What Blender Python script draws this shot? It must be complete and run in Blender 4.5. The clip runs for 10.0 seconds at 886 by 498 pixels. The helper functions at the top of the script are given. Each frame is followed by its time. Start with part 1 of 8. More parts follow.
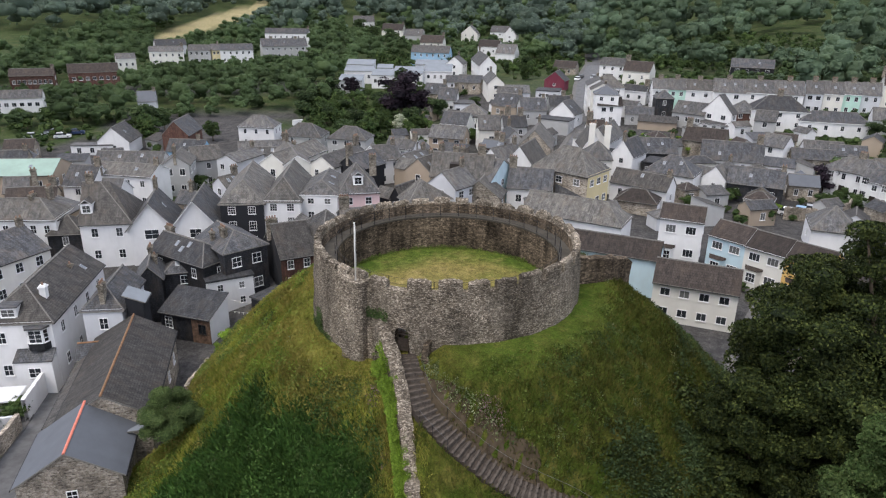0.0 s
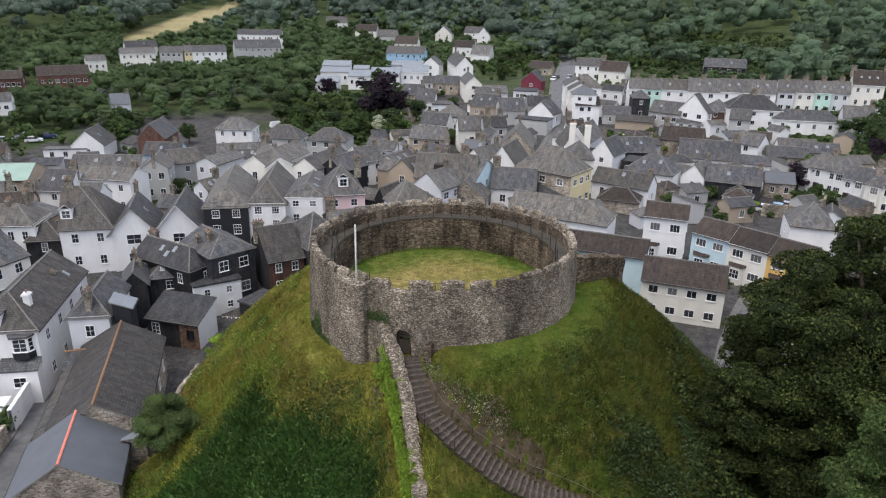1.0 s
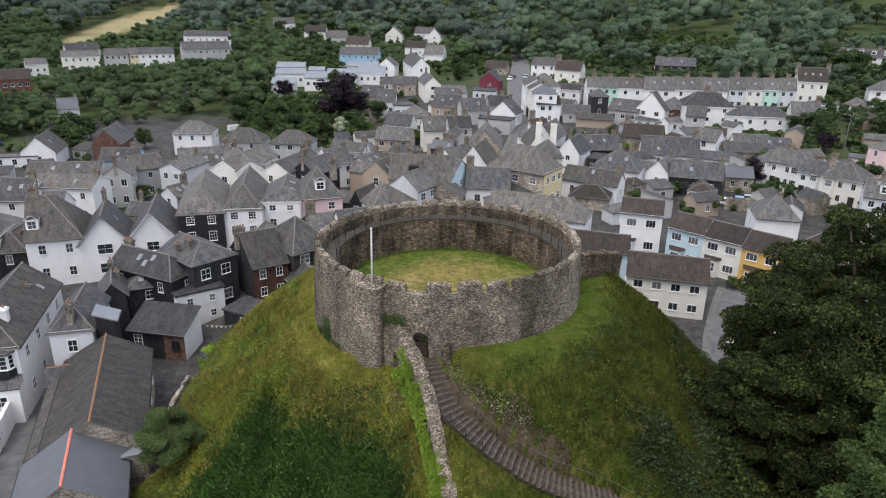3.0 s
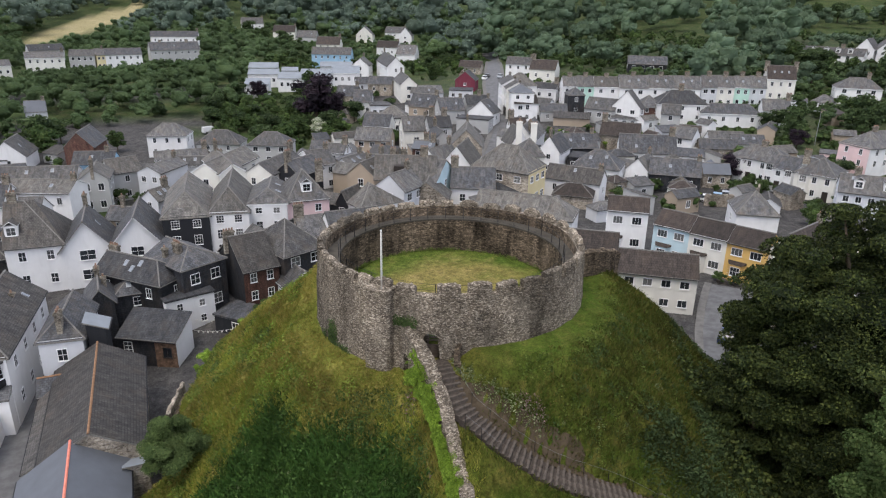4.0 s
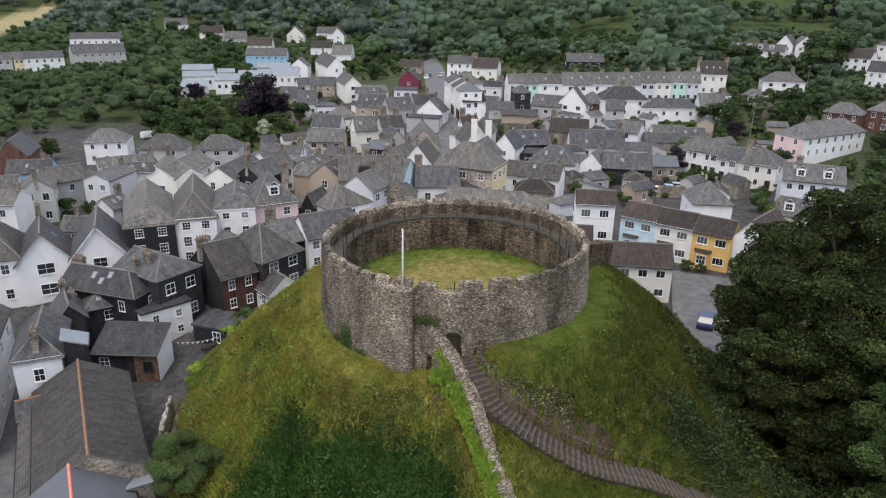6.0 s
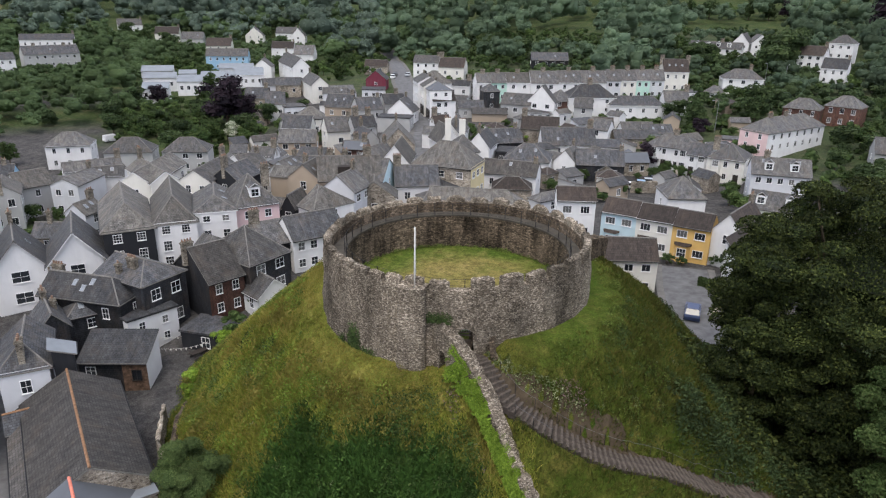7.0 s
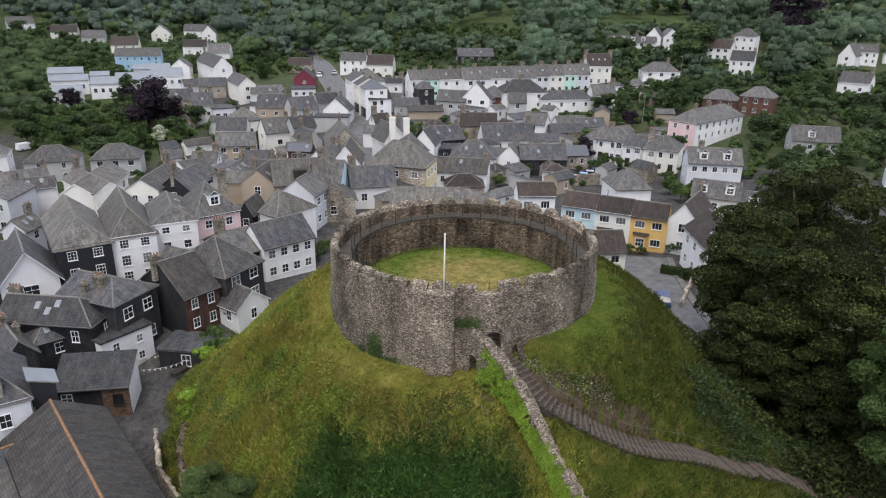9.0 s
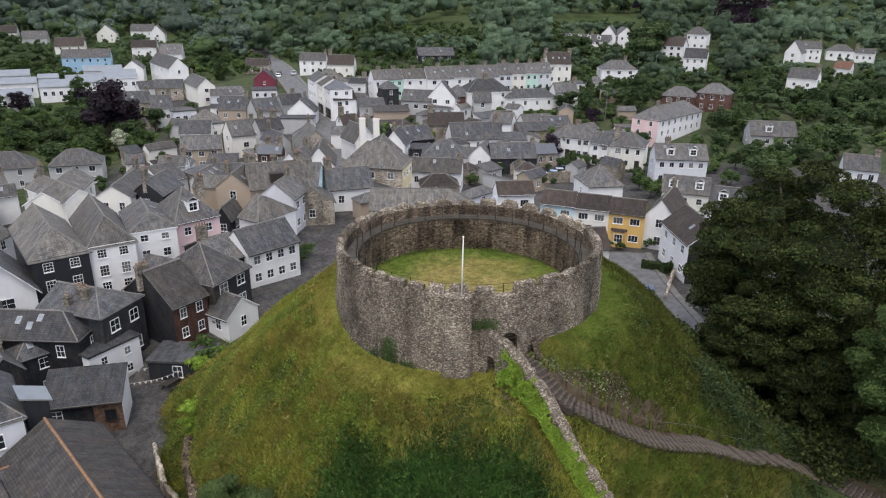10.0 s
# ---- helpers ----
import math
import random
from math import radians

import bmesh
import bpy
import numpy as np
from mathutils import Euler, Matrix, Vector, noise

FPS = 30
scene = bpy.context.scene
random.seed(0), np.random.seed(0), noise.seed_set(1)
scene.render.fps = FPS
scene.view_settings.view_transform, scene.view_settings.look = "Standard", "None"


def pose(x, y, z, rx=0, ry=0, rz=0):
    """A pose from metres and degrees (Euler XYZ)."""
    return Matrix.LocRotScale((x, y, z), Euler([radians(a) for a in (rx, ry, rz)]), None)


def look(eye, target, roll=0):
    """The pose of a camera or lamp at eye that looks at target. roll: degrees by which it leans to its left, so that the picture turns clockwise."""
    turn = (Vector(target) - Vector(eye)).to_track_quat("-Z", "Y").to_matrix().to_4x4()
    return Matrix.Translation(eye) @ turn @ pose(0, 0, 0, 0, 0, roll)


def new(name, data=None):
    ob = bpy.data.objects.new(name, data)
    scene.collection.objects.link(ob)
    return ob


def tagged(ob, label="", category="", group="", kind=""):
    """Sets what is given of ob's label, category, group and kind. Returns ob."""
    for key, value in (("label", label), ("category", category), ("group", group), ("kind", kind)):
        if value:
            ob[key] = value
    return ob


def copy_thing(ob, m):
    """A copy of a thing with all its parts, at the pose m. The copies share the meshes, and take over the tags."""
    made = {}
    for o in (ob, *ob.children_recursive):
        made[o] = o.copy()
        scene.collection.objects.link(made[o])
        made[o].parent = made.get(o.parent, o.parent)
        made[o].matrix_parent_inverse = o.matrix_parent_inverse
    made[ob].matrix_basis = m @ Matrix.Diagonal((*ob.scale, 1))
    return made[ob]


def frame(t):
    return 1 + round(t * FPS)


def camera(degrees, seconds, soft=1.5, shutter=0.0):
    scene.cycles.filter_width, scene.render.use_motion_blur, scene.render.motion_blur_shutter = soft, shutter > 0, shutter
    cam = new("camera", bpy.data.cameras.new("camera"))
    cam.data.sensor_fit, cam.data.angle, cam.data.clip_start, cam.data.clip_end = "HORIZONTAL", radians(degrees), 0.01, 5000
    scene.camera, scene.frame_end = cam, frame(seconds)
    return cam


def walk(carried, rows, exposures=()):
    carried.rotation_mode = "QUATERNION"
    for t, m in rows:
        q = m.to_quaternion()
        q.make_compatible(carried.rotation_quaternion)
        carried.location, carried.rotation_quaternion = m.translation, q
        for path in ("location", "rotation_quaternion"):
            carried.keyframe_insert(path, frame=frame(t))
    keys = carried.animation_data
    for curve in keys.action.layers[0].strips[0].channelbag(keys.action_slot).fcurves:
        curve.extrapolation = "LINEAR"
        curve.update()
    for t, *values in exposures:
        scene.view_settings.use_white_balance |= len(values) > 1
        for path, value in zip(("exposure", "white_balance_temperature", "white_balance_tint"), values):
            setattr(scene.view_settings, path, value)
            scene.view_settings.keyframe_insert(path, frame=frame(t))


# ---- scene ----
cam = camera(65.7, 10.0, 1.2)
METRES, EYE, TILT, LEAN, TURN = 30.0, 34.0, 0.0, 0.0, -9.7
ROWS = [
    (0.0, 0.0, 0.0, 0.0, 0.37, -20.74, -0.98),
    (0.5, -0.0296, 0.0005, 0.0002, -0.84, -20.69, -0.99),
    (1.0, -0.061, 0.0014, -0.0, -1.93, -20.65, -0.99),
    (1.5, -0.095, 0.003, -0.0021, -2.93, -20.61, -0.99),
    (2.0, -0.1312, 0.0055, -0.0026, -3.98, -20.59, -0.98),
    (2.5, -0.1698, 0.0088, -0.0018, -5.17, -20.56, -0.98),
    (4.0, -0.2976, 0.0295, -0.0001, -9.09, -20.54, -0.95),
    (4.5, -0.3431, 0.038, -0.001, -10.46, -20.53, -0.94),
    (5.0, -0.3901, 0.0487, -0.0026, -11.94, -20.51, -0.91),
    (5.5, -0.4388, 0.0607, -0.0052, -13.51, -20.49, -0.89),
    (7.0, -0.5972, 0.1077, -0.0181, -18.67, -20.4, -0.84),
    (7.5, -0.6532, 0.1287, -0.017, -20.52, -20.43, -0.82),
    (8.0, -0.7106, 0.1527, -0.0138, -22.43, -20.49, -0.8),
    (8.5, -0.7655, 0.1778, -0.0071, -24.26, -20.58, -0.79),
    (9.0, -0.8248, 0.2079, -0.0003, -26.24, -20.69, -0.77),
    (9.5, -0.8852, 0.2408, 0.0046, -28.26, -20.74, -0.75),
    (10.0, -0.9464, 0.277, 0.007, -30.37, -20.75, -0.75),
]
walk(cam, [(t, pose(0, 0, EYE, TILT, LEAN, TURN) @ pose(METRES * x, METRES * y, METRES * z, 90 + pitch, roll, yaw)) for t, x, y, z, yaw, pitch, roll in ROWS])

# ---- daylight: a high overcast sky with a weak, broad sun ----
world = bpy.data.worlds.new("overcast")
scene.world = world
world.use_nodes = True
wn = world.node_tree.nodes
sky = wn.new("ShaderNodeTexSky")
sky.sky_type = "NISHITA"
sky.sun_disc = False
sky.sun_elevation, sky.sun_rotation = radians(65), radians(229)
sky.air_density, sky.dust_density, sky.ozone_density = 1.0, 4.0, 1.0
soft_sky = wn.new("ShaderNodeMixRGB")
soft_sky.inputs[0].default_value = 0.65
soft_sky.inputs[2].default_value = (5.32, 5.5, 6.35, 1)
world.node_tree.links.new(sky.outputs[0], soft_sky.inputs[1])
world.node_tree.links.new(soft_sky.outputs[0], wn["Background"].inputs[0])
wn["Background"].inputs[1].default_value = 0.165
sun = new("sun", bpy.data.lights.new("sun", "SUN"))
sun.data.energy, sun.data.angle, sun.data.color = 0.9, radians(25), (1.0, 0.94, 0.85)
sun.matrix_world = look((-34, -30, 100), (0, 0, 0))
scene.view_settings.exposure = 0.72

# ---- materials ----
def rgba(c):
    return (c[0], c[1], c[2], 1.0)


class Mat:
    """A small builder of node materials."""

    def __init__(self, name, rough=0.8, spec=0.3, metal=0.0):
        self.m = bpy.data.materials.new(name)
        self.m.use_nodes = True
        self.t = self.m.node_tree
        self.b = self.t.nodes["Principled BSDF"]
        self.b.inputs["Roughness"].default_value = rough
        self.b.inputs["Specular IOR Level"].default_value = spec
        self.b.inputs["Metallic"].default_value = metal
        self.tc = self.t.nodes.new("ShaderNodeTexCoord")

    def node(self, kind, **sets):
        n = self.t.nodes.new(kind)
        for k, v in sets.items():
            if k in n.inputs:
                n.inputs[k].default_value = v
        return n

    def link(self, a, b):
        self.t.links.new(a, b)

    def coord(self, which="Object", scale=(1, 1, 1)):
        n = self.node("ShaderNodeMapping")
        n.inputs["Scale"].default_value = scale
        self.link(self.tc.outputs[which], n.inputs["Vector"])
        return n.outputs[0]

    def noise(self, scale, detail=4, rough=0.6, vec=None):
        n = self.node("ShaderNodeTexNoise", Scale=scale, Detail=detail, Roughness=rough)
        self.link(vec or self.tc.outputs["Object"], n.inputs["Vector"])
        return n.outputs["Fac"]

    def ramp(self, fac, stops):
        n = self.node("ShaderNodeValToRGB")
        e = n.color_ramp.elements
        while len(e) < len(stops):
            e.new(0.5)
        for s, (p, c) in zip(e, stops):
            s.position, s.color = p, rgba(c) if not isinstance(c, (int, float)) else (c, c, c, 1)
        self.link(fac, n.inputs[0])
        return n.outputs[0]

    def mix(self, fac, a, b, mode="MIX"):
        n = self.node("ShaderNodeMixRGB")
        n.blend_type = mode
        for i, v in ((0, fac), (1, a), (2, b)):
            if isinstance(v, (int, float)):
                n.inputs[i].default_value = v if i == 0 else (v, v, v, 1)
            elif isinstance(v, tuple):
                n.inputs[i].default_value = rgba(v)
            else:
                self.link(v, n.inputs[i])
        return n.outputs[0]

    def rand(self):
        return self.node("ShaderNodeObjectInfo").outputs["Random"]

    def island(self):
        return self.node("ShaderNodeNewGeometry").outputs["Random Per Island"]

    def colour(self, c):
        if isinstance(c, tuple):
            self.b.inputs["Base Color"].default_value = rgba(c)
        else:
            self.link(c, self.b.inputs["Base Color"])

    def bump(self, h, strength=0.5, dist=0.03):
        n = self.node("ShaderNodeBump", Strength=strength, Distance=dist)
        self.link(h, n.inputs["Height"])
        self.link(n.outputs[0], self.b.inputs["Normal"])


def times(c, k):
    return (c[0] * k, c[1] * k, c[2] * k)


def mat_paint(name, c, dirt=0.28):
    m = Mat(name, 0.85, 0.2)
    big = m.ramp(m.noise(0.35, 5), [(0.35, 0.0), (0.75, 1.0)])
    streak = m.ramp(m.noise(1.0, 4, 0.6, m.coord("Object", (1.3, 1.3, 0.3))), [(0.5, 0.0), (0.85, 1.0)])
    a = m.mix(big, c, times(c, 0.86))
    g = m.mix(0.6, c, (0.25, 0.24, 0.21))
    s = m.node("ShaderNodeMath"); s.operation = "MULTIPLY"; s.inputs[1].default_value = dirt
    m.link(streak, s.inputs[0])
    m.colour(m.mix(s.outputs[0], a, g))
    m.bump(m.noise(18, 3), 0.25, 0.02)
    return m.m


def mat_slate(name, c, lichen=(0.25, 0.23, 0.17), amount=0.5, course=0.24, width=0.34):
    m = Mat(name, 0.7, 0.25)
    br = m.node("ShaderNodeTexBrick", Scale=1.0)
    br.inputs["Brick Width"].default_value = width
    br.inputs["Row Height"].default_value = course
    br.inputs["Mortar Size"].default_value = 0.018
    br.inputs["Bias"].default_value = 0.0
    br.inputs["Color1"].default_value = rgba(times(c, 0.75))
    br.inputs["Color2"].default_value = rgba(times(c, 1.3))
    br.inputs["Mortar"].default_value = rgba(times(c, 0.35))
    m.link(m.tc.outputs["UV"], br.inputs["Vector"])
    lic = m.ramp(m.noise(0.55, 6, 0.7), [(0.42, 0.0), (0.72, 1.0)])
    k = m.node("ShaderNodeMath"); k.operation = "MULTIPLY"; k.inputs[1].default_value = amount
    m.link(lic, k.inputs[0])
    a = m.mix(k.outputs[0], br.outputs["Color"], lichen)
    stain = m.ramp(m.noise(1.0, 7, 0.72, m.coord("UV", (1.25, 0.6, 1))), [(0.33, 0.4), (0.68, 1.45)])
    a = m.mix(0.75, a, m.mix(1.0, a, stain, "MULTIPLY"))
    spots = m.ramp(m.noise(3.2, 8, 0.85), [(0.56, 0.0), (0.68, 0.7)])
    some = m.ramp(m.noise(0.3, 4, 0.7), [(0.42, 0.1), (0.62, 1.0)])
    a = m.mix(m.mix(1.0, spots, some, "MULTIPLY"), a, times(lichen, 1.25))
    rust = m.ramp(m.noise(0.42, 7, 0.75, m.coord("Object", (1, 1, 0.7))), [(0.5, 0.0), (0.66, 0.5)])
    a = m.mix(rust, a, m.mix(0.55, times(lichen, 0.8), (0.105, 0.07, 0.045)))
    run = m.ramp(m.noise(2.2, 5, 0.7, m.coord("UV", (1.6, 0.12, 1))), [(0.34, 0.62), (0.52, 1.0), (0.7, 1.22)])
    a = m.mix(1.0, a, run, "MULTIPLY")
    tone = m.ramp(m.rand(), [(0.0, 0.65), (1.0, 1.25)])
    m.colour(m.mix(1.0, a, tone, "MULTIPLY"))
    m.bump(br.outputs["Fac"], -0.6, 0.03)
    return m.m


def mat_rubble(name, dark, mid, light, mortar, size=0.33, depth=0.06, streak=False):
    m = Mat(name, 0.95, 0.1)
    warp = m.node("ShaderNodeTexNoise", Scale=1.2, Detail=3.0)
    m.link(m.tc.outputs["Object"], warp.inputs["Vector"])
    vec = m.mix(0.12, m.tc.outputs["Object"], warp.outputs["Color"], "ADD")
    mp = m.node("ShaderNodeMapping")
    mp.inputs["Scale"].default_value = (1 / size, 1 / size, 2.3 / size)
    m.link(vec, mp.inputs["Vector"])
    ed = m.node("ShaderNodeTexVoronoi", Scale=1.0)
    ed.feature = "DISTANCE_TO_EDGE"
    m.link(mp.outputs[0], ed.inputs["Vector"])
    ce = m.node("ShaderNodeTexVoronoi", Scale=1.0)
    m.link(mp.outputs[0], ce.inputs["Vector"])
    sep = m.node("ShaderNodeSeparateColor")
    m.link(ce.outputs["Color"], sep.inputs[0])
    stone = m.ramp(sep.outputs[0], [(0.0, times(dark, 0.8)), (0.36, mid), (0.66, times(mid, 1.45)), (0.8, light), (1.0, times(light, 1.15))])
    joint = m.ramp(ed.outputs["Distance"], [(0.0, 1.0), (0.11, 0.0)])
    a = m.mix(joint, stone, mortar)
    weather = m.ramp(m.noise(0.28, 6, 0.65, m.coord("Object", (1, 1, 0.55))), [(0.36, 0.3), (0.47, 0.72), (0.56, 1.0), (0.68, 1.5)])
    a = m.mix(0.9, a, m.mix(1.0, a, weather, "MULTIPLY"))
    if streak:
        run = m.ramp(m.noise(1.3, 4, 0.6, m.coord("Object", (1, 1, 0.12))), [(0.35, 0.4), (0.55, 1.0), (0.75, 1.25)])
        a = m.mix(1.0, a, run, "MULTIPLY")
    white = m.ramp(m.noise(0.5, 7, 0.8), [(0.5, 0.0), (0.72, 0.5)])
    a = m.mix(white, a, times(light, 0.85))
    fleck = m.ramp(m.noise(7.5, 6, 0.85, m.coord("Object", (1, 1, 1.7))), [(0.54, 0.0), (0.7, 0.5)])
    a = m.mix(fleck, a, light)
    moss = m.ramp(m.noise(0.9, 6, 0.8, m.coord("Object", (1, 1, 0.7))), [(0.56, 0.0), (0.74, 0.45)])
    a = m.mix(moss, a, (0.075, 0.062, 0.036))
    m.colour(m.mix(1.0, a, m.ramp(m.noise(10, 6, 0.8), [(0.34, 0.5), (0.66, 1.45)]), "MULTIPLY"))
    hgt = m.mix(0.25, m.ramp(ed.outputs["Distance"], [(0.0, 0.0), (0.25, 1.0)]), m.noise(14, 3))
    m.bump(hgt, 0.9, depth)
    return m.m


def mat_plain(name, c, rough=0.6, spec=0.3, metal=0.0, vary=0.25, scale=4.0):
    m = Mat(name, rough, spec, metal)
    m.colour(m.mix(m.ramp(m.noise(scale, 5), [(0.3, 0.0), (0.7, 1.0)]), times(c, 1 - vary), times(c, 1 + vary)))
    m.bump(m.noise(scale * 8, 3), 0.2, 0.01)
    return m.m


def mat_leaf(name, a, b, c, patch=0.35, swing=(0.6, 1.3), thin=0.0, lumpy=0.0):
    m = Mat(name, 0.7, 0.12)
    k = m.ramp(m.island(), [(0.0, a), (0.5, b), (1.0, c)])
    big = m.ramp(m.noise(patch, 4), [(0.32, swing[0]), (0.68, swing[1])])
    tone = m.ramp(m.rand(), [(0.0, 0.75), (1.0, 1.25)])
    col = m.mix(1.0, m.mix(1.0, k, big, "MULTIPLY"), tone, "MULTIPLY")
    m.colour(col)
    if lumpy:
        m.bump(m.noise(lumpy, 4, 0.7), 1.0, 0.9)
    if thin:
        # thin leaves let part of the light through
        tr = m.node("ShaderNodeBsdfTranslucent")
        m.link(col, tr.inputs["Color"])
        ms = m.node("ShaderNodeMixShader", Fac=thin)
        ms.inputs[0].default_value = thin
        m.link(m.b.outputs[0], ms.inputs[1])
        m.link(tr.outputs[0], ms.inputs[2])
        m.link(ms.outputs[0], m.t.nodes["Material Output"].inputs["Surface"])
    return m.m


def mat_glass(name):
    m = Mat(name, 0.08, 0.6)
    m.colour(m.ramp(m.rand(), [(0.0, (0.012, 0.014, 0.018)), (0.7, (0.03, 0.035, 0.04)), (1.0, (0.16, 0.16, 0.155))]))
    return m.m


SLATE = mat_slate("slate_grey", (0.092, 0.092, 0.095), (0.18, 0.165, 0.135))
SLATE_OLD = mat_slate("slate_lichened", (0.102, 0.098, 0.092), (0.182, 0.165, 0.138), 0.55)
SLATE_DARK = mat_slate("slate_dark", (0.06, 0.063, 0.07), (0.16, 0.15, 0.13), 0.3)
SLATE_NEW = mat_plain("smooth_new_slate", (0.096, 0.104, 0.118), 0.6, 0.3, 0.0, 0.1, 0.7)
TILE_BROWN = mat_slate("concrete_tile_brown", (0.044, 0.034, 0.029), (0.07, 0.056, 0.046), 0.3, 0.34, 0.3)
TILE_RED = mat_slate("clay_tile_red", (0.19, 0.09, 0.06), (0.2, 0.15, 0.11), 0.4, 0.3, 0.25)
HUNG = mat_slate("hung_slate_wall", (0.028, 0.03, 0.035), (0.07, 0.07, 0.07), 0.2)
METAL_BLUE = mat_plain("pale_blue_metal_sheet", (0.2, 0.22, 0.24), 0.7, 0.2, 0.0, 0.12, 0.5)
COPPER = mat_plain("green_copper_sheet", (0.25, 0.345, 0.29), 0.6, 0.3, 0.0, 0.15, 0.4)
ROOFS = {"s": SLATE, "o": SLATE_OLD, "d": SLATE_DARK, "n": SLATE_NEW, "t": TILE_BROWN, "r": TILE_RED, "b": METAL_BLUE, "c": COPPER, "D": mat_slate("slate_weathered", (0.066, 0.062, 0.058), (0.115, 0.105, 0.09), 0.4)}
STONE = mat_rubble("keep_rubble_stone", (0.07, 0.058, 0.048), (0.16, 0.134, 0.102), (0.43, 0.375, 0.3), (0.12, 0.098, 0.074), 0.125, 0.035)
STONE_HOUSE = mat_rubble("house_rubble_stone", (0.15, 0.125, 0.1), (0.28, 0.24, 0.19), (0.45, 0.4, 0.33), (0.35, 0.31, 0.26), 0.3, 0.04)
BRICK = mat_slate("red_brick", (0.155, 0.073, 0.055), (0.2, 0.13, 0.1), 0.3, 0.075, 0.225)
PAINTS = {"w": ("white", (0.76, 0.755, 0.745)), "c": ("cream", (0.74, 0.72, 0.655)), "p": ("pink", (0.72, 0.53, 0.52)), "b": ("sky_blue", (0.52, 0.66, 0.71)),
          "y": ("yellow", (0.68, 0.58, 0.34)), "g": ("mint", (0.5, 0.72, 0.62)), "k": ("grey", (0.42, 0.42, 0.41)), "t": ("tan", (0.38, 0.31, 0.235)),
          "l": ("pale_grey", (0.6, 0.61, 0.63)), "B": ("bright_blue", (0.3, 0.47, 0.62)), "R": ("maroon", (0.165, 0.035, 0.055)), "o": ("ochre", (0.68, 0.44, 0.15))}
WALLS = {k: mat_paint("painted_render_" + n, c) for k, (n, c) in PAINTS.items()}
WALLS.update({"S": STONE_HOUSE, "r": BRICK, "h": HUNG, "d": mat_paint("painted_render_black", (0.025, 0.026, 0.03), 0.1)})
WALL_WORDS = {k: n.replace("_", " ") + " painted" for k, (n, c) in PAINTS.items()}
WALL_WORDS.update({"S": "rubble stone", "r": "red brick", "h": "dark slate-hung", "d": "black painted"})
ROOF_WORDS = {"s": "grey slate", "o": "lichened slate", "d": "dark slate", "n": "smooth blue-grey slate", "t": "brown tiled", "r": "red tiled", "b": "pale blue metal", "c": "green copper", "D": "weathered dark slate"}
FRAME = mat_plain("white_window_paint", (0.8, 0.8, 0.79), 0.5, 0.4, 0, 0.05, 3)
GLASS = mat_glass("window_glass")
DARKWOOD = mat_plain("dark_timber", (0.03, 0.024, 0.02), 0.7, 0.3)
IRON = mat_plain("black_iron", (0.02, 0.02, 0.022), 0.5, 0.5, 0.6, 0.2, 6)
GALV = mat_plain("galvanised_rail", (0.32, 0.33, 0.34), 0.45, 0.5, 0.6, 0.2, 6)
DRY_CREEPER = mat_plain("dry_creeper", (0.13, 0.085, 0.06), 0.9, 0.1, 0, 0.6, 3.5)
RAILSTEEL = mat_plain("dull_steel_rail", (0.12, 0.12, 0.12), 0.6, 0.4, 0.3, 0.2, 6)
POT = mat_plain("terracotta_pot", (0.22, 0.14, 0.1), 0.8, 0.2, 0, 0.3, 5)
VERGE = mat_plain("mortar_verge", (0.2, 0.19, 0.17), 0.9, 0.2, 0, 0.25, 2)
RIDGE = mat_plain("grey_ridge_tile", (0.16, 0.152, 0.14), 0.8, 0.2, 0, 0.3, 3)
RIDGE_RED = mat_plain("red_ridge_tile", (0.62, 0.2, 0.14), 0.8, 0.2, 0, 0.2, 3)
RIDGE_ORANGE = mat_plain("weathered_orange_ridge_tile", (0.22, 0.125, 0.07), 0.85, 0.2, 0, 0.35, 3)
CHIMNEY = mat_rubble("chimney_stack_render", (0.12, 0.105, 0.085), (0.2, 0.175, 0.14), (0.32, 0.29, 0.24), (0.2, 0.175, 0.14), 0.25, 0.02)
POLE_WHITE = mat_plain("white_gloss_paint", (0.72, 0.7, 0.65), 0.5, 0.4, 0, 0.04, 3)
ASPHALT = mat_plain("asphalt", (0.12, 0.12, 0.122), 0.9, 0.2, 0, 0.3, 0.8)
PAVEMENT = mat_plain("pavement_slab", (0.13, 0.125, 0.118), 0.9, 0.2, 0, 0.25, 1.2)
NOSING = mat_plain("step_edge_stone", (0.08, 0.066, 0.054), 0.85, 0.25, 0, 0.35, 2.5)
PAVING = mat_plain("path_stone", (0.05, 0.04, 0.032), 0.85, 0.25, 0, 0.35, 2.5)
SOIL = mat_plain("bare_soil", (0.06, 0.046, 0.03), 0.95, 0.1, 0, 0.35, 2)
BARK = mat_plain("bark", (0.09, 0.07, 0.05), 0.95, 0.1, 0, 0.35, 3)
LEAF_DEEP = mat_leaf("leaf_deep_green", (0.028, 0.048, 0.019), (0.044, 0.07, 0.026), (0.072, 0.1, 0.038), 0.3, (0.6, 1.3), 0.15)
LEAF_DARK = mat_leaf("leaf_dark_green", (0.0105, 0.017, 0.0055), (0.021, 0.0315, 0.0085), (0.062, 0.074, 0.019), 0.4, (0.5, 1.5))
LEAF_MID = mat_leaf("leaf_mid_green", (0.03, 0.055, 0.018), (0.05, 0.082, 0.026), (0.085, 0.118, 0.038), 0.3, (0.6, 1.35), 0.2)
LEAF_LIGHT = mat_leaf("leaf_light_green", (0.055, 0.095, 0.028), (0.085, 0.135, 0.04), (0.13, 0.175, 0.06), 0.35, (0.65, 1.3), 0.25)
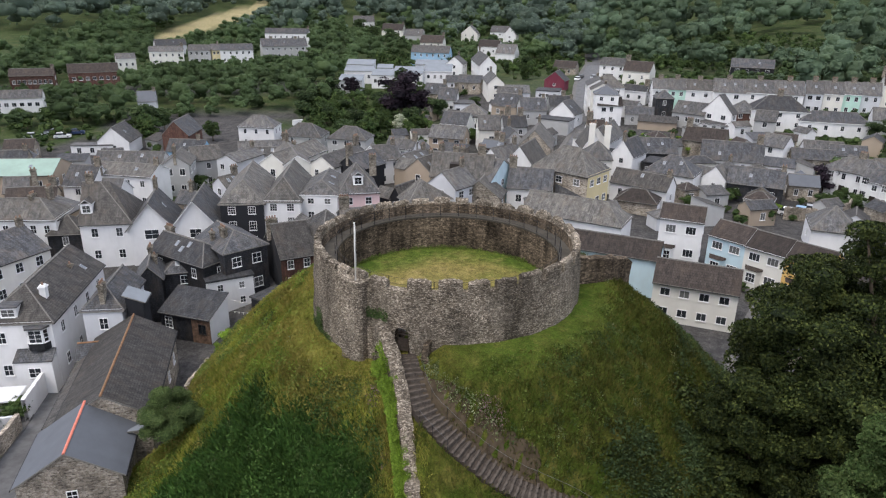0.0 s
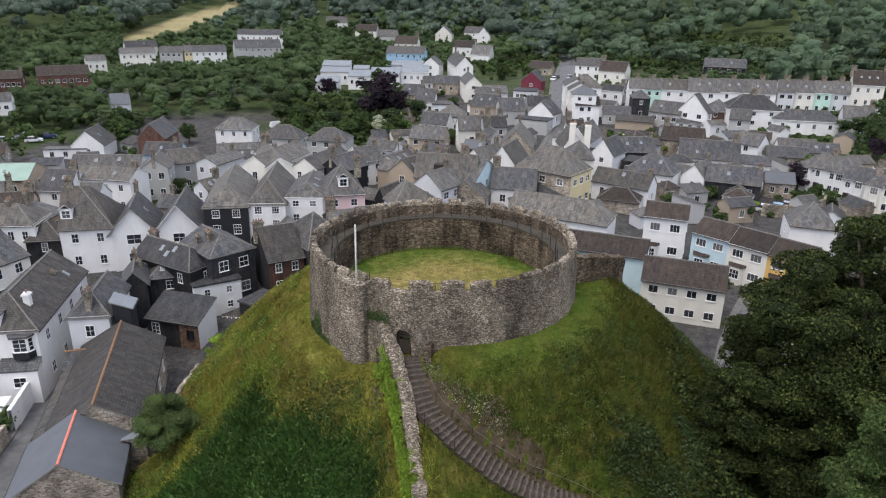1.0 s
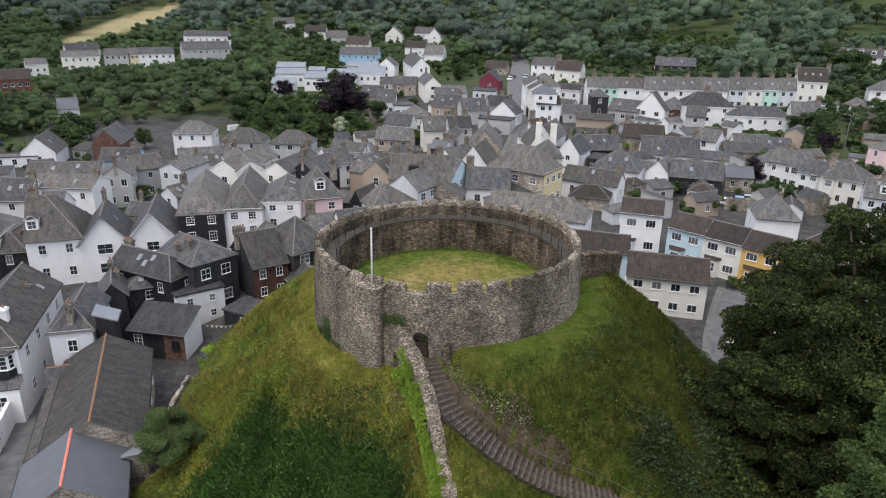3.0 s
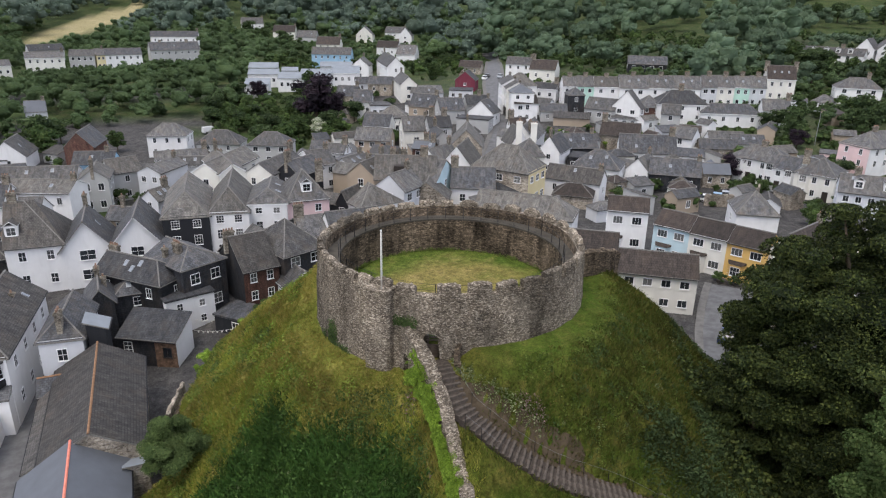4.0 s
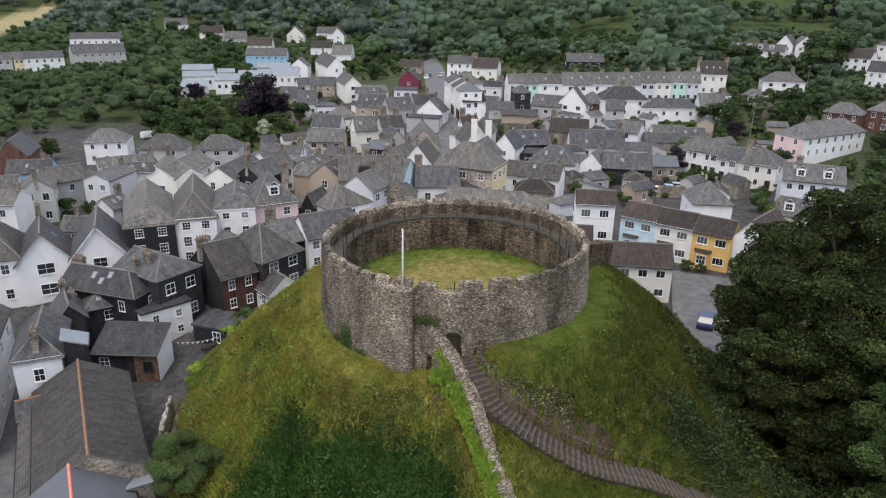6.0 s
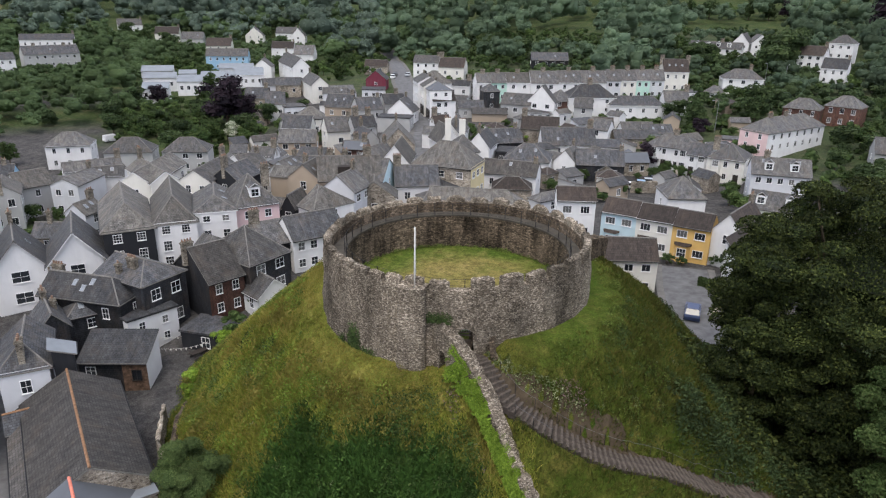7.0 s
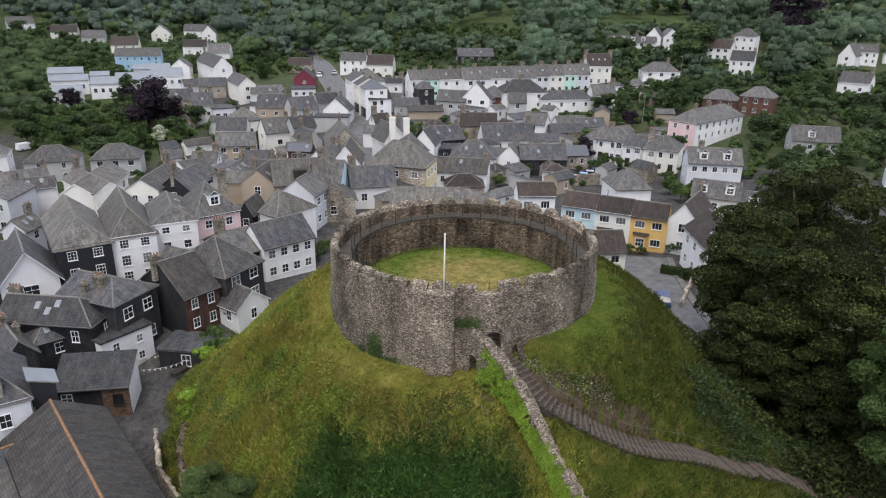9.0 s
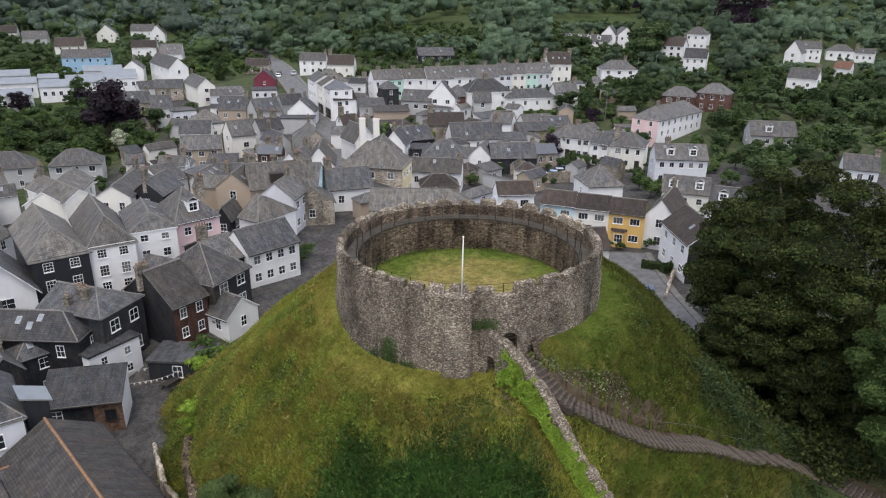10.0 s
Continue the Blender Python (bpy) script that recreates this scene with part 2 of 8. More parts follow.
LEAF_LIME = mat_leaf("leaf_lime", (0.085, 0.15, 0.016), (0.14, 0.225, 0.025), (0.22, 0.31, 0.042), 0.6, (0.6, 1.25))
LEAF_PURPLE = mat_leaf("leaf_copper_purple", (0.012, 0.01, 0.014), (0.022, 0.015, 0.022), (0.035, 0.022, 0.03))
# far and hillside leaves: base colours paled and blued to hold the haze
LEAF_FAR_HAZED = mat_leaf("leaf_far_wood_hazed", (0.15, 0.205, 0.162), (0.166, 0.222, 0.17), (0.182, 0.24, 0.178), 0.024, (0.62, 1.38), 0.45, 0.8)
LEAF_HILL_HAZED = mat_leaf("leaf_hillside_wood_hazed", (0.105, 0.155, 0.1), (0.122, 0.174, 0.108), (0.14, 0.194, 0.116), 0.026, (0.55, 1.5), 0.45, 1.0)
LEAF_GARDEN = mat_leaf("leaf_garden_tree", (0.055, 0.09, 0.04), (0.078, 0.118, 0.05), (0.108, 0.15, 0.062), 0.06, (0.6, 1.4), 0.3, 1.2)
LEAF_WEED = mat_leaf("leaf_weed", (0.085, 0.14, 0.01872), (0.13, 0.19, 0.03024), (0.19, 0.24, 0.0504), 0.5, (0.6, 1.3), 0.25)
BLADE = mat_leaf("grass_blade", (0.1053, 0.1404, 0.01872), (0.184, 0.1932, 0.0322), (0.2538, 0.2214, 0.054), 0.25, (0.5, 1.4))
# olive-brown blades, toned down to carry the shade beside the big tree
BLADE_OLIVE_SHADED = mat_leaf("olive_grass_blade_shaded", (0.03, 0.05, 0.0065), (0.058, 0.071, 0.012), (0.1, 0.085, 0.023), 0.22, (0.55, 1.35))
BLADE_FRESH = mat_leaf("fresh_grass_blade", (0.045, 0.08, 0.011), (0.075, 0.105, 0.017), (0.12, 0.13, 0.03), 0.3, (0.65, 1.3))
BLADE_STRAW = mat_leaf("dry_grass_blade", (0.1638, 0.1696, 0.03033), (0.23, 0.207, 0.04554), (0.3024, 0.2484, 0.06998), 0.3, (0.6, 1.25))
LEAF_PALE = mat_leaf("leaf_pale", (0.07, 0.11, 0.035), (0.14, 0.17, 0.07), (0.3, 0.32, 0.19), 0.4)
LEAF_NETTLE = mat_leaf("leaf_nettle", (0.024, 0.052, 0.012), (0.037, 0.075, 0.016), (0.058, 0.1, 0.024), 0.4)
LEAF_SCRUB = mat_leaf("leaf_slope_scrub", (0.065, 0.1, 0.02), (0.1, 0.14, 0.03), (0.15, 0.185, 0.048), 0.4, (0.65, 1.3), 0.3)
LEAF_SOFT = mat_leaf("leaf_soft_grey_green", (0.04, 0.066, 0.021), (0.062, 0.092, 0.03), (0.095, 0.128, 0.045), 0.5, (0.6, 1.3), 0.3)
LEAF_VALERIAN = mat_leaf("leaf_valerian", (0.05, 0.07, 0.03), (0.14, 0.1, 0.09), (0.26, 0.15, 0.17), 0.6)
BLADE_DARK = mat_leaf("nettle_blade", (0.02, 0.05, 0.0105), (0.031, 0.069, 0.014), (0.05, 0.093, 0.019), 0.3)
# belt leaves lightened past their own green, for the hazy air
LEAF_BELT_HAZED = mat_leaf("leaf_tree_belt_hazed", (0.11, 0.17, 0.078), (0.132, 0.196, 0.087), (0.154, 0.22, 0.096), 0.045, (0.6, 1.4), 0.45, 1.3)
LEAF_BLOSSOM = mat_leaf("leaf_white_blossom", (0.08, 0.12, 0.04), (0.3, 0.33, 0.22), (0.6, 0.6, 0.5), 0.6)

# ---- the lie of the land ----
KX, KY, KR, KIN, KFLOOR, KWALK, KTOP = 9.31, 52.0, 10.75, 9.12, 10.75, 13.9, 15.5
SWELLS = [(-20, 68, 30, -4.9), (-5, 185, 45, -4.4), (5, 108, 30, 3.35), (95, 118, 32, -3.9), (95, 185, 40, 1.3), (150, 240, 60, 6.4),
          (230, 200, 60, 9.0), (15, 275, 55, 1.9), (75, 300, 55, -1.4), (50, 70, 35, -1.2), (-60, 150, 60, -3.15), (170, 165, 25, -3.0), (-1, 86, 9, 1.9), (226, 201, 20, -4.5)]


def sstep(a, b, v):
    t = np.clip((v - a) / (b - a), 0.0, 1.0)
    return t * t * (3 - 2 * t)


def town_height(x, y):
    z = 0.16 + 0 * x
    for a, b, s, k in SWELLS:
        z = z + k * np.exp(-((x - a) ** 2 + (y - b) ** 2) / (2 * s * s))
    rho = np.hypot(x, y)
    east = sstep(0.1, 0.6, x / (rho + 1e-6))
    start = 470 - 200 * east
    slope = 0.065 + 0.07 * east
    hill = np.maximum(rho - start, 0) * slope * sstep(-0.2, 0.3, y / (rho + 1e-6))
    roll = np.sin(x * 0.011 + 1.3) * np.sin(y * 0.009 + 0.4) * np.minimum(hill * 0.25, 9)
    return z + np.minimum(hill, 130) + roll


def motte_height(x, y):
    dx, dy = x - KX, y - KY
    r, th = np.hypot(dx, dy), np.arctan2(dy, dx)
    top = 11.0 - 2.0 * sstep(0.55, 0.97, np.cos(th - radians(-157)))
    top = top + (KFLOOR - top) * (1 - sstep(9.4, 10.4, r))
    rs = 11.7 + 2.4 * sstep(0.2, 0.9, np.cos(th + radians(20))) - 1.3 * np.exp(-((th + radians(38)) / radians(14)) ** 2)
    lump = 0.35 * np.sin(dx * 0.55 + 0.8) * np.sin(dy * 0.5 + 0.3) * sstep(12, 16, r)
    gully = 0.95 * sstep(39.5, 36.0, y) * np.exp(-((x - 3.0) / 2.6) ** 2)
    d = np.maximum(r - rs, 0)
    # the western foot is cut back steeply above the yard
    foot = 3.2 * sstep(22.6, 24.0, r + 0.4 * np.sin(th * 17)) * sstep(np.cos(radians(26)), np.cos(radians(17)), np.cos(th - radians(160)))
    return -foot - gully + top - 0.84 * (d * d / (d + 1.2)) - 0.1 * d + lump


def base_land(x, y):
    a, b = town_height(x, y), motte_height(x, y)
    h = np.clip(0.5 + 0.5 * (b - a) / 1.6, 0, 1)
    return a * (1 - h) + b * h + 1.6 * h * (1 - h)


def path_at(s):
    """The flight of steps down the mound: s from 0 (gate) to 1 (foot)."""
    pts = [(4.75, 42.1), (4.85, 40.2), (5.05, 38.4), (5.75, 36.9), (7.0, 35.5), (8.75, 34.2), (11.2, 32.7), (15.6, 30.9), (22.2, 28.7), (24.5, 27.2), (24.7, 24.8), (25.0, 20.0)]
    k = s * (len(pts) - 1)
    i = min(int(k), len(pts) - 2)
    u = k - i
    p = [Vector(pts[max(0, min(len(pts) - 1, i + j))]) for j in (-1, 0, 1, 2)]
    return 0.5 * ((2 * p[1]) + (p[2] - p[0]) * u + (2 * p[0] - 5 * p[1] + 4 * p[2] - p[3]) * u * u + (3 * p[1] - p[0] - 3 * p[2] + p[3]) * u ** 3)



PATH_LINE = [tuple(path_at(i / 150.0)) for i in range(151)]
PATH_LINE = [(px, py, float(base_land(np.float64(px), np.float64(py)))) for px, py in PATH_LINE]


def land(x, y):
    """The ground, with the steps' path cut level across the slope."""
    z = base_land(x, y)
    if np.ndim(x) == 0 and not (0 < x < 31 and 17 < y < 45):
        return z
    best, level = np.full(np.shape(x), 1e9), np.zeros(np.shape(x))
    for px, py, pz in PATH_LINE:
        d2 = (x - px) ** 2 + (y - py) ** 2
        near = d2 < best
        best, level = np.where(near, d2, best), np.where(near, pz, level)
    k = (1 - sstep(1.2, 2.4, np.sqrt(best))) * sstep(4.4, 5.0, x)
    return z * (1 - k) + level * k


def landf(x, y):
    return float(land(np.float64(x), np.float64(y)))


# ---- mesh helpers ----
class Mesh:
    """Collects faces; makes one mesh with a metre-true UV map and several materials."""

    def __init__(self):
        self.v, self.f, self.k = [], [], []

    def face(self, pts, k=0):
        n = len(self.v)
        self.v.extend(tuple(p) for p in pts)
        self.f.append(tuple(range(n, n + len(pts))))
        self.k.append(k)

    def box(self, x0, x1, y0, y1, z0, z1, k=0, m=None):
        c = [Vector((x, y, z)) for z in (z0, z1) for y in (y0, y1) for x in (x0, x1)]
        if m:
            c = [m @ p for p in c]
        n = len(self.v)
        self.v.extend(tuple(p) for p in c)
        for q in ((0, 2, 3, 1), (4, 5, 7, 6), (0, 1, 5, 4), (2, 6, 7, 3), (0, 4, 6, 2), (1, 3, 7, 5)):
            self.f.append(tuple(n + i for i in q))
            self.k.append(k)

    def prism(self, poly, z0, z1, k=0):
        """A flat outline (x, y), counter-clockwise, raised from z0 to z1."""
        n, s = len(self.v), len(poly)
        self.v.extend((x, y, z0) for x, y in poly)
        self.v.extend((x, y, z1) for x, y in poly)
        self.f.append(tuple(n + i for i in reversed(range(s))))
        self.f.append(tuple(n + s + i for i in range(s)))
        self.k += [k, k]
        for i in range(s):
            j = (i + 1) % s
            self.f.append((n + i, n + j, n + s + j, n + s + i))
            self.k.append(k)

    def tube(self, pts, radii, seg=8, k=0, cap=True):
        pts = [Vector(p) for p in pts]
        n = len(self.v)
        for i, (p, r) in enumerate(zip(pts, radii)):
            d = (pts[min(i + 1, len(pts) - 1)] - pts[max(i - 1, 0)]).normalized()
            a = d.orthogonal().normalized() if abs(d.z) < 0.9 else Vector((1, 0, 0)).cross(d).normalized()
            b = d.cross(a)
            for s in range(seg):
                w = 2 * math.pi * s / seg
                self.v.append(tuple(p + (a * math.cos(w) + b * math.sin(w)) * r))
        for i in range(len(pts) - 1):
            for s in range(seg):
                q = (s + 1) % seg
                self.f.append((n + i * seg + s, n + i * seg + q, n + (i + 1) * seg + q, n + (i + 1) * seg + s))
                self.k.append(k)
        if cap:
            self.f.append(tuple(n + s for s in reversed(range(seg))))
            self.f.append(tuple(n + (len(pts) - 1) * seg + s for s in range(seg)))
            self.k += [k, k]

    def data(self, name, mats, smooth=False):
        me = bpy.data.meshes.new(name)
        me.from_pydata(self.v, [], self.f)
        for m in (mats if isinstance(mats, (list, tuple)) else [mats]):
            me.materials.append(m)
        me.polygons.foreach_set("material_index", self.k)
        if smooth:
            me.polygons.foreach_set("use_smooth", [True] * len(self.f))
        uv = me.uv_layers.new(name="UVMap")
        out = []
        for p in me.polygons:
            n = p.normal
            u = Vector((0, 0, 1)).cross(n)
            u = u.normalized() if u.length > 0.05 else Vector((1, 0, 0))
            w = n.cross(u)
            for i in p.vertices:
                c = me.vertices[i].co
                out += [c.dot(u), c.dot(w)]
        uv.data.foreach_set("uv", out)
        me.update()
        return me


def part(name, mesh, material, parent=None, label="", m=None, smooth=False):
    """Links a Mesh (or ready mesh data) as ONE object, under parent if given."""
    me = mesh.data(name, material, smooth) if isinstance(mesh, Mesh) else mesh
    ob = new(name, me)
    if parent:
        ob.parent = parent
    if m is not None:
        ob.matrix_basis = m
    if label:
        ob["label"] = label
    return ob


def thing(name, label, category, group="", kind="", m=None):
    ob = new(name)
    ob.empty_display_size = 0.3
    if m is not None:
        ob.matrix_basis = m
    return tagged(ob, label, category, group, kind)


def cloud_mesh(name, quads, mats):
    """quads: array n x 4 x 3, one loose leaf each."""
    n = len(quads)
    me = bpy.data.meshes.new(name)
    me.vertices.add(n * 4)
    me.vertices.foreach_set("co", np.ascontiguousarray(quads, dtype=np.float32).ravel())
    me.loops.add(n * 4)
    me.loops.foreach_set("vertex_index", np.arange(n * 4, dtype=np.int32))
    me.polygons.add(n)
    me.polygons.foreach_set("loop_start", np.arange(0, n * 4, 4, dtype=np.int32))
    me.polygons.foreach_set("loop_total", np.full(n, 4, dtype=np.int32))
    me.materials.append(mats)
    me.update()
    me.validate()
    return me


def leaf_quads(rng, pts, nrm, size, lift=0.5):
    """Small leaf-shaped quads at pts, roughly facing nrm."""
    n = len(pts)
    a = nrm * lift + rng.normal(size=(n, 3)) * 0.6
    a /= np.linalg.norm(a, axis=1, keepdims=True) + 1e-9
    t = np.cross(a, rng.normal(size=(n, 3)))
    t /= np.linalg.norm(t, axis=1, keepdims=True) + 1e-9
    b = np.cross(a, t)
    s = (size * rng.uniform(0.6, 1.35, n))[:, None]
    w = s * rng.uniform(0.45, 0.75, n)[:, None]
    droop = a * s * 0.22
    return np.stack([pts - t * s - droop, pts - b * w, pts + t * s - droop, pts + b * w], 1)


def blob_points(rng, n, centres, radii, squash=0.8):
    k = rng.choice(len(centres), n, p=radii ** 2 / (radii ** 2).sum())
    d = rng.normal(size=(n, 3))
    d[:, 2] = np.where(rng.random(n) < 0.75, np.abs(d[:, 2]), d[:, 2])
    d /= np.linalg.norm(d, axis=1, keepdims=True)
    r = radii[k] * rng.uniform(0.78, 1.06, n) ** 0.7
    off = d * r[:, None]
    off[:, 2] *= squash
    return centres[k] + off, d


def crown_blobs(rng, h, rad, base, count, cone=0.0, bumpy=0.36):
    """Centres and radii of the leaf masses of one crown, base to h high."""
    c, r = [], []
    mid, half = (h + base) / 2, (h - base) / 2
    for _ in range(count):
        d = rng.normal(size=3)
        d /= np.linalg.norm(d)
        u = rng.uniform(0.45, 0.82) if count < 60 else rng.uniform(0.66, 0.93)
        z = mid + d[2] * half * u
        lean = 1 - cone * max(0.0, (z - base) / (h - base))
        c.append((d[0] * rad * u * lean, d[1] * rad * u * lean, z))
        r.append(min(rad, half) * rng.uniform(bumpy * 0.75, bumpy * 1.25) * (0.45 + 0.55 * lean))
    c.append((0, 0, mid)); r.append(min(rad, half) * (0.62 if count < 60 else 0.78))
    return np.array(c), np.array(r)


def core_mesh(mesh, centres, radii, k, shrink=0.72, seg=5, rings=3, rag=(0.7, 1.2)):
    jit = random.Random(len(centres))
    for c, rr in zip(centres, radii):
        n = len(mesh.v)
        for i in range(1, rings):
            p = math.pi * i / rings
            for s in range(seg):
                r = rr * shrink * jit.uniform(*rag)
                w = 2 * math.pi * (s + 0.5 * (i % 2)) / seg
                mesh.v.append((c[0] + r * math.sin(p) * math.cos(w), c[1] + r * math.sin(p) * math.sin(w), c[2] + 0.8 * r * math.cos(p)))
        for i in range(rings - 2):
            for s in range(seg):
                q = (s + 1) % seg
                mesh.f.append((n + (i + 1) * seg + s, n + (i + 1) * seg + q, n + i * seg + q, n + i * seg + s)); mesh.k.append(k)
        mesh.f.append(tuple(n + s for s in range(seg))); mesh.k.append(k)
        mesh.f.append(tuple(n + (rings - 2) * seg + s for s in reversed(range(seg)))); mesh.k.append(k)


def tree(seed, h, rad, base, leaves, size, leaf, label, cone=0.0, count=16, trunk=0.3, name="tree", bumpy=0.36, group=""):
    rng = np.random.default_rng(seed)
    root = thing(name, label, "tree", group)
    c, r = crown_blobs(rng, h, rad, base, count, cone, bumpy)
    t = Mesh()
    bend = rng.normal(0, 0.25, 2)
    top = base + (h - base) * 0.45
    t.tube([(0, 0, -0.6), (0, 0, 0.3), (bend[0] * 0.4, bend[1] * 0.4, top * 0.5), (bend[0], bend[1], top)], [trunk * 1.5, trunk * 1.05, trunk * 0.85, trunk * 0.5], 7)
    for i in range(min(8 if h > 15 else 4, len(c) - 1)):
        s = Vector((bend[0] * 0.7, bend[1] * 0.7, base + (top - base) * rng.uniform(0.0, 0.8)))
        e = Vector(c[i])
        t.tube([s, s.lerp(e, 0.5) + Vector((0, 0, -0.04 * h)), e], [trunk * 0.42, trunk * 0.28, trunk * 0.1], 5 if h > 15 else 4)
    part("trunk", t, BARK, root, smooth=True)
    p, d = blob_points(rng, leaves, c, r, 0.8 if count < 60 else 0.58)
    core = Mesh()
    core_mesh(core, c, r, 0, 0.84 if count < 60 else 0.62)
    if count < 60:
        quads = leaf_quads(rng, p, d + np.array([0, 0, 0.5]), size, 1.0)
        n = len(core.v)
        core.v.extend(map(tuple, quads.reshape(-1, 3)))
        core.f.extend((n + 4 * i, n + 4 * i + 1, n + 4 * i + 2, n + 4 * i + 3) for i in range(len(quads)))
        core.k.extend([0] * len(quads))
        part("crown", core, leaf, root)
    else:
        crown = part("crown", cloud_mesh("crown", leaf_quads(rng, p, d, size), leaf), None, root)
        part("inner_foliage", core, leaf, crown)
    return root


def placed(root, x, y, turn=0, scale=1.0, z=None, copy=True, sink=0.0):
    m = pose(x, y, (landf(x, y) if z is None else z) - sink, 0, 0, turn) @ Matrix.Diagonal((scale, scale, scale, 1))
    if copy:
        return copy_thing(root, m)
    root.matrix_basis = m
    return root


# ---- houses ----
WINDOWS = {}


def lattice(w, h, e, bars):
    """A window frame with its glazing bars as one joined mesh."""
    def cuts(n, size):
        out = [-size / 2, -size / 2 + e]
        for i in range(1, n):
            c = -size / 2 + size * i / n
            out += [c - 0.014, c + 0.014]
        return out + [size / 2 - e, size / 2]
    xs, zs = cuts(bars[0], w), cuts(bars[1], h)
    m, ids = Mesh(), {}
    def vid(i, j, y):
        if (i, j, y) not in ids:
            ids[(i, j, y)] = len(m.v)
            m.v.append((xs[i], y, zs[j]))
        return ids[(i, j, y)]
    def solid(i, j):
        return 0 <= i < len(xs) - 1 and 0 <= j < len(zs) - 1 and not (i % 2 and j % 2)
    for i in range(len(xs) - 1):
        for j in range(len(zs) - 1):
            if not solid(i, j):
                continue
            for y, q in ((-0.06, ((0, 0), (1, 0), (1, 1), (0, 1))), (0.02, ((0, 1), (1, 1), (1, 0), (0, 0)))):
                m.f.append(tuple(vid(i + a, j + b, y) for a, b in q)); m.k.append(0)
            for di, dj, p, q in ((-1, 0, (0, 1), (0, 0)), (1, 0, (1, 0), (1, 1)), (0, -1, (0, 0), (1, 0)), (0, 1, (1, 1), (0, 1))):
                if not solid(i + di, j + dj):
                    m.f.append((vid(i + p[0], j + p[1], -0.06), vid(i + p[0], j + p[1], 0.02), vid(i + q[0], j + q[1], 0.02), vid(i + q[0], j + q[1], -0.06))); m.k.append(0)
    return m


def window(parent, m, w=1.0, h=1.3, bars=(2, 2), frame_mat=None, name="window"):
    """A white sash or casement window: frame with glazing bars and sill, and its pane; m puts its middle on the wall, facing -y."""
    key = (round(w, 2), round(h, 2), bars, frame_mat)
    if key not in WINDOWS:
        e = 0.055
        f = lattice(w, h, e, bars)
        f.box(-w / 2 - 0.04, w / 2 + 0.04, -0.11, 0.02, -h / 2 - 0.06, -h / 2 - 0.002)
        p = Mesh()
        p.box(-w / 2 + e, w / 2 - e, -0.022, 0.015, -h / 2 + e, h / 2 - e)
        WINDOWS[key] = (f.data("window_frame", frame_mat or FRAME), p.data("pane", GLASS))
    fm, pm = WINDOWS[key]
    ob = part(name, fm, None, parent, m=m)
    part("pane", pm, None, ob)
    return ob


def chimney(parent, x, y, z, h=1.6, w=0.95, d=0.55, pots=3, mat=None, turn=0):
    c = Mesh()
    c.box(-w / 2, w / 2, -d / 2, d / 2, -1.6, h)
    c.box(-w / 2 - 0.08, w / 2 + 0.08, -d / 2 - 0.08, d / 2 + 0.08, h - 0.22, h - 0.06)
    c.box(-w / 2 + 0.04, w / 2 - 0.04, -d / 2 + 0.04, d / 2 - 0.04, h, h + 0.08)
    st = part("chimney", c, mat or CHIMNEY, parent, m=pose(x, y, z, 0, 0, turn))
    for i in range(pots if abs(parent.location.y) < 170 else 0):
        t = Mesh()
        px = (i - (pots - 1) / 2) * (w - 0.3) / max(pots - 1, 1)
        t.tube([(px, 0, h + 0.05), (px, 0, h + 0.3), (px, 0, h + 0.36)], [0.12, 0.09, 0.115], 8)
        part("pot", t, POT, st)
    return st


def roof_mesh(kind, w, d, h, rise, over, verge, thick=0.14):
    """Sloping planes with real thickness. Ridge along x. kinds: gable, hip, halfl, halfr (hipped at one end), mono (rises to +y)."""
    m = Mesh()
    x0, x1, y0, y1 = -w / 2 - verge, w / 2 + verge, -d / 2 - over, d / 2 + over
    run = d / 2 + over
    ze = h - rise * over / (d / 2)
    zr = h + rise
    if kind == "mono":
        ze, zt = h - rise * over / d, h + rise * (1 + over / d)
        planes = [[(x0, y0, ze), (x1, y0, ze), (x1, y1, zt), (x0, y1, zt)]]
    else:
        il = min(run, w / 2 + verge - 0.01) if kind in ("hip", "halfl") else 0
        ir = min(run, w / 2 + verge - 0.01) if kind in ("hip", "halfr") else 0
        a, b = (x0 + il, 0, zr), (x1 - ir, 0, zr)
        planes = [[(x0, y0, ze), (x1, y0, ze), b, a], [(x1, y1, ze), (x0, y1, ze), a, b]]
        if il:
            planes.append([(x0, y1, ze), (x0, y0, ze), a])
        if ir:
            planes.append([(x1, y0, ze), (x1, y1, ze), b])
    for p in planes:
        top = [Vector(q) + Vector((0, 0, thick)) for q in p]
        m.face(top)
        m.face([Vector(q) for q in reversed(p)])
        for i in range(len(p)):
            j = (i + 1) % len(p)
            m.face([Vector(p[i]), Vector(p[j]), top[j], top[i]], 1)
    return m, zr + thick


SEEN = []


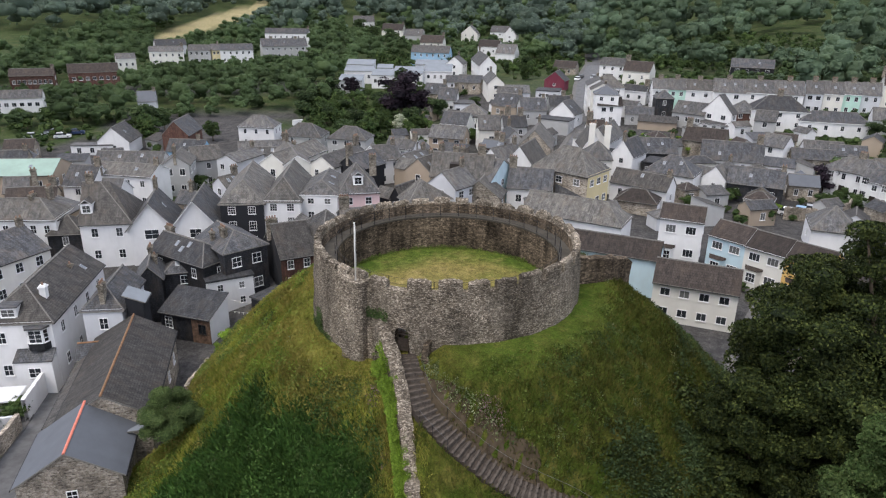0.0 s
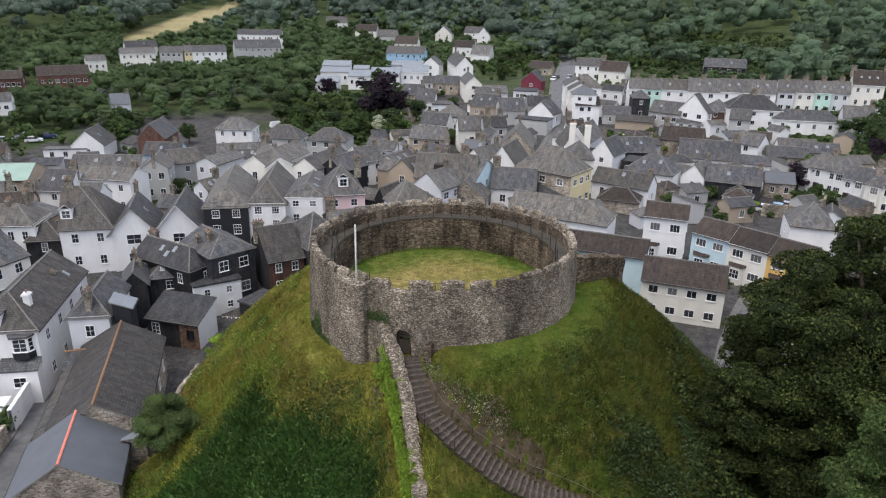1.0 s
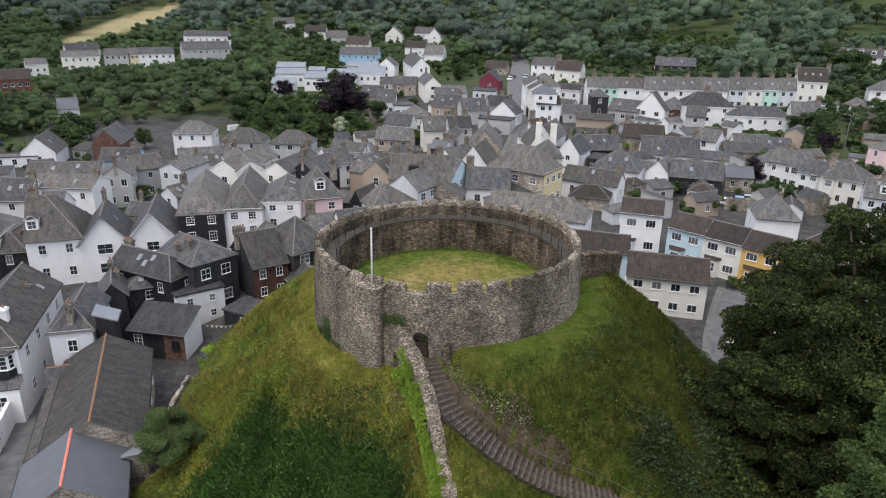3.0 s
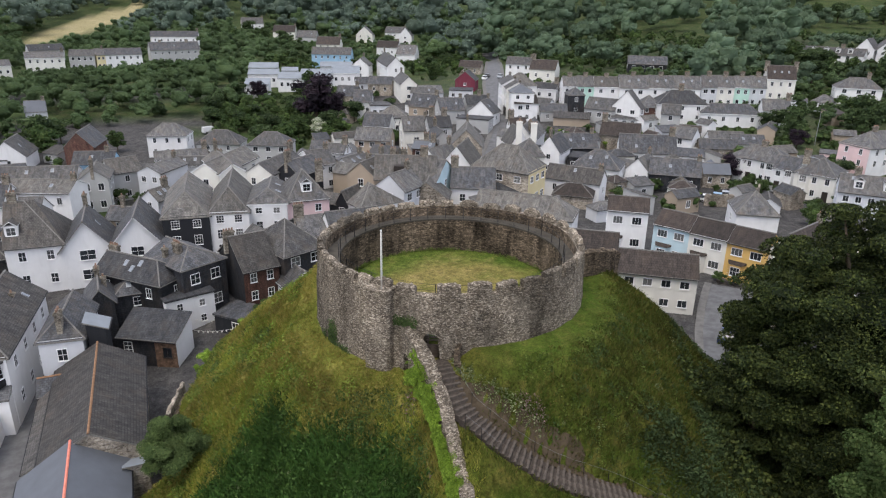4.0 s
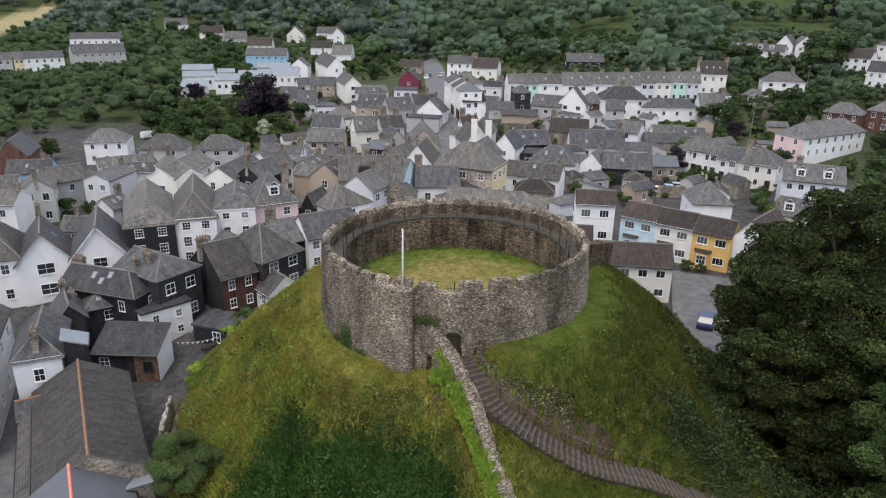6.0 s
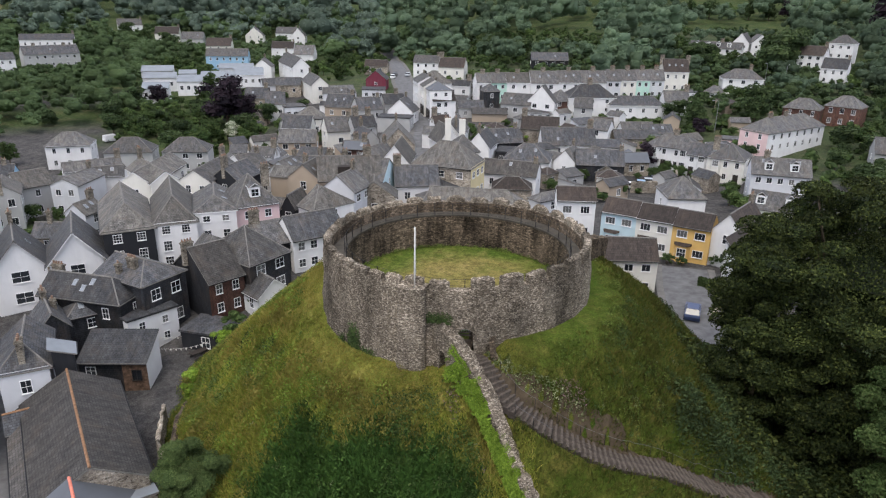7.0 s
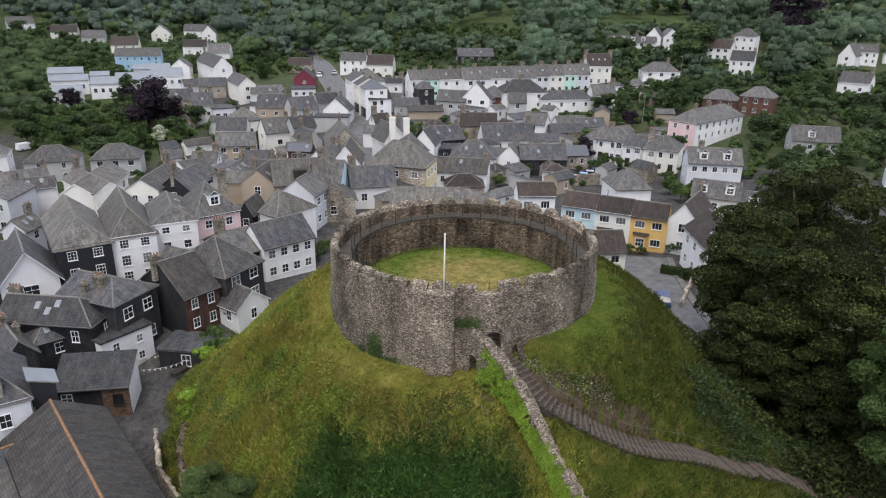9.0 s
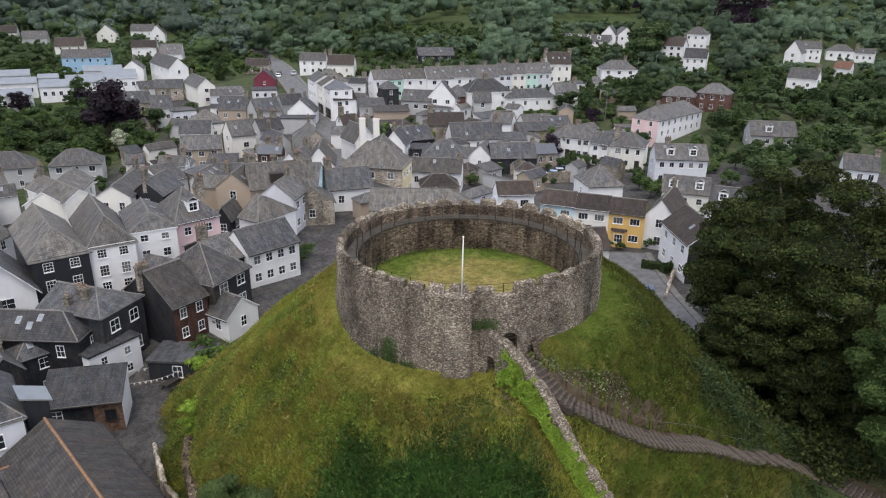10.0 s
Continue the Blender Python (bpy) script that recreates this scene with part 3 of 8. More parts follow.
def house(x, y, turn, w, d, h, rise, kind="gable", wall="w", roof="s", z=None, f="", l="", r="", b="", win=(1.0, 1.35), chim=(), sky=(), dorm=(), over=0.28,
          verge=0.12, side=None, door="", ridge=None, name="house", label="", category="house", base=1.2, bars=(2, 2), wing=None, bay=()):
    """A house on its ground. x, y: middle of the plan; turn: degrees; w along the ridge, d across, h to the eaves, rise of the ridge.
    f, l, r, b: 'columns x storeys' of windows on the front (-y), left, right and back wall. chim: (x, y, height, pots); sky: (x, v) on the front slope, x and v from
    -1 to 1 and 0 to 1; dorm: x of dormers on the front slope."""
    z = landf(x, y) if z is None else z
    words = label or "%s %s with %s roof" % (WALL_WORDS[wall], name.replace("_", " "), ROOF_WORDS[roof])
    root = thing(name, words, category, m=pose(x, y, z, 0, 0, turn))
    SEEN.append((x, y, 0.45 * math.hypot(w, d)))
    m = Mesh()
    zt = h + (rise if kind in ("gable", "halfl", "halfr") else 0)
    c = [(-w / 2, -d / 2), (w / 2, -d / 2), (w / 2, d / 2), (-w / 2, d / 2)]
    t = 0.06
    def wallface(p, q, apex, k):
        pts = [(p[0], p[1], -base), (q[0], q[1], -base), (q[0], q[1], h + t), (p[0], p[1], h + t)]
        if apex:
            pts = pts[:3] + [apex] + pts[3:]
        m.face(pts, k)
    ks = 1 if side else 0
    mono = kind == "mono"
    wallface(c[0], c[1], None, 0)
    if mono:
        m.face([(w / 2, -d / 2, -base), (w / 2, d / 2, -base), (w / 2, d / 2, h + rise), (w / 2, -d / 2, h)], ks)
        m.face([(w / 2, d / 2, -base), (-w / 2, d / 2, -base), (-w / 2, d / 2, h + rise), (w / 2, d / 2, h + rise)], 0)
        m.face([(-w / 2, d / 2, -base), (-w / 2, -d / 2, -base), (-w / 2, -d / 2, h), (-w / 2, d / 2, h + rise)], ks)
    else:
        wallface(c[1], c[2], (w / 2, 0, h + rise) if kind in ("gable", "halfl") else None, ks)
        wallface(c[2], c[3], None, 0)
        wallface(c[3], c[0], (-w / 2, 0, h + rise) if kind in ("gable", "halfr") else None, ks)
    if kind == "flat":
        m.face([(p[0], p[1], h + t) for p in c], 0)
    body = part("wall", m, [WALLS[wall], WALLS[side or wall]], root)
    if kind == "flat":
        fm = Mesh()
        fm.box(-w / 2 - 0.15, w / 2 + 0.15, -d / 2 - 0.15, d / 2 + 0.15, h + t + 0.004, h + 0.3)
        rf, zr = part("roof", fm, ROOFS[roof], root), h + 0.3
    else:
        rm, zr = roof_mesh(kind, w, d, h, rise, over, verge)
        rf = part("roof", rm, [ROOFS[roof], FRAME if wall in "wcpgb" and (int(x * 7) + int(y * 3)) % 2 else VERGE], root)
        if kind != "mono":
            g = Mesh()
            i0 = -w / 2 - verge + (d / 2 + over if kind in ("hip", "halfl") else 0)
            i1 = w / 2 + verge - (d / 2 + over if kind in ("hip", "halfr") else 0)
            if i1 - i0 > 0.5:
                g.tube([(i0, 0, zr - 0.02), (i1, 0, zr - 0.02)], [0.11, 0.11], 6)
            for sx, on in ((-1, kind in ("hip", "halfl")), (1, kind in ("hip", "halfr"))):
                if on:
                    xe = i0 if sx < 0 else i1
                    if i1 < i0:
                        xe = 0
                    for sy in (-1, 1):
                        g.tube([(sx * (w / 2 + verge), sy * (d / 2 + over), h - rise * over / (d / 2) + 0.13), (xe, 0, zr - 0.02)], [0.08, 0.08], 6)
            if len(g.v):
                part("ridge_tiles", g, ridge or RIDGE, rf)
        for sy in ((-1,) if mono or math.hypot(x, y) > 120 else (-1, 1)) if math.hypot(x, y) < 190 else ():
            gt = Mesh()
            ye = sy * (d / 2 + over + 0.05)
            ze = h - rise * over / (d if mono else d / 2) + 0.04
            gt.tube([(-w / 2 - verge, ye, ze), (w / 2 + verge, ye, ze)], [0.06, 0.06], 6)
            part("gutter", gt, IRON, root)
    ww, wh = win
    if name == "house" and kind != "mono":
        auto = random.Random(int(x * 31 + y * 17))
        def rows_for(n, odd):
            if n < 2.6 or auto.random() < odd:
                return ""
            return "%dx%d" % (max(1, int(n / auto.uniform(2.6, 3.6))), 2 if h > 4.3 else 1)
        f = f or rows_for(w, 0.25)
        l = l or rows_for(d * 0.8, 0.35)
        r = r or rows_for(d * 0.8, 0.35)
        if win == (1.0, 1.35):
            ww, wh = auto.choice(((0.85, 1.2), (1.0, 1.3), (0.95, 1.1), (1.2, 1.15), (0.8, 1.25)))
    if math.hypot(x, y) > 125 and bars == (2, 2):
        bars = (2, 1)
    for code, n, off, turn_w in ((f, w, d / 2, 0), (r, d, w / 2, 90), (b, w, d / 2, 180), (l, d, w / 2, 270)):
        if not code:
            continue
        cols, rows = (int(v) for v in code.split("x"))
        sh = h / rows
        for i in range(rows):
            for j in range(cols):
                px = (j + 0.5) / cols * n - n / 2
                if cols > 1:
                    px *= 0.93
                zz = min(sh * (i + 0.56), h - wh / 2 - 0.25)
                ground_door = i == 0 and door and turn_w == 0 and str(j) in door.split(",")
                mm = pose(0, 0, 0, 0, 0, turn_w) @ pose(px, -off - 0.004, zz)
                if ground_door:
                    dm = Mesh()
                    dm.box(-0.45, 0.45, -0.04, 0.03, 0.0, 2.0)
                    dm.box(-0.53, -0.45, -0.07, 0.03, 0.0, 2.08)
                    dm.box(0.45, 0.53, -0.07, 0.03, 0.0, 2.08)
                    dm.box(-0.45, 0.45, -0.07, 0.03, 2.0, 2.08)
                    part("door", dm, DARKWOOD, root, m=pose(0, 0, 0, 0, 0, turn_w) @ pose(px, -off - 0.004, 0))
                else:
                    window(root, mm, ww if n > 2.2 else min(ww, n * 0.5), wh * (1 if rows < 3 or i < rows - 1 else 0.8), bars)
    for bx, storeys in bay:
        yb = -d / 2
        zt = 2.45 if storeys == 1 else h - 0.25
        k = Mesh()
        k.prism([(bx - 1.05, yb - 0.004), (bx - 0.7, yb - 0.65), (bx + 0.7, yb - 0.65), (bx + 1.05, yb - 0.004)], -0.4, zt)
        bw = part("bay_window", k, WALLS[wall], root, "canted bay with white-framed windows")
        k = Mesh()
        k.face([(bx - 1.2, yb - 0.01, zt + 0.35), (bx - 0.8, yb - 0.8, zt + 0.004), (bx + 0.8, yb - 0.8, zt + 0.004), (bx + 1.2, yb - 0.01, zt + 0.35)])
        k.face([(bx - 1.2, yb - 0.01, zt + 0.35), (bx - 1.2, yb - 0.01, zt + 0.004), (bx - 0.8, yb - 0.8, zt + 0.004)])
        k.face([(bx + 1.2, yb - 0.01, zt + 0.35), (bx + 0.8, yb - 0.8, zt + 0.004), (bx + 1.2, yb - 0.01, zt + 0.004)])
        part("bay_roof", k, ROOFS[roof], bw)
        for i in range(storeys):
            window(bw, pose(bx, yb - 0.655, 1.5 + i * 2.6), 1.25, 1.25, (3, 2))
    for cx, cy, ch, pots in chim:
        chimney(root, cx, cy, h + rise * (1 - abs(cy) / (d / 2)) - 0.1, ch, 0.35 + 0.24 * pots, 0.5, pots)
    if wing:
        # a lower wing at the back: x along the wall, width, length, height
        wx, ww2, wl, wh2 = wing
        g = Mesh()
        rs2 = ww2 * 0.38
        y1 = d / 2 + wl
        g.face([(wx - ww2 / 2, d / 2 - 0.1, -base), (wx - ww2 / 2, d / 2 - 0.1, wh2), (wx - ww2 / 2, y1, wh2), (wx - ww2 / 2, y1, -base)])
        g.face([(wx + ww2 / 2, y1, -base), (wx + ww2 / 2, y1, wh2), (wx + ww2 / 2, d / 2 - 0.1, wh2), (wx + ww2 / 2, d / 2 - 0.1, -base)])
        g.face([(wx - ww2 / 2, y1, -base), (wx - ww2 / 2, y1, wh2), (wx, y1, wh2 + rs2), (wx + ww2 / 2, y1, wh2), (wx + ww2 / 2, y1, -base)])
        wg = part("rear_wing", g, WALLS[wall], root)
        rr, _ = roof_mesh("gable", wl + d * 0.35, ww2, wh2, rs2, 0.2, 0.05)
        part("wing_roof", rr, [ROOFS[roof], VERGE], wg, m=pose(wx, d / 2 + wl / 2 - d * 0.175, 0, 0, 0, 90))
    sl = math.degrees(math.atan2(rise, d / 2))
    for sx, v in sky:
        k = Mesh()
        k.box(-0.26, 0.26, -0.4, 0.4, 0.0, 0.06)
        kp = Mesh()
        kp.box(-0.21, 0.21, -0.35, 0.35, 0.04, 0.075)
        yy = -d / 2 * (1 - abs(v)) * (1 if v >= 0 else -1)
        s = part("skylight", k, GALV, root, m=pose(sx * w / 2, yy, h + rise * abs(v) + 0.15, sl if v >= 0 else -sl, 0, 0))
        part("pane", kp, SKYPANE, s)
    for dx in dorm:
        dm = Mesh()
        dw, dh = 1.5, 1.5
        y0 = -d / 2 * 0.78
        z0 = h + rise * 0.22
        dm.box(-dw / 2, dw / 2, y0, y0 + d * 0.3, z0, z0 + dh)
        dr = part("dormer", dm, WALLS["w"], root, m=pose(dx, 0, 0))
        rr, _ = roof_mesh("gable", d * 0.34, dw, 0, 0.55, 0.12, 0.05, 0.08)
        part("dormer_roof", rr, [ROOFS[roof], FRAME], dr, m=pose(0, y0 + d * 0.15, z0 + dh, 0, 0, 90))
        window(dr, pose(0, y0 - 0.004, z0 + dh / 2), 1.1, 1.1, (2, 2))
    return root


SKYPANE = mat_plain("skylight_glass", (0.2, 0.22, 0.24), 0.15, 0.6, 0, 0.2, 1)

# ---- ground: one sheet to the horizon ----
def axis(lo, hi, a, b, step, grow=1.09):
    mid = list(np.arange(a, b + step / 2, step))
    left, right, s = [], [], step
    x = a
    while x > lo:
        s *= grow
        x -= s
        left.append(x)
    s, x = step, b
    while x < hi:
        s *= grow
        x += s
        right.append(x)
    return np.array(left[::-1] + mid + right)


def lump_noise(x, y, s):
    return np.sin(x * s + 1.7 * np.sin(y * s * 0.7)) * np.sin(y * s * 1.1 + 1.3 * np.sin(x * s * 0.6 + 2))


gx, gy = axis(-1600, 1600, -32, 62, 0.7), axis(-500, 1900, 16, 92, 0.7)
GX, GY = np.meshgrid(gx, gy)
GZ = land(GX, GY)
dist_keep = np.hypot(GX - KX, GY - KY)
on_motte = sstep(0.2, 1.6, motte_height(GX, GY) - town_height(GX, GY))
path_gap = np.full(GX.shape, 9.0)
for i in range(90):
    pp = path_at(i / 89.0)
    path_gap = np.minimum(path_gap, np.hypot(GX - pp.x, GY - pp.y))
GZ = GZ - 0.05 * (1 - sstep(1.2, 2.4, path_gap)) - 0.12 * (1 - sstep(0.4, 1.0, path_gap)) + on_motte * sstep(11.5, 13.5, dist_keep) * sstep(1.6, 3.0, path_gap) * 0.10 * lump_noise(GX, GY, 1.9)
far_grass = sstep(300, 380, np.hypot(GX, GY))
garden = sstep(0.15, 0.5, lump_noise(GX, GY, 0.07) + 0.25 * lump_noise(GX, GY, 0.31) + 0.5 * sstep(150, 240, GX) - 0.4)
east_bank = sstep(16, 20, GX) * (1 - sstep(52, 56, GX + 0.6 * (GY - 40))) * (1 - sstep(46, 50, GY)) * sstep(-10, 0, GY)
park = sstep(-42, -36, GX) * (1 - sstep(-6, -2, GX)) * sstep(188, 192, GY) * (1 - sstep(214, 218, GY))
meadow = sstep(-120, -110, GX) * (1 - sstep(34, 42, GX)) * sstep(176 + 46 * sstep(-66, -58, GX) * (1 - sstep(-8, -2, GX)), 184 + 46 * sstep(-66, -58, GX) * (1 - sstep(-8, -2, GX)), GY) * (1 - sstep(246, 252, GY))
north = sstep(258, 268, GY)
south_gardens = sstep(100, 110, GX + 0.4 * (GY - 120)) * 0.8
garden = np.maximum(np.maximum(garden, east_bank), np.maximum(np.maximum(meadow, north) * (1 - park), south_gardens))
STREETS = [([(39.8, 120.8), (50.4, 140.2), (59.2, 156.4), (68.1, 172.9), (72.7, 186.6), (78.3, 204.5), (86.8, 227.1), (101.3, 261.2), (123.6, 314.7), (145.6, 374.7)], 2.7, 1.2),
           ([(-27.2, 40), (-27.4, 51), (-27.2, 59), (-27.6, 66), (-28.0, 72), (-27.0, 84), (-24, 93), (-12, 94.5), (10, 91)], 1.7, 0.7),
           ([(37.5, 47.5), (44.3, 56.4), (48.8, 61.6), (53.0, 66.0), (54.5, 67.5)], 3.0, 0.9)]


def road_gap(x, y):
    """Distance from the middle of the nearest street."""
    best = 99.0
    for pts, half, path in STREETS:
        for (ax, ay), (bx, by) in zip(pts, pts[1:]):
            u = max(0.0, min(1.0, ((x - ax) * (bx - ax) + (y - ay) * (by - ay)) / ((bx - ax) ** 2 + (by - ay) ** 2)))
            best = min(best, math.hypot(x - ax - u * (bx - ax), y - ay - u * (by - ay)))
    return best


low_town = (1 - sstep(-10, -6, GX)) * sstep(30, 36, GY) * (1 - sstep(100, 106, GY)) * (1 - sstep(0.2, 1.6, motte_height(GX, GY) - town_height(GX, GY)))
mid_town = sstep(24, 30, GX) * (1 - sstep(98, 104, GX)) * sstep(96, 102, GY) * (1 - sstep(192, 200, GY))
garden = garden * (1 - low_town) * (1 - 0.85 * mid_town)
me = bpy.data.meshes.new("ground")
nx, ny = len(gx), len(gy)
verts = np.stack([GX, GY, GZ], -1).reshape(-1, 3)
ii = (np.arange(ny - 1)[:, None] * nx + np.arange(nx - 1)[None]).ravel()
quads = np.stack([ii, ii + 1, ii + 1 + nx, ii + nx], 1)
me.vertices.add(len(verts)); me.vertices.foreach_set("co", verts.astype(np.float32).ravel())
me.loops.add(quads.size); me.loops.foreach_set("vertex_index", quads.astype(np.int32).ravel())
me.polygons.add(len(quads)); me.polygons.foreach_set("loop_start", np.arange(0, quads.size, 4, dtype=np.int32)); me.polygons.foreach_set("loop_total", np.full(len(quads), 4, dtype=np.int32))
me.polygons.foreach_set("use_smooth", [True] * len(quads))
me.update()
lawn = 1 - sstep(9.0, 9.4, dist_keep)
def field_mask(x, y):
    """A stubble field that climbs the far hill, narrowing at both ends."""
    u = (y - 465) / 265.0
    mid = -104 + 48 * u
    half = 15 * np.sin(np.clip(u, 0, 1) * math.pi) ** 0.6
    return (1 - sstep(half - 2, half + 2, np.abs(x - mid))) * sstep(0, 0.02, u) * (1 - sstep(0.98, 1, u))


def nettle_zone(x, y):
    r, th = np.hypot(x - KX, y - KY), np.degrees(np.arctan2(y - KY, x - KX))
    edge = 15.6 + 0.5 * np.sin(th * 0.15) + 0.3 * np.sin(th * 0.37) + 0.5 * lump_noise(x, y, 1.4)
    return sstep(edge - 0.3, edge + 0.9, r) * sstep(-166, -161, th) * (1 - sstep(-119 + (r - 15) * 1.2, -115 + (r - 15) * 1.2, th))


fieldm = field_mask(GX, GY)
# olive: east slope, whose ground colour is darkened for shade
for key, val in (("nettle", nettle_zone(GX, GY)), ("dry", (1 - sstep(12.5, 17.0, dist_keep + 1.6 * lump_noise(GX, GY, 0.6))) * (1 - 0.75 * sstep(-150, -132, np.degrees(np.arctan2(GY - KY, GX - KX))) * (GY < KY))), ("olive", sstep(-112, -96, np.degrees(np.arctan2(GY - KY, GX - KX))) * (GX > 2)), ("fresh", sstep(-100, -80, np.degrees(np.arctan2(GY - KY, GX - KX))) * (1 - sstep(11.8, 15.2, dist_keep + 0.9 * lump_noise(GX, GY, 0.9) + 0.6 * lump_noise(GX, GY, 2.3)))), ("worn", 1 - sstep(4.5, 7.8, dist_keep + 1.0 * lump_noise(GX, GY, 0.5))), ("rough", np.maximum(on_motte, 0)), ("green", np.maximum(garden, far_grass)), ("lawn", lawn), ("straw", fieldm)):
    at = me.attributes.new(key, "FLOAT", "POINT")
    at.data.foreach_set("value", val.astype(np.float32).ravel())


def mat_ground():
    m = Mat("ground_cover", 0.95, 0.05)
    def mask(key):
        n = m.node("ShaderNodeAttribute")
        n.attribute_name = key
        return n.outputs["Fac"]
    fine = m.mix(1.0, m.ramp(m.noise(7, 5, 0.8), [(0.3, 0.4), (0.7, 1.5)]), m.ramp(m.noise(1.6, 4, 0.7), [(0.32, 0.65), (0.68, 1.3)]), "MULTIPLY")
    tar = m.mix(m.ramp(m.noise(0.5, 5), [(0.35, 0.0), (0.7, 1.0)]), (0.055, 0.054, 0.054), (0.095, 0.09, 0.085))
    def grass(lush, dull, straw, sc, t0, t1):
        a = m.mix(m.ramp(m.noise(sc, 7, 0.7), [(t0, 0.0), (t1, 1.0)]), lush, dull)
        return m.mix(m.ramp(m.noise(sc * 2.3, 6, 0.7), [(0.5, 0.0), (0.72, 0.85)]), a, straw)
    gard = grass((0.035, 0.056, 0.02), (0.065, 0.085, 0.032), (0.11, 0.1, 0.055), 0.12, 0.4, 0.65)
    rough = grass((0.07605, 0.1053, 0.01755), (0.1552, 0.146, 0.0299), (0.2376, 0.1782, 0.05616), 0.3, 0.36, 0.6)
    # the olive colours hold the slope's shade as well as its brown grass
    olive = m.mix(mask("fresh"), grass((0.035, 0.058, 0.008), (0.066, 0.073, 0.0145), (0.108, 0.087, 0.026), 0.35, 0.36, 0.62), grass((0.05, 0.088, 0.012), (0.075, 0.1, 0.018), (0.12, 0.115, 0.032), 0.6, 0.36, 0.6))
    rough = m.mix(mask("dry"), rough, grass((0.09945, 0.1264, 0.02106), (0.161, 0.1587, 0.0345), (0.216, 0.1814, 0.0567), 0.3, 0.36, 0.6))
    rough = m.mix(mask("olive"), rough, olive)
    rough = m.mix(mask("nettle"), rough, grass((0.02, 0.046, 0.01), (0.03, 0.064, 0.014), (0.038, 0.07, 0.018), 0.5, 0.4, 0.6))
    mown = m.mix(mask("worn"), grass((0.07, 0.115, 0.01875), (0.11, 0.135, 0.0285), (0.2, 0.18, 0.06), 0.2, 0.4, 0.65), grass((0.115, 0.125, 0.03), (0.2, 0.17, 0.05625), (0.36, 0.28, 0.12), 0.25, 0.34, 0.5))
    a = m.mix(mask("green"), tar, gard)
    a = m.mix(mask("straw"), a, m.mix(m.ramp(m.noise(0.05, 5), [(0.35, 0.0), (0.65, 1.0)]), (0.27, 0.235, 0.12), (0.35, 0.3, 0.17)))
    a = m.mix(mask("rough"), a, rough)
    a = m.mix(mask("lawn"), a, mown)
    m.colour(m.mix(1.0, a, fine, "MULTIPLY"))
    m.bump(m.noise(9, 5, 0.75), 0.7, 0.12)
    return m.m


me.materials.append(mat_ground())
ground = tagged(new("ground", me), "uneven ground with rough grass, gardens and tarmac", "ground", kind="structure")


def ground_z(x, y):
    """Height of the ground sheet itself."""
    i = min(max(int(np.searchsorted(gx, x)) - 1, 0), nx - 2)
    j = min(max(int(np.searchsorted(gy, y)) - 1, 0), ny - 2)
    u, v = (x - gx[i]) / (gx[i + 1] - gx[i]), (y - gy[j]) / (gy[j + 1] - gy[j])
    return float((GZ[j, i] * (1 - u) + GZ[j, i + 1] * u) * (1 - v) + (GZ[j + 1, i] * (1 - u) + GZ[j + 1, i + 1] * u) * v)


def strip(pts, o0, o1, lift, thick, step=1.5):
    """A band along a line, from o0 to o1 metres across it, lying on the ground."""
    k, line = Mesh(), []
    for (ax, ay), (bx, by) in zip(pts, pts[1:]):
        n = max(1, int(math.hypot(bx - ax, by - ay) / step))
        line += [(ax + (bx - ax) * i / n, ay + (by - ay) * i / n) for i in range(n)]
    line.append(pts[-1])
    rows = []
    for i, (x, y) in enumerate(line):
        a, b = line[max(i - 2, 0)], line[min(i + 2, len(line) - 1)]
        d = Vector((b[1] - a[1], a[0] - b[0])).normalized()
        c = []
        for o in (o0, (o0 + o1) / 2, o1):
            px, py = x + d.x * o, y + d.y * o
            c.append((px, py, ground_z(px, py) + lift))
        rows.append(c)
    for A, B in zip(rows, rows[1:]):
        for j in (0, 1):
            k.face([A[j], A[j + 1], B[j + 1], B[j]])
        for j, sg in ((0, 1), (2, -1)):
            q = [A[j], B[j], (B[j][0], B[j][1], B[j][2] - thick), (A[j][0], A[j][1], A[j][2] - thick)]
            k.face(q if sg > 0 else q[::-1])
    return k


for pts, half, path in STREETS:
    tagged(part("road", strip(pts, -half, half, 0.08, 0.3), ASPHALT, smooth=False), "worn dark grey asphalt street between houses", "road", kind="structure")
    for sg in (-1, 1):
        tagged(part("pavement", strip(pts, *sorted((sg * (half + 0.004), sg * (half + path))), 0.2, 0.4), PAVEMENT), "narrow grey pavement with a raised kerb", "pavement", kind="structure")


# ---- the shell keep on the mound ----
def keep_radius(a):
    return KR + 0.12 * math.sin(2 * a + 0.6) + 0.08 * math.sin(5 * a)


def polar(r, a, z):
    return (KX + r * math.cos(a), KY + r * math.sin(a), z)


GATE_A, GATE_HALF, GATE_Z, GATE_TOP = radians(-116.5), 0.55, 10.0, 12.15
SILL = 14.85


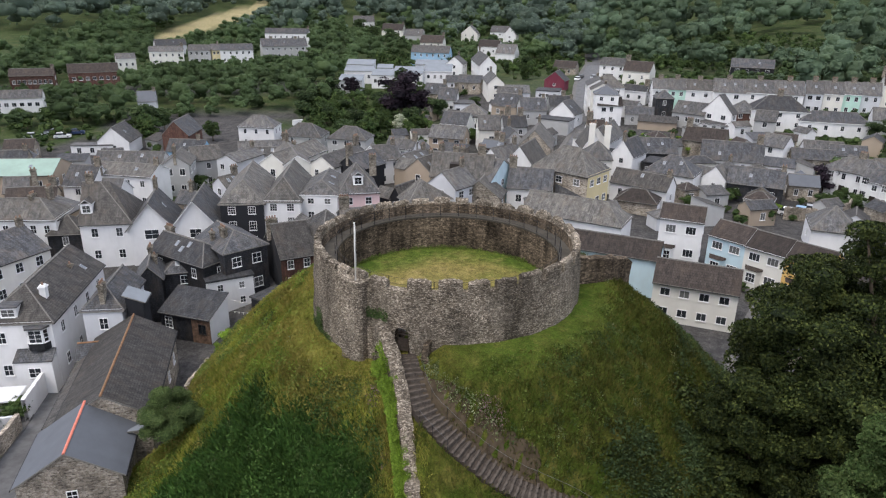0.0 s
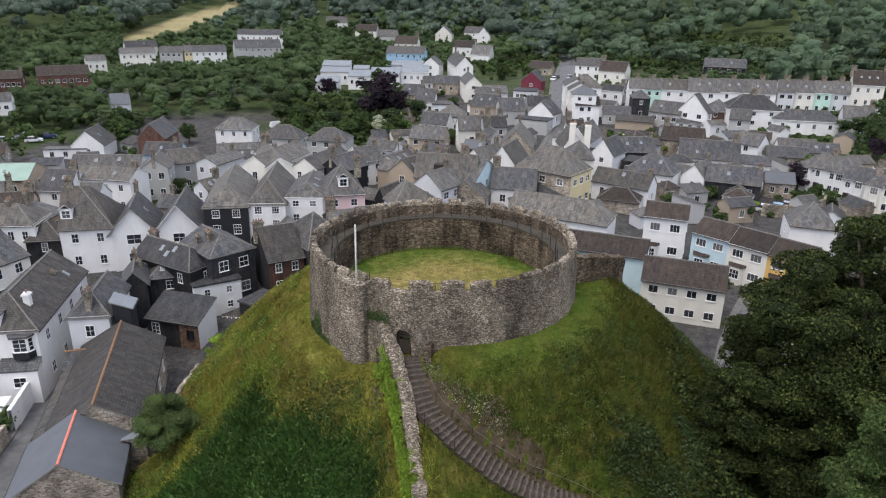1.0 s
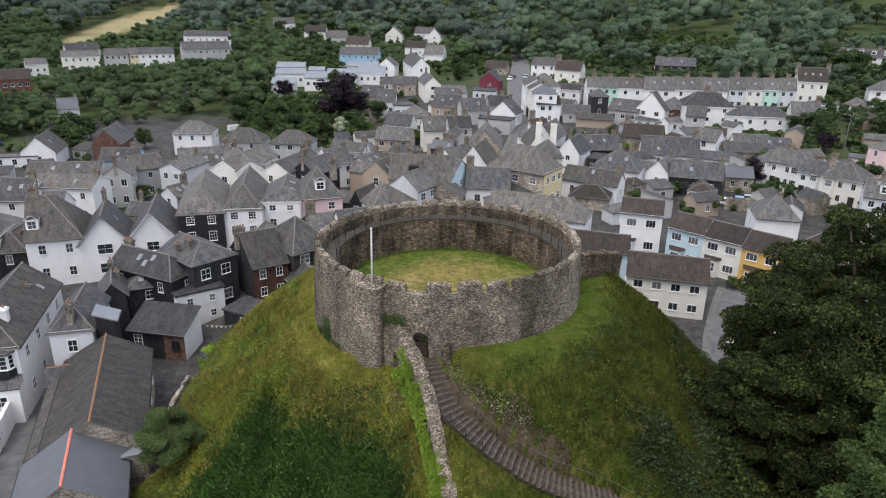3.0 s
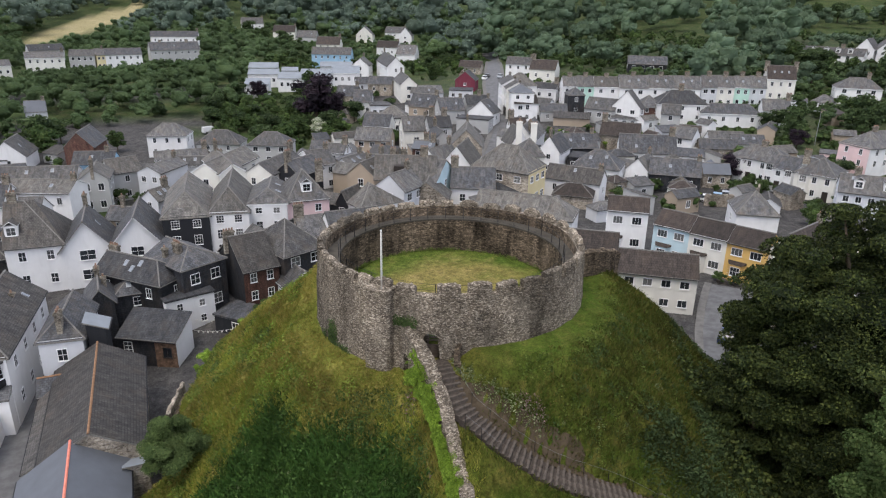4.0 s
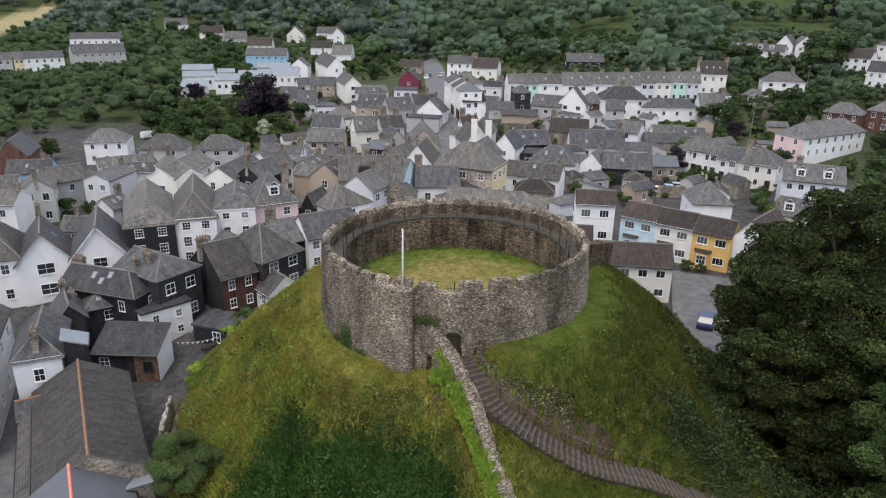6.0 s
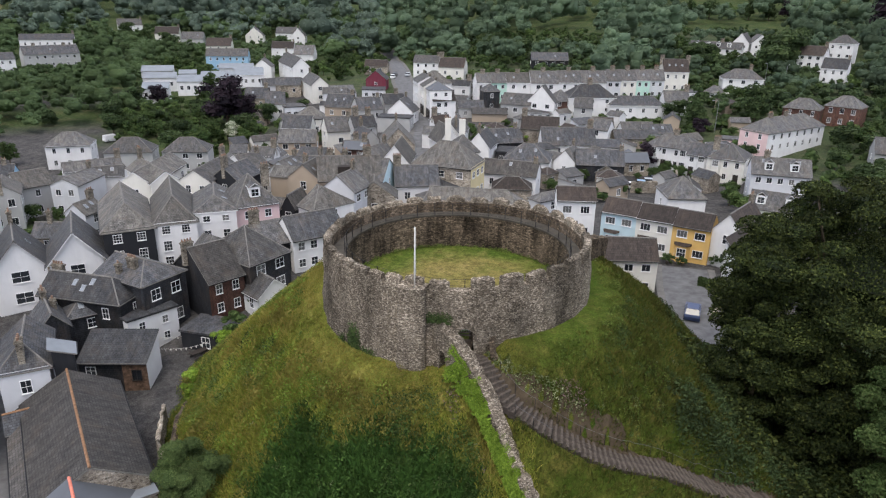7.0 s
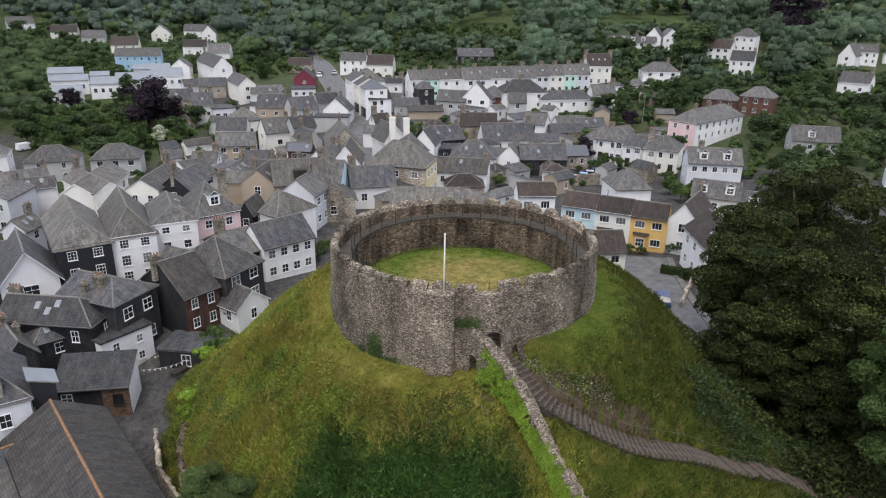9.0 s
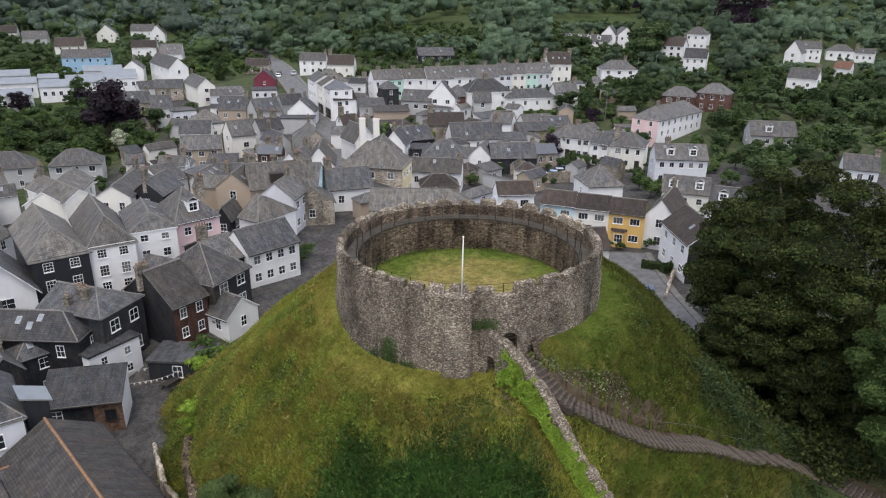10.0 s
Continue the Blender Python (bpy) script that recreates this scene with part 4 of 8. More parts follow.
def keep_wall():
    root = thing("stone_keep", "round roofless rubble stone keep with crenellated parapet on the mound", "castle keep")
    n = 360
    m = Mesh()
    rng = random.Random(5)
    rows_out = [0, 0.12, 0.25, 0.38, 0.5, 0.62, 0.75, 0.88, 1.0]
    def gate_z(a):
        off = ((a - GATE_A + math.pi) % (2 * math.pi) - math.pi) * KR
        if abs(off) > GATE_HALF:
            return None
        return GATE_TOP - 0.45 * (1 - math.sqrt(max(0, 1 - (off / GATE_HALF) ** 2)))
    ring = []
    for i in range(n):
        a = 2 * math.pi * i / n
        g = gate_z(a)
        ro = keep_radius(a)
        x, y, _ = polar(ro + 0.3, a, 0)
        zb = g if g else landf(x, y) - 0.8
        outer = []
        for u in rows_out:
            z = zb + (SILL - zb) * u
            batter = 0.28 * (SILL - z) / 6.0
            p = Vector(polar(ro, a, z))
            jit = 0.10 * noise.noise(p * 0.9) + 0.06 * noise.noise(p * 2.7)
            outer.append(polar(ro + batter + (jit if u < 1 else 0), a, z))
        zi = g if g else KFLOOR - 0.4
        rp = ro - 0.6
        inner = [polar(KIN + (0.05 * noise.noise(Vector(polar(KIN, a, z)) * 1.3)), a, z) for z in (KWALK - 0.02, (KWALK + zi) / 2, zi)]
        ring.append((outer, [polar(rp, a, SILL), polar(rp, a, KWALK)], inner, g))
    for i in range(n):
        A, B = ring[i], ring[(i + 1) % n]
        for j in range(len(rows_out) - 1):
            m.face([A[0][j], B[0][j], B[0][j + 1], A[0][j + 1]], 0)
        m.face([A[0][-1], B[0][-1], B[1][0], A[1][0]], 0)
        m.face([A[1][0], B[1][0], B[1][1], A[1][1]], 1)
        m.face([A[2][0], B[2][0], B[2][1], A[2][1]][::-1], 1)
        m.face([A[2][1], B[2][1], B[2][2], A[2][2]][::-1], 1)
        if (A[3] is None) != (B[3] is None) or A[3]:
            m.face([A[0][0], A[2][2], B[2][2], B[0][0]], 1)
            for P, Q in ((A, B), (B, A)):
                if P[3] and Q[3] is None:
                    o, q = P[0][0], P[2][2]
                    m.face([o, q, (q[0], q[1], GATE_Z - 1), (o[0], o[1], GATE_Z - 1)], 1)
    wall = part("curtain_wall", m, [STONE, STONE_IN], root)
    w = Mesh()
    for i in range(n):
        a, b = 2 * math.pi * i / n, 2 * math.pi * (i + 1) / n
        r1, r2 = keep_radius(a) - 0.58, keep_radius(b) - 0.58
        for z in (KWALK,):
            w.face([polar(KIN - 0.06, a, z), polar(r1, a, z), polar(r2, b, z), polar(KIN - 0.06, b, z)])
            w.face([polar(KIN - 0.06, a, z - 0.14), polar(KIN - 0.06, a, z), polar(KIN - 0.06, b, z), polar(KIN - 0.06, b, z - 0.14)])
    part("wall_walk", w, WALKSTONE, root)
    # merlons, each with a worn, rounded top and a narrow slot beside it
    a = radians(-116.5) + 0.03
    end = a + 2 * math.pi - 0.05
    while a < end:
        deg = (math.degrees(a) + 180) % 360 - 180
        front, west, east = -116 < deg < -40, deg < -140 or deg > 170, -40 < deg < 60
        wide = (rng.uniform(1.5, 1.7) if front else rng.uniform(1.0, 1.3) if west else rng.uniform(1.2, 1.8)) / KR
        gap = (rng.uniform(0.42, 0.55) if front else rng.uniform(0.26, 0.38) if west else rng.uniform(0.5, 0.75) if east else rng.uniform(0.42, 0.6)) / KR
        if a + wide > end:
            break
        k = Mesh()
        seg = 8
        crest = KTOP - 0.16 * math.sin(a) + rng.uniform(-0.12, 0.08)
        curve = rng.uniform(0.12, 0.24) if east else rng.uniform(0.02, 0.07)
        tops = [crest - curve * abs(2 * s / seg - 1) ** 3 * 1.5 + rng.uniform(-0.05, 0.05) for s in range(seg + 1)]
        for s in range(seg + 1):
            w0 = a + wide * s / seg
            ro, ri = keep_radius(w0) + rng.uniform(-0.04, 0.05), keep_radius(w0) - 0.58 + rng.uniform(-0.04, 0.04)
            k.v += [polar(ro, w0, SILL - 0.06), polar(ri, w0, SILL - 0.06), polar(ri + 0.03, w0, tops[s] - 0.14), polar(ri + 0.17, w0, tops[s]), polar(ro - 0.16, w0, tops[s] + 0.02), polar(ro - 0.02, w0, tops[s] - 0.13)]
        for s in range(seg):
            p, q = s * 6, s * 6 + 6
            for u in range(6):
                v = (u + 1) % 6
                k.f.append((p + u, p + v, q + v, q + u)); k.k.append(0)
        k.f.append((0, 5, 4, 3, 2, 1)); k.k.append(0)
        e = seg * 6
        k.f.append((e, e + 1, e + 2, e + 3, e + 4, e + 5)); k.k.append(0)
        part("merlon", k, STONE, root)
        a += wide + gap
    # corner buttress in three stages
    ba = radians(-135.5)
    c, s = math.cos(ba), math.sin(ba)
    px, py = KX + 11.05 * c, KY + 11.05 * s
    mm = pose(px, py, 0, 0, 0, math.degrees(ba) + 90)
    for i, (z0, z1, grow) in enumerate(((7.3, 9.6, 0.2), (9.6, 12.6, 0.08), (12.6, SILL + 0.25, 0.0))):
        b = Mesh()
        rings = []
        for q in range(6):
            z = z0 + (z1 - z0) * q / 5 + (0.004 if i and q == 0 else 0)
            g = grow * (1 - 0.5 * q / 5)
            ring = []
            for ux, uy in ((-0.95, 0.7), (-0.95, -0.4), (-0.78, -0.62), (0.0, -0.66), (0.8, -0.62), (0.95, -0.42), (0.95, 0.7)):
                wx, wy = ux * (1 + g), uy - (g if uy < 0 else 0)
                nz = 0.05 * noise.noise(Vector((wx * 2, wy * 2, z * 1.7)))
                ring.append(mm @ Vector((wx + nz, wy + nz, z)))
            rings.append(ring)
        for A, B in zip(rings, rings[1:]):
            for q in range(6):
                b.face([A[q], A[q + 1], B[q + 1], B[q]])
        b.face(rings[-1])
        part("buttress", b, STONE, root)
    # iron gate in the arch
    ga = pose(*polar(KR - 0.25, GATE_A, 0), 0, 0, math.degrees(GATE_A) + 90)
    gate = Mesh()
    gate.box(-0.52, 0.52, 0.06, 0.09, GATE_Z + 0.05, GATE_Z + 0.95)
    gate = part("gate", gate, GATEWOOD, root, "weathered timber and iron gate", ga)
    for i in range(6):
        k = Mesh()
        k.box(-0.5 + i / 6 + 0.008, -0.5 + (i + 1) / 6 - 0.008, 0.02, 0.055, GATE_Z + 0.05, GATE_Z + 0.93)
        part("plank", k, GATEWOOD, gate)
    for z in (GATE_Z + 1.0, GATE_Z + 1.38, GATE_Z + 1.6):
        k = Mesh()
        k.box(-0.54, 0.54, -0.04, 0.05, z - 0.05, z + 0.05)
        part("gate_rail", k, GATEWOOD, gate)
    for i in range(9):
        x = -0.48 + 0.12 * i
        k = Mesh()
        k.box(x - 0.014, x + 0.014, -0.014, 0.014, GATE_Z + 1.62, GATE_TOP - 0.06 - 0.34 * (abs(x) / 0.5) ** 2)
        part("gate_bar", k, GALV, gate)
    for z in (GATE_Z + 1.78, GATE_Z + 1.92):
        k = Mesh()
        k.box(-0.42, 0.42, -0.012, 0.012, z - 0.012, z + 0.012)
        part("gate_bar", k, GALV, gate)
    part("gate_arch", arch_stones(), STONE, root, m=pose(*polar(KR + 0.1, GATE_A, 0), 0, 0, math.degrees(GATE_A) + 90))
    return root


def arch_stones():
    v = Mesh()
    for i in range(11):
        a0, a1 = math.pi * i / 11 + 0.015, math.pi * (i + 1) / 11 - 0.015
        pts = []
        for a, r in ((a0, 0.55), (a1, 0.55), (a1, 0.88), (a0, 0.88)):
            pts.append((r * math.cos(a), 11.62 + r * 0.85 * math.sin(a)))
        n = len(v.v)
        v.v += [(x, -0.16, z) for x, z in pts] + [(x, 0.1, z) for x, z in pts]
        for q in ((0, 1, 2, 3), (7, 6, 5, 4), (0, 4, 5, 1), (1, 5, 6, 2), (2, 6, 7, 3), (3, 7, 4, 0)):
            v.f.append(tuple(n + j for j in q)); v.k.append(0)
    return v


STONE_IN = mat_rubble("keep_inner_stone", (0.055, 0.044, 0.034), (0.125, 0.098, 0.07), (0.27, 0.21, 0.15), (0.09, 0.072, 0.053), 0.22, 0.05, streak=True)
WALKSTONE = mat_plain("wall_walk_slab", (0.068, 0.061, 0.05), 0.9, 0.2, 0, 0.3, 1.2)
GATEWOOD = mat_plain("gate_timber", (0.1, 0.08, 0.065), 0.8, 0.2, 0, 0.35, 5)
keep = keep_wall()

# railing round the inner edge of the wall walk
rail = thing("wall_walk_railing", "black iron railing along the inner edge of the wall walk", "railing")
post_me = Mesh()
post_me.tube([(0, 0, 0), (0, 0, 1.12)], [0.035, 0.03], 6)
post_me.box(-0.07, 0.07, -0.07, 0.07, 0, 0.03)
post_me = post_me.data("post", IRON)
NPOST = 34
for i in range(NPOST):
    a = 2 * math.pi * i / NPOST
    part("post", post_me, None, rail, m=pose(*polar(KIN + 0.05, a, KWALK)))
for z in (0.12, 0.6, 1.08):
    w = Mesh()
    w.tube([polar(KIN + 0.05, 2 * math.pi * i / 90, KWALK + z) for i in range(91)], [0.013] * 91, 4)
    part("rail", w, IRON, rail)

# flagpole on the buttress
pole = thing("flagpole", "bare white painted flagpole on the keep wall", "flagpole", m=pose(1.42, 43.95, SILL + 0.2))
k = Mesh(); k.tube([(0, 0, -0.1), (0, 0, 2.2), (0.02, 0, 4.15)], [0.052, 0.043, 0.034], 10); part("pole", k, POLE_WHITE, pole, smooth=True)
k = Mesh(); k.tube([(0.02, 0, 4.14), (0.02, 0, 4.2), (0.02, 0, 4.26)], [0.045, 0.075, 0.03], 10); part("finial", k, POLE_WHITE, pole)
k = Mesh(); k.box(-0.16, 0.16, -0.16, 0.16, -0.15, 0.03); part("base_plate", k, GALV, pole)
k = Mesh(); k.tube([(0.08, 0.02, 0.9), (0.09, 0.02, 4.1)], [0.01, 0.01], 4); part("halyard", k, POLE_WHITE, pole)
k = Mesh(); k.box(0.05, 0.1, -0.03, 0.03, 1.1, 1.25); part("cleat", k, GALV, pole)

# ---- walls and steps on the mound ----
def stone_wall(pts, thick, label, seed=3, stone=None, bury=0.8, opening=None):
    """A rubble wall along (x, y, top); its foot follows the ground."""
    rng = random.Random(seed)
    m = Mesh()
    line = []
    for (x0, y0, z0), (x1, y1, z1) in zip(pts, pts[1:]):
        n = max(2, int(math.hypot(x1 - x0, y1 - y0) / (0.22 if opening else 0.45)))
        line += [(x0 + (x1 - x0) * i / n, y0 + (y1 - y0) * i / n, z0 + (z1 - z0) * i / n) for i in range(n)]
    line.append(pts[-1])
    out = []
    for i, (x, y, z) in enumerate(line):
        a, b = line[max(i - 1, 0)], line[min(i + 1, len(line) - 1)]
        d = Vector((b[0] - a[0], b[1] - a[1])).normalized()
        nx, ny = -d.y, d.x
        h = thick / 2
        z += rng.uniform(-0.13, 0.1)
        s = [rng.uniform(-0.09, 0.07) for _ in range(4)]
        gl, gr = landf(x + nx * h, y + ny * h) - bury, landf(x - nx * h, y - ny * h) - bury
        if opening and opening[0] < y < opening[1]:
            gl = gr = z - opening[2]
        out.append([(x + nx * (h + 0.06), y + ny * (h + 0.06), gl), (x + nx * (h + s[0]), y + ny * (h + s[0]), (gl + z) / 2 + 0.3), (x + nx * (h + s[1]), y + ny * (h + s[1]), z - 0.06),
                    (x, y, z + 0.08), (x - nx * (h + s[2]), y - ny * (h + s[2]), z - 0.06), (x - nx * (h + s[3]), y - ny * (h + s[3]), (gr + z) / 2 + 0.3), (x - nx * (h + 0.06), y - ny * (h + 0.06), gr)])
    for A, B in zip(out, out[1:]):
        for j in range(6):
            m.face([A[j], A[j + 1], B[j + 1], B[j]])
        if opening:
            m.face([A[6], A[0], B[0], B[6]])
    m.face(out[0][::-1]); m.face(out[-1])
    return tagged(part("stone_wall", m, stone or STONE), label, "wall")


stone_wall([(2.9, 43.2, 12.7), (3.3, 41.5, 12.0), (3.75, 40.0, 11.0), (3.98, 39.0, 9.95), (4.06, 38.0, 9.1), (4.13, 37.0, 8.05), (4.15, 36.0, 7.0), (4.17, 35.0, 5.98), (4.15, 33.7, 5.1), (4.3, 31.5, 3.6),
            (4.6, 28.0, 1.4), (5.0, 23.0, -1.2)], 0.92, "weathered rubble stone wall running down the mound, partly ivied", opening=(41.75, 42.5, 1.5))
# the darker inner stone stands for the shadow on this curtain wall
stone_wall([(19.9, 50.7, 13.5), (22.5, 51.0, 13.2), (24.6, 52.0, 12.7), (25.4, 52.5, 12.1)], 0.9, "ruined rubble stone curtain wall joining the keep, darkened for its shadow", seed=9, stone=STONE_IN)

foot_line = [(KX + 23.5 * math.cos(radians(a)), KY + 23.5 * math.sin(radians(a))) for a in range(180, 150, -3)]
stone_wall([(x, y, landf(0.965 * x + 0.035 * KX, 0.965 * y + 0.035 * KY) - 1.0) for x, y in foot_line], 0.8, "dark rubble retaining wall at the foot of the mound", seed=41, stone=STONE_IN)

steps = thing("stone_steps", "worn stone steps curving down the grassy mound", "steps")


def path_length():
    """Lengths along the flight, for even treads."""
    out, run = [0.0], 0.0
    for i in range(600):
        run += (path_at((i + 1) / 600) - path_at(i / 600)).length
        out.append(run)
    return out


PATH_RUN = path_length()


def path_by(metres):
    """The place and heading of the path so many metres below the gate."""
    u = float(np.interp(metres, PATH_RUN, np.linspace(0, 1, 601)))
    p, q = path_at(max(u - 0.004, 0)), path_at(min(u + 0.004, 1))
    return path_at(u), math.degrees(math.atan2(q.y - p.y, q.x - p.x))


def path_half(metres):
    """Half the width of the flight: narrow between the walls by the gate."""
    return float(np.interp(metres, (0, 3.5, 7.0, 11.0, 40.0), (0.6, 0.64, 0.9, 1.0, 0.94)))


step_me = {}


def step_mesh(key, half, going):
    """One worn tread with its uneven nosing, as a single block."""
    if (key, half) not in step_me:
        rng = random.Random(key * 7 + int(half * 100))
        k = Mesh()
        n = 12
        cols = []
        for j in range(n + 1):
            y = -half + 2 * half * j / n + (rng.uniform(-0.03, 0.03) if 0 < j < n else 0)
            lip, top, dip = 0.3 * going + 0.05 + rng.uniform(-0.045, 0.035), rng.uniform(-0.02, 0.03), rng.uniform(-0.05, -0.015)
            cols.append([(-going * 0.75, y, -0.5), (-going * 0.75, y, dip), (-going * 0.2, y, dip + rng.uniform(-0.015, 0.015)), (lip - 0.17, y, dip), (lip - 0.13, y, top), (lip, y, top - 0.01), (lip + 0.02, y, -0.5)])
        w = len(cols[0])
        for c in cols:
            k.v += c
        for j in range(n):
            for i in range(w - 1):
                k.f.append((j * w + i, j * w + i + 1, (j + 1) * w + i + 1, (j + 1) * w + i)[::-1]); k.k.append(1 if i >= 3 else 0)
        k.f.append(tuple(range(w))[::-1]); k.f.append(tuple(n * w + i for i in range(w))); k.k += [0, 0]
        step_me[(key, half)] = k.data("step", [PAVING, NOSING])
    return step_me[(key, half)]


run = 0.5
count = 0
while run < 34.0:
    p, ang = path_by(run)
    going = 0.37 if run < 24 else 0.5
    half = round(path_half(run) * 12) / 12
    part("step", step_mesh(count % 5, half, going), None, steps, m=pose(p.x, p.y, landf(p.x - 0.62 * going * math.cos(radians(ang)), p.y - 0.62 * going * math.sin(radians(ang))) + 0.05, 0, 0, ang))
    run += going
    count += 1

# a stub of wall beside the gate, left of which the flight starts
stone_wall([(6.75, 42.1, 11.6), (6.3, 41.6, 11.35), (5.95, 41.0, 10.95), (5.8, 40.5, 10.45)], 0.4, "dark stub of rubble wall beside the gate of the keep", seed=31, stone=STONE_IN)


def handrail(words, r0, r1, side, posts, high):
    """A thin rail on posts along the flight, from r0 to r1 metres below the gate."""
    root = thing("handrail", words, "handrail", "handrails of the steps")
    def spot(run):
        p, ang = path_by(run)
        d = Vector((-math.sin(radians(ang)), math.cos(radians(ang)))) * side * (path_half(run) + 0.1)
        return p.x + d.x, p.y + d.y, landf(p.x, p.y)
    for i in range(posts):
        x, y, z = spot(r0 + (r1 - r0) * i / (posts - 1))
        k = Mesh(); k.tube([(0, 0, -0.2), (0, 0, high)], [0.02, 0.02], 6)
        part("post", k, IRON, root, m=pose(x, y, z))
    k = Mesh()
    line = []
    for i in range(50):
        x, y, z = spot(r0 + (r1 - r0) * i / 49)
        line.append((x, y, z + high))
    k.tube(line, [0.012] * len(line), 6)
    part("rail", k, RAILSTEEL, root)


handrail("thin iron handrail on the upper side of the stone steps", 2.6, 21.0, 1, 12, 0.95)
handrail("short iron handrail where the steps leave the wall", 5.2, 7.4, -1, 3, 0.95)


# ---- the houses of the town ----
house(-12.45, 104.65, 88, 14.9, 6.0, 7.0, 2.6, "halfl", "d", "o", -2.1, l="2x3", win=(1.05, 1.4), bars=(3, 3))
house(-6.35, 104.1, 84, 13.8, 5.2, 6.5, 2.8, "halfl", "w", "o", -1.4, l="2x3", win=(1.05, 1.4), bars=(3, 3))
house(-0.9, 103.0, 80, 10.0, 5.3, 6.4, 1.4, "halfl", "w", "s", -0.8, sky=((-0.3, 0.5), (0.35, 0.6)), l="2x3")
house(3.9, 102.7, 3, 6.1, 7.5, 6.1, 3.5, "hip", "p", "s", -0.5, dorm=(0,), chim=((2.6, 0.5, 1.6, 3),), f="2x2")
house(-6.2, 125.6, 60, 14.3, 5.1, 6.9, 1.7, "gable", "c", "o", -1.7, l="1x2")
house(-6.6, 123.9, 101, 12.5, 4.5, 7.0, 1.5, "gable", "c", "o", -1.6, l="1x2", chim=((5.8, 0, 1.9, 4),), sky=((0.4, 0.5),))
house(1.9, 121.2, 54, 11.0, 4.9, 6.3, 1.6, "gable", "c", "s", -0.9, l="2x2", chim=((5.0, 0, 1.8, 4),))
house(5.4, 118.2, 45, 6.7, 4.9, 5.8, 2.0, "gable", "d", "d", -0.6, l="1x2", chim=((-2.9, 0, 1.9, 4),), wing=(1.4, 3.7, 5.3, 4.5))
house(10.3, 131.2, 12, 4.8, 8.3, 5.0, 1.9, "gable", "w", "s", -1.3, l="1x2", f="2x2", chim=((1.9, 0, 1.2, 2),), wing=(0.6, 3.8, 5.4, 3.9))
house(-18.9, 99.9, 89, 9.1, 5.9, 5.3, 3.5, "gable", "w", "d", -2.8, win=(1.6, 1.3), over=0.5, verge=0.45, l="1x2")
house(-25.4, 100.5, 94, 8.0, 5.7, 5.4, 3.4, "gable", "w", "d", -3.2, win=(1.9, 1.4), sky=((0.0, 0.5),), over=0.5, verge=0.45, l="1x2", chim=((3.5, 0, 1.7, 3),))
house(-31.1, 101.1, 1, 6.9, 9.0, 6.4, 4.6, "halfr", "w", "D", -3.5, dorm=(-2.5,), win=(0.9, 1.3), chim=((-2.5, 0, 1.4, 3),), f="2x2", l="2x2")
house(-28.4, 134.9, 90, 7.0, 4.8, 6.2, 1.7, "gable", "k", "o", -3.7, l="2x2", chim=((-3.0, 0, 2.0, 4),))
house(-37.7, 138.7, -8, 12.8, 4.4, 6.1, 1.7, "gable", "w", "s", -4.2, sky=((-0.3, 0.5), (0.35, 0.6)))
house(-35.5, 127.7, -19, 11.8, 6.0, 6.1, 1.4, "gable", "w", "o", -3.6, f="4x2", chim=((5.4, 0, 1.2, 2),), sky=((0.4, 0.5),))
house(-17.4, 138.8, 57, 8.5, 4.8, 5.7, 1.1, "gable", "l", "s", -3.5, l="2x2", chim=((3.7, 0, 1.3, 2),), wing=(1.4, 3.6, 4.9, 4.4))
house(-14.6, 155.8, 5, 10.5, 3.7, 5.1, 1.4, "gable", "w", "s", -4.8, f="4x2", chim=((4.8, 0, 1.7, 3),), wing=(1.6, 3.5, 4.8, 4.0))
house(-12.6, 144.6, -9, 6.2, 3.5, 5.1, 1.4, "gable", "w", "s", -3.8, sky=((-0.3, 0.5), (0.35, 0.6)))
house(-32.4, 166.1, -11, 8.5, 5.3, 3.6, 2.1, "gable", "B", "d", -5.5, chim=((2.5, 0, 1.3, 2),), sky=((-0.1, 0.5),))
house(-35.8, 177.9, 81, 10.3, 6.2, 5.5, 3.2, "gable", "r", "d", -5.5, l="1x1")
house(-17.7, 185.4, -15, 9.5, 6.0, 5.5, 2.4, "hip", "w", "s", -5.6, f="3x2", r="2x2", wing=(-0.2, 3.3, 4.2, 4.3))
house(-5.7, 176.1, -19, 10.3, 6.5, 4.5, 2.6, "hip", "k", "s", -5.3, f="2x2")
house(5.3, 167.3, -21, 9.7, 6.3, 4.6, 2.4, "hip", "k", "s", -4.5, f="3x2")
house(-20.7, 49.6, 95, 6.9, 7.4, 3.1, 2.4, "gable", "S", "n", -4.3, ridge=RIDGE_RED, name="barn", label="stone barn with new slate roof and red ridge", l="1x1", win=(0.8, 0.9))
house(-23.9, 73.3, 88, 8.0, 3.9, 7.2, 1.7, "halfl", "l", "d", -5.0, win=(0.9, 1.3), chim=((-3.0, 0, 1.0, 3),), l="1x2")
LONG_WHITE = house(-31.2, 74.7, 88, 15.4, 6.7, 7.3, 2.6, "halfl", "w", "D", -5.0, win=(0.9, 1.25), sky=((0.6, 0.3),), f="4x2", l="2x2")
YARD_HOUSE = house(-16.3, 75.9, -27, 6.7, 3.6, 3.1, 1.5, "mono", "h", "d", -4.4, side="w")
window(YARD_HOUSE, pose(-2.2, -1.804, 1.9), 1.0, 1.4, (2, 3))
k = Mesh(); k.box(0.9, 3.35, -1.86, -1.804, -0.3, 3.0); CREEPER_WALL = part("creeper_wall", k, DRY_CREEPER, YARD_HOUSE, "weathered wall grown over with dry brown creeper")
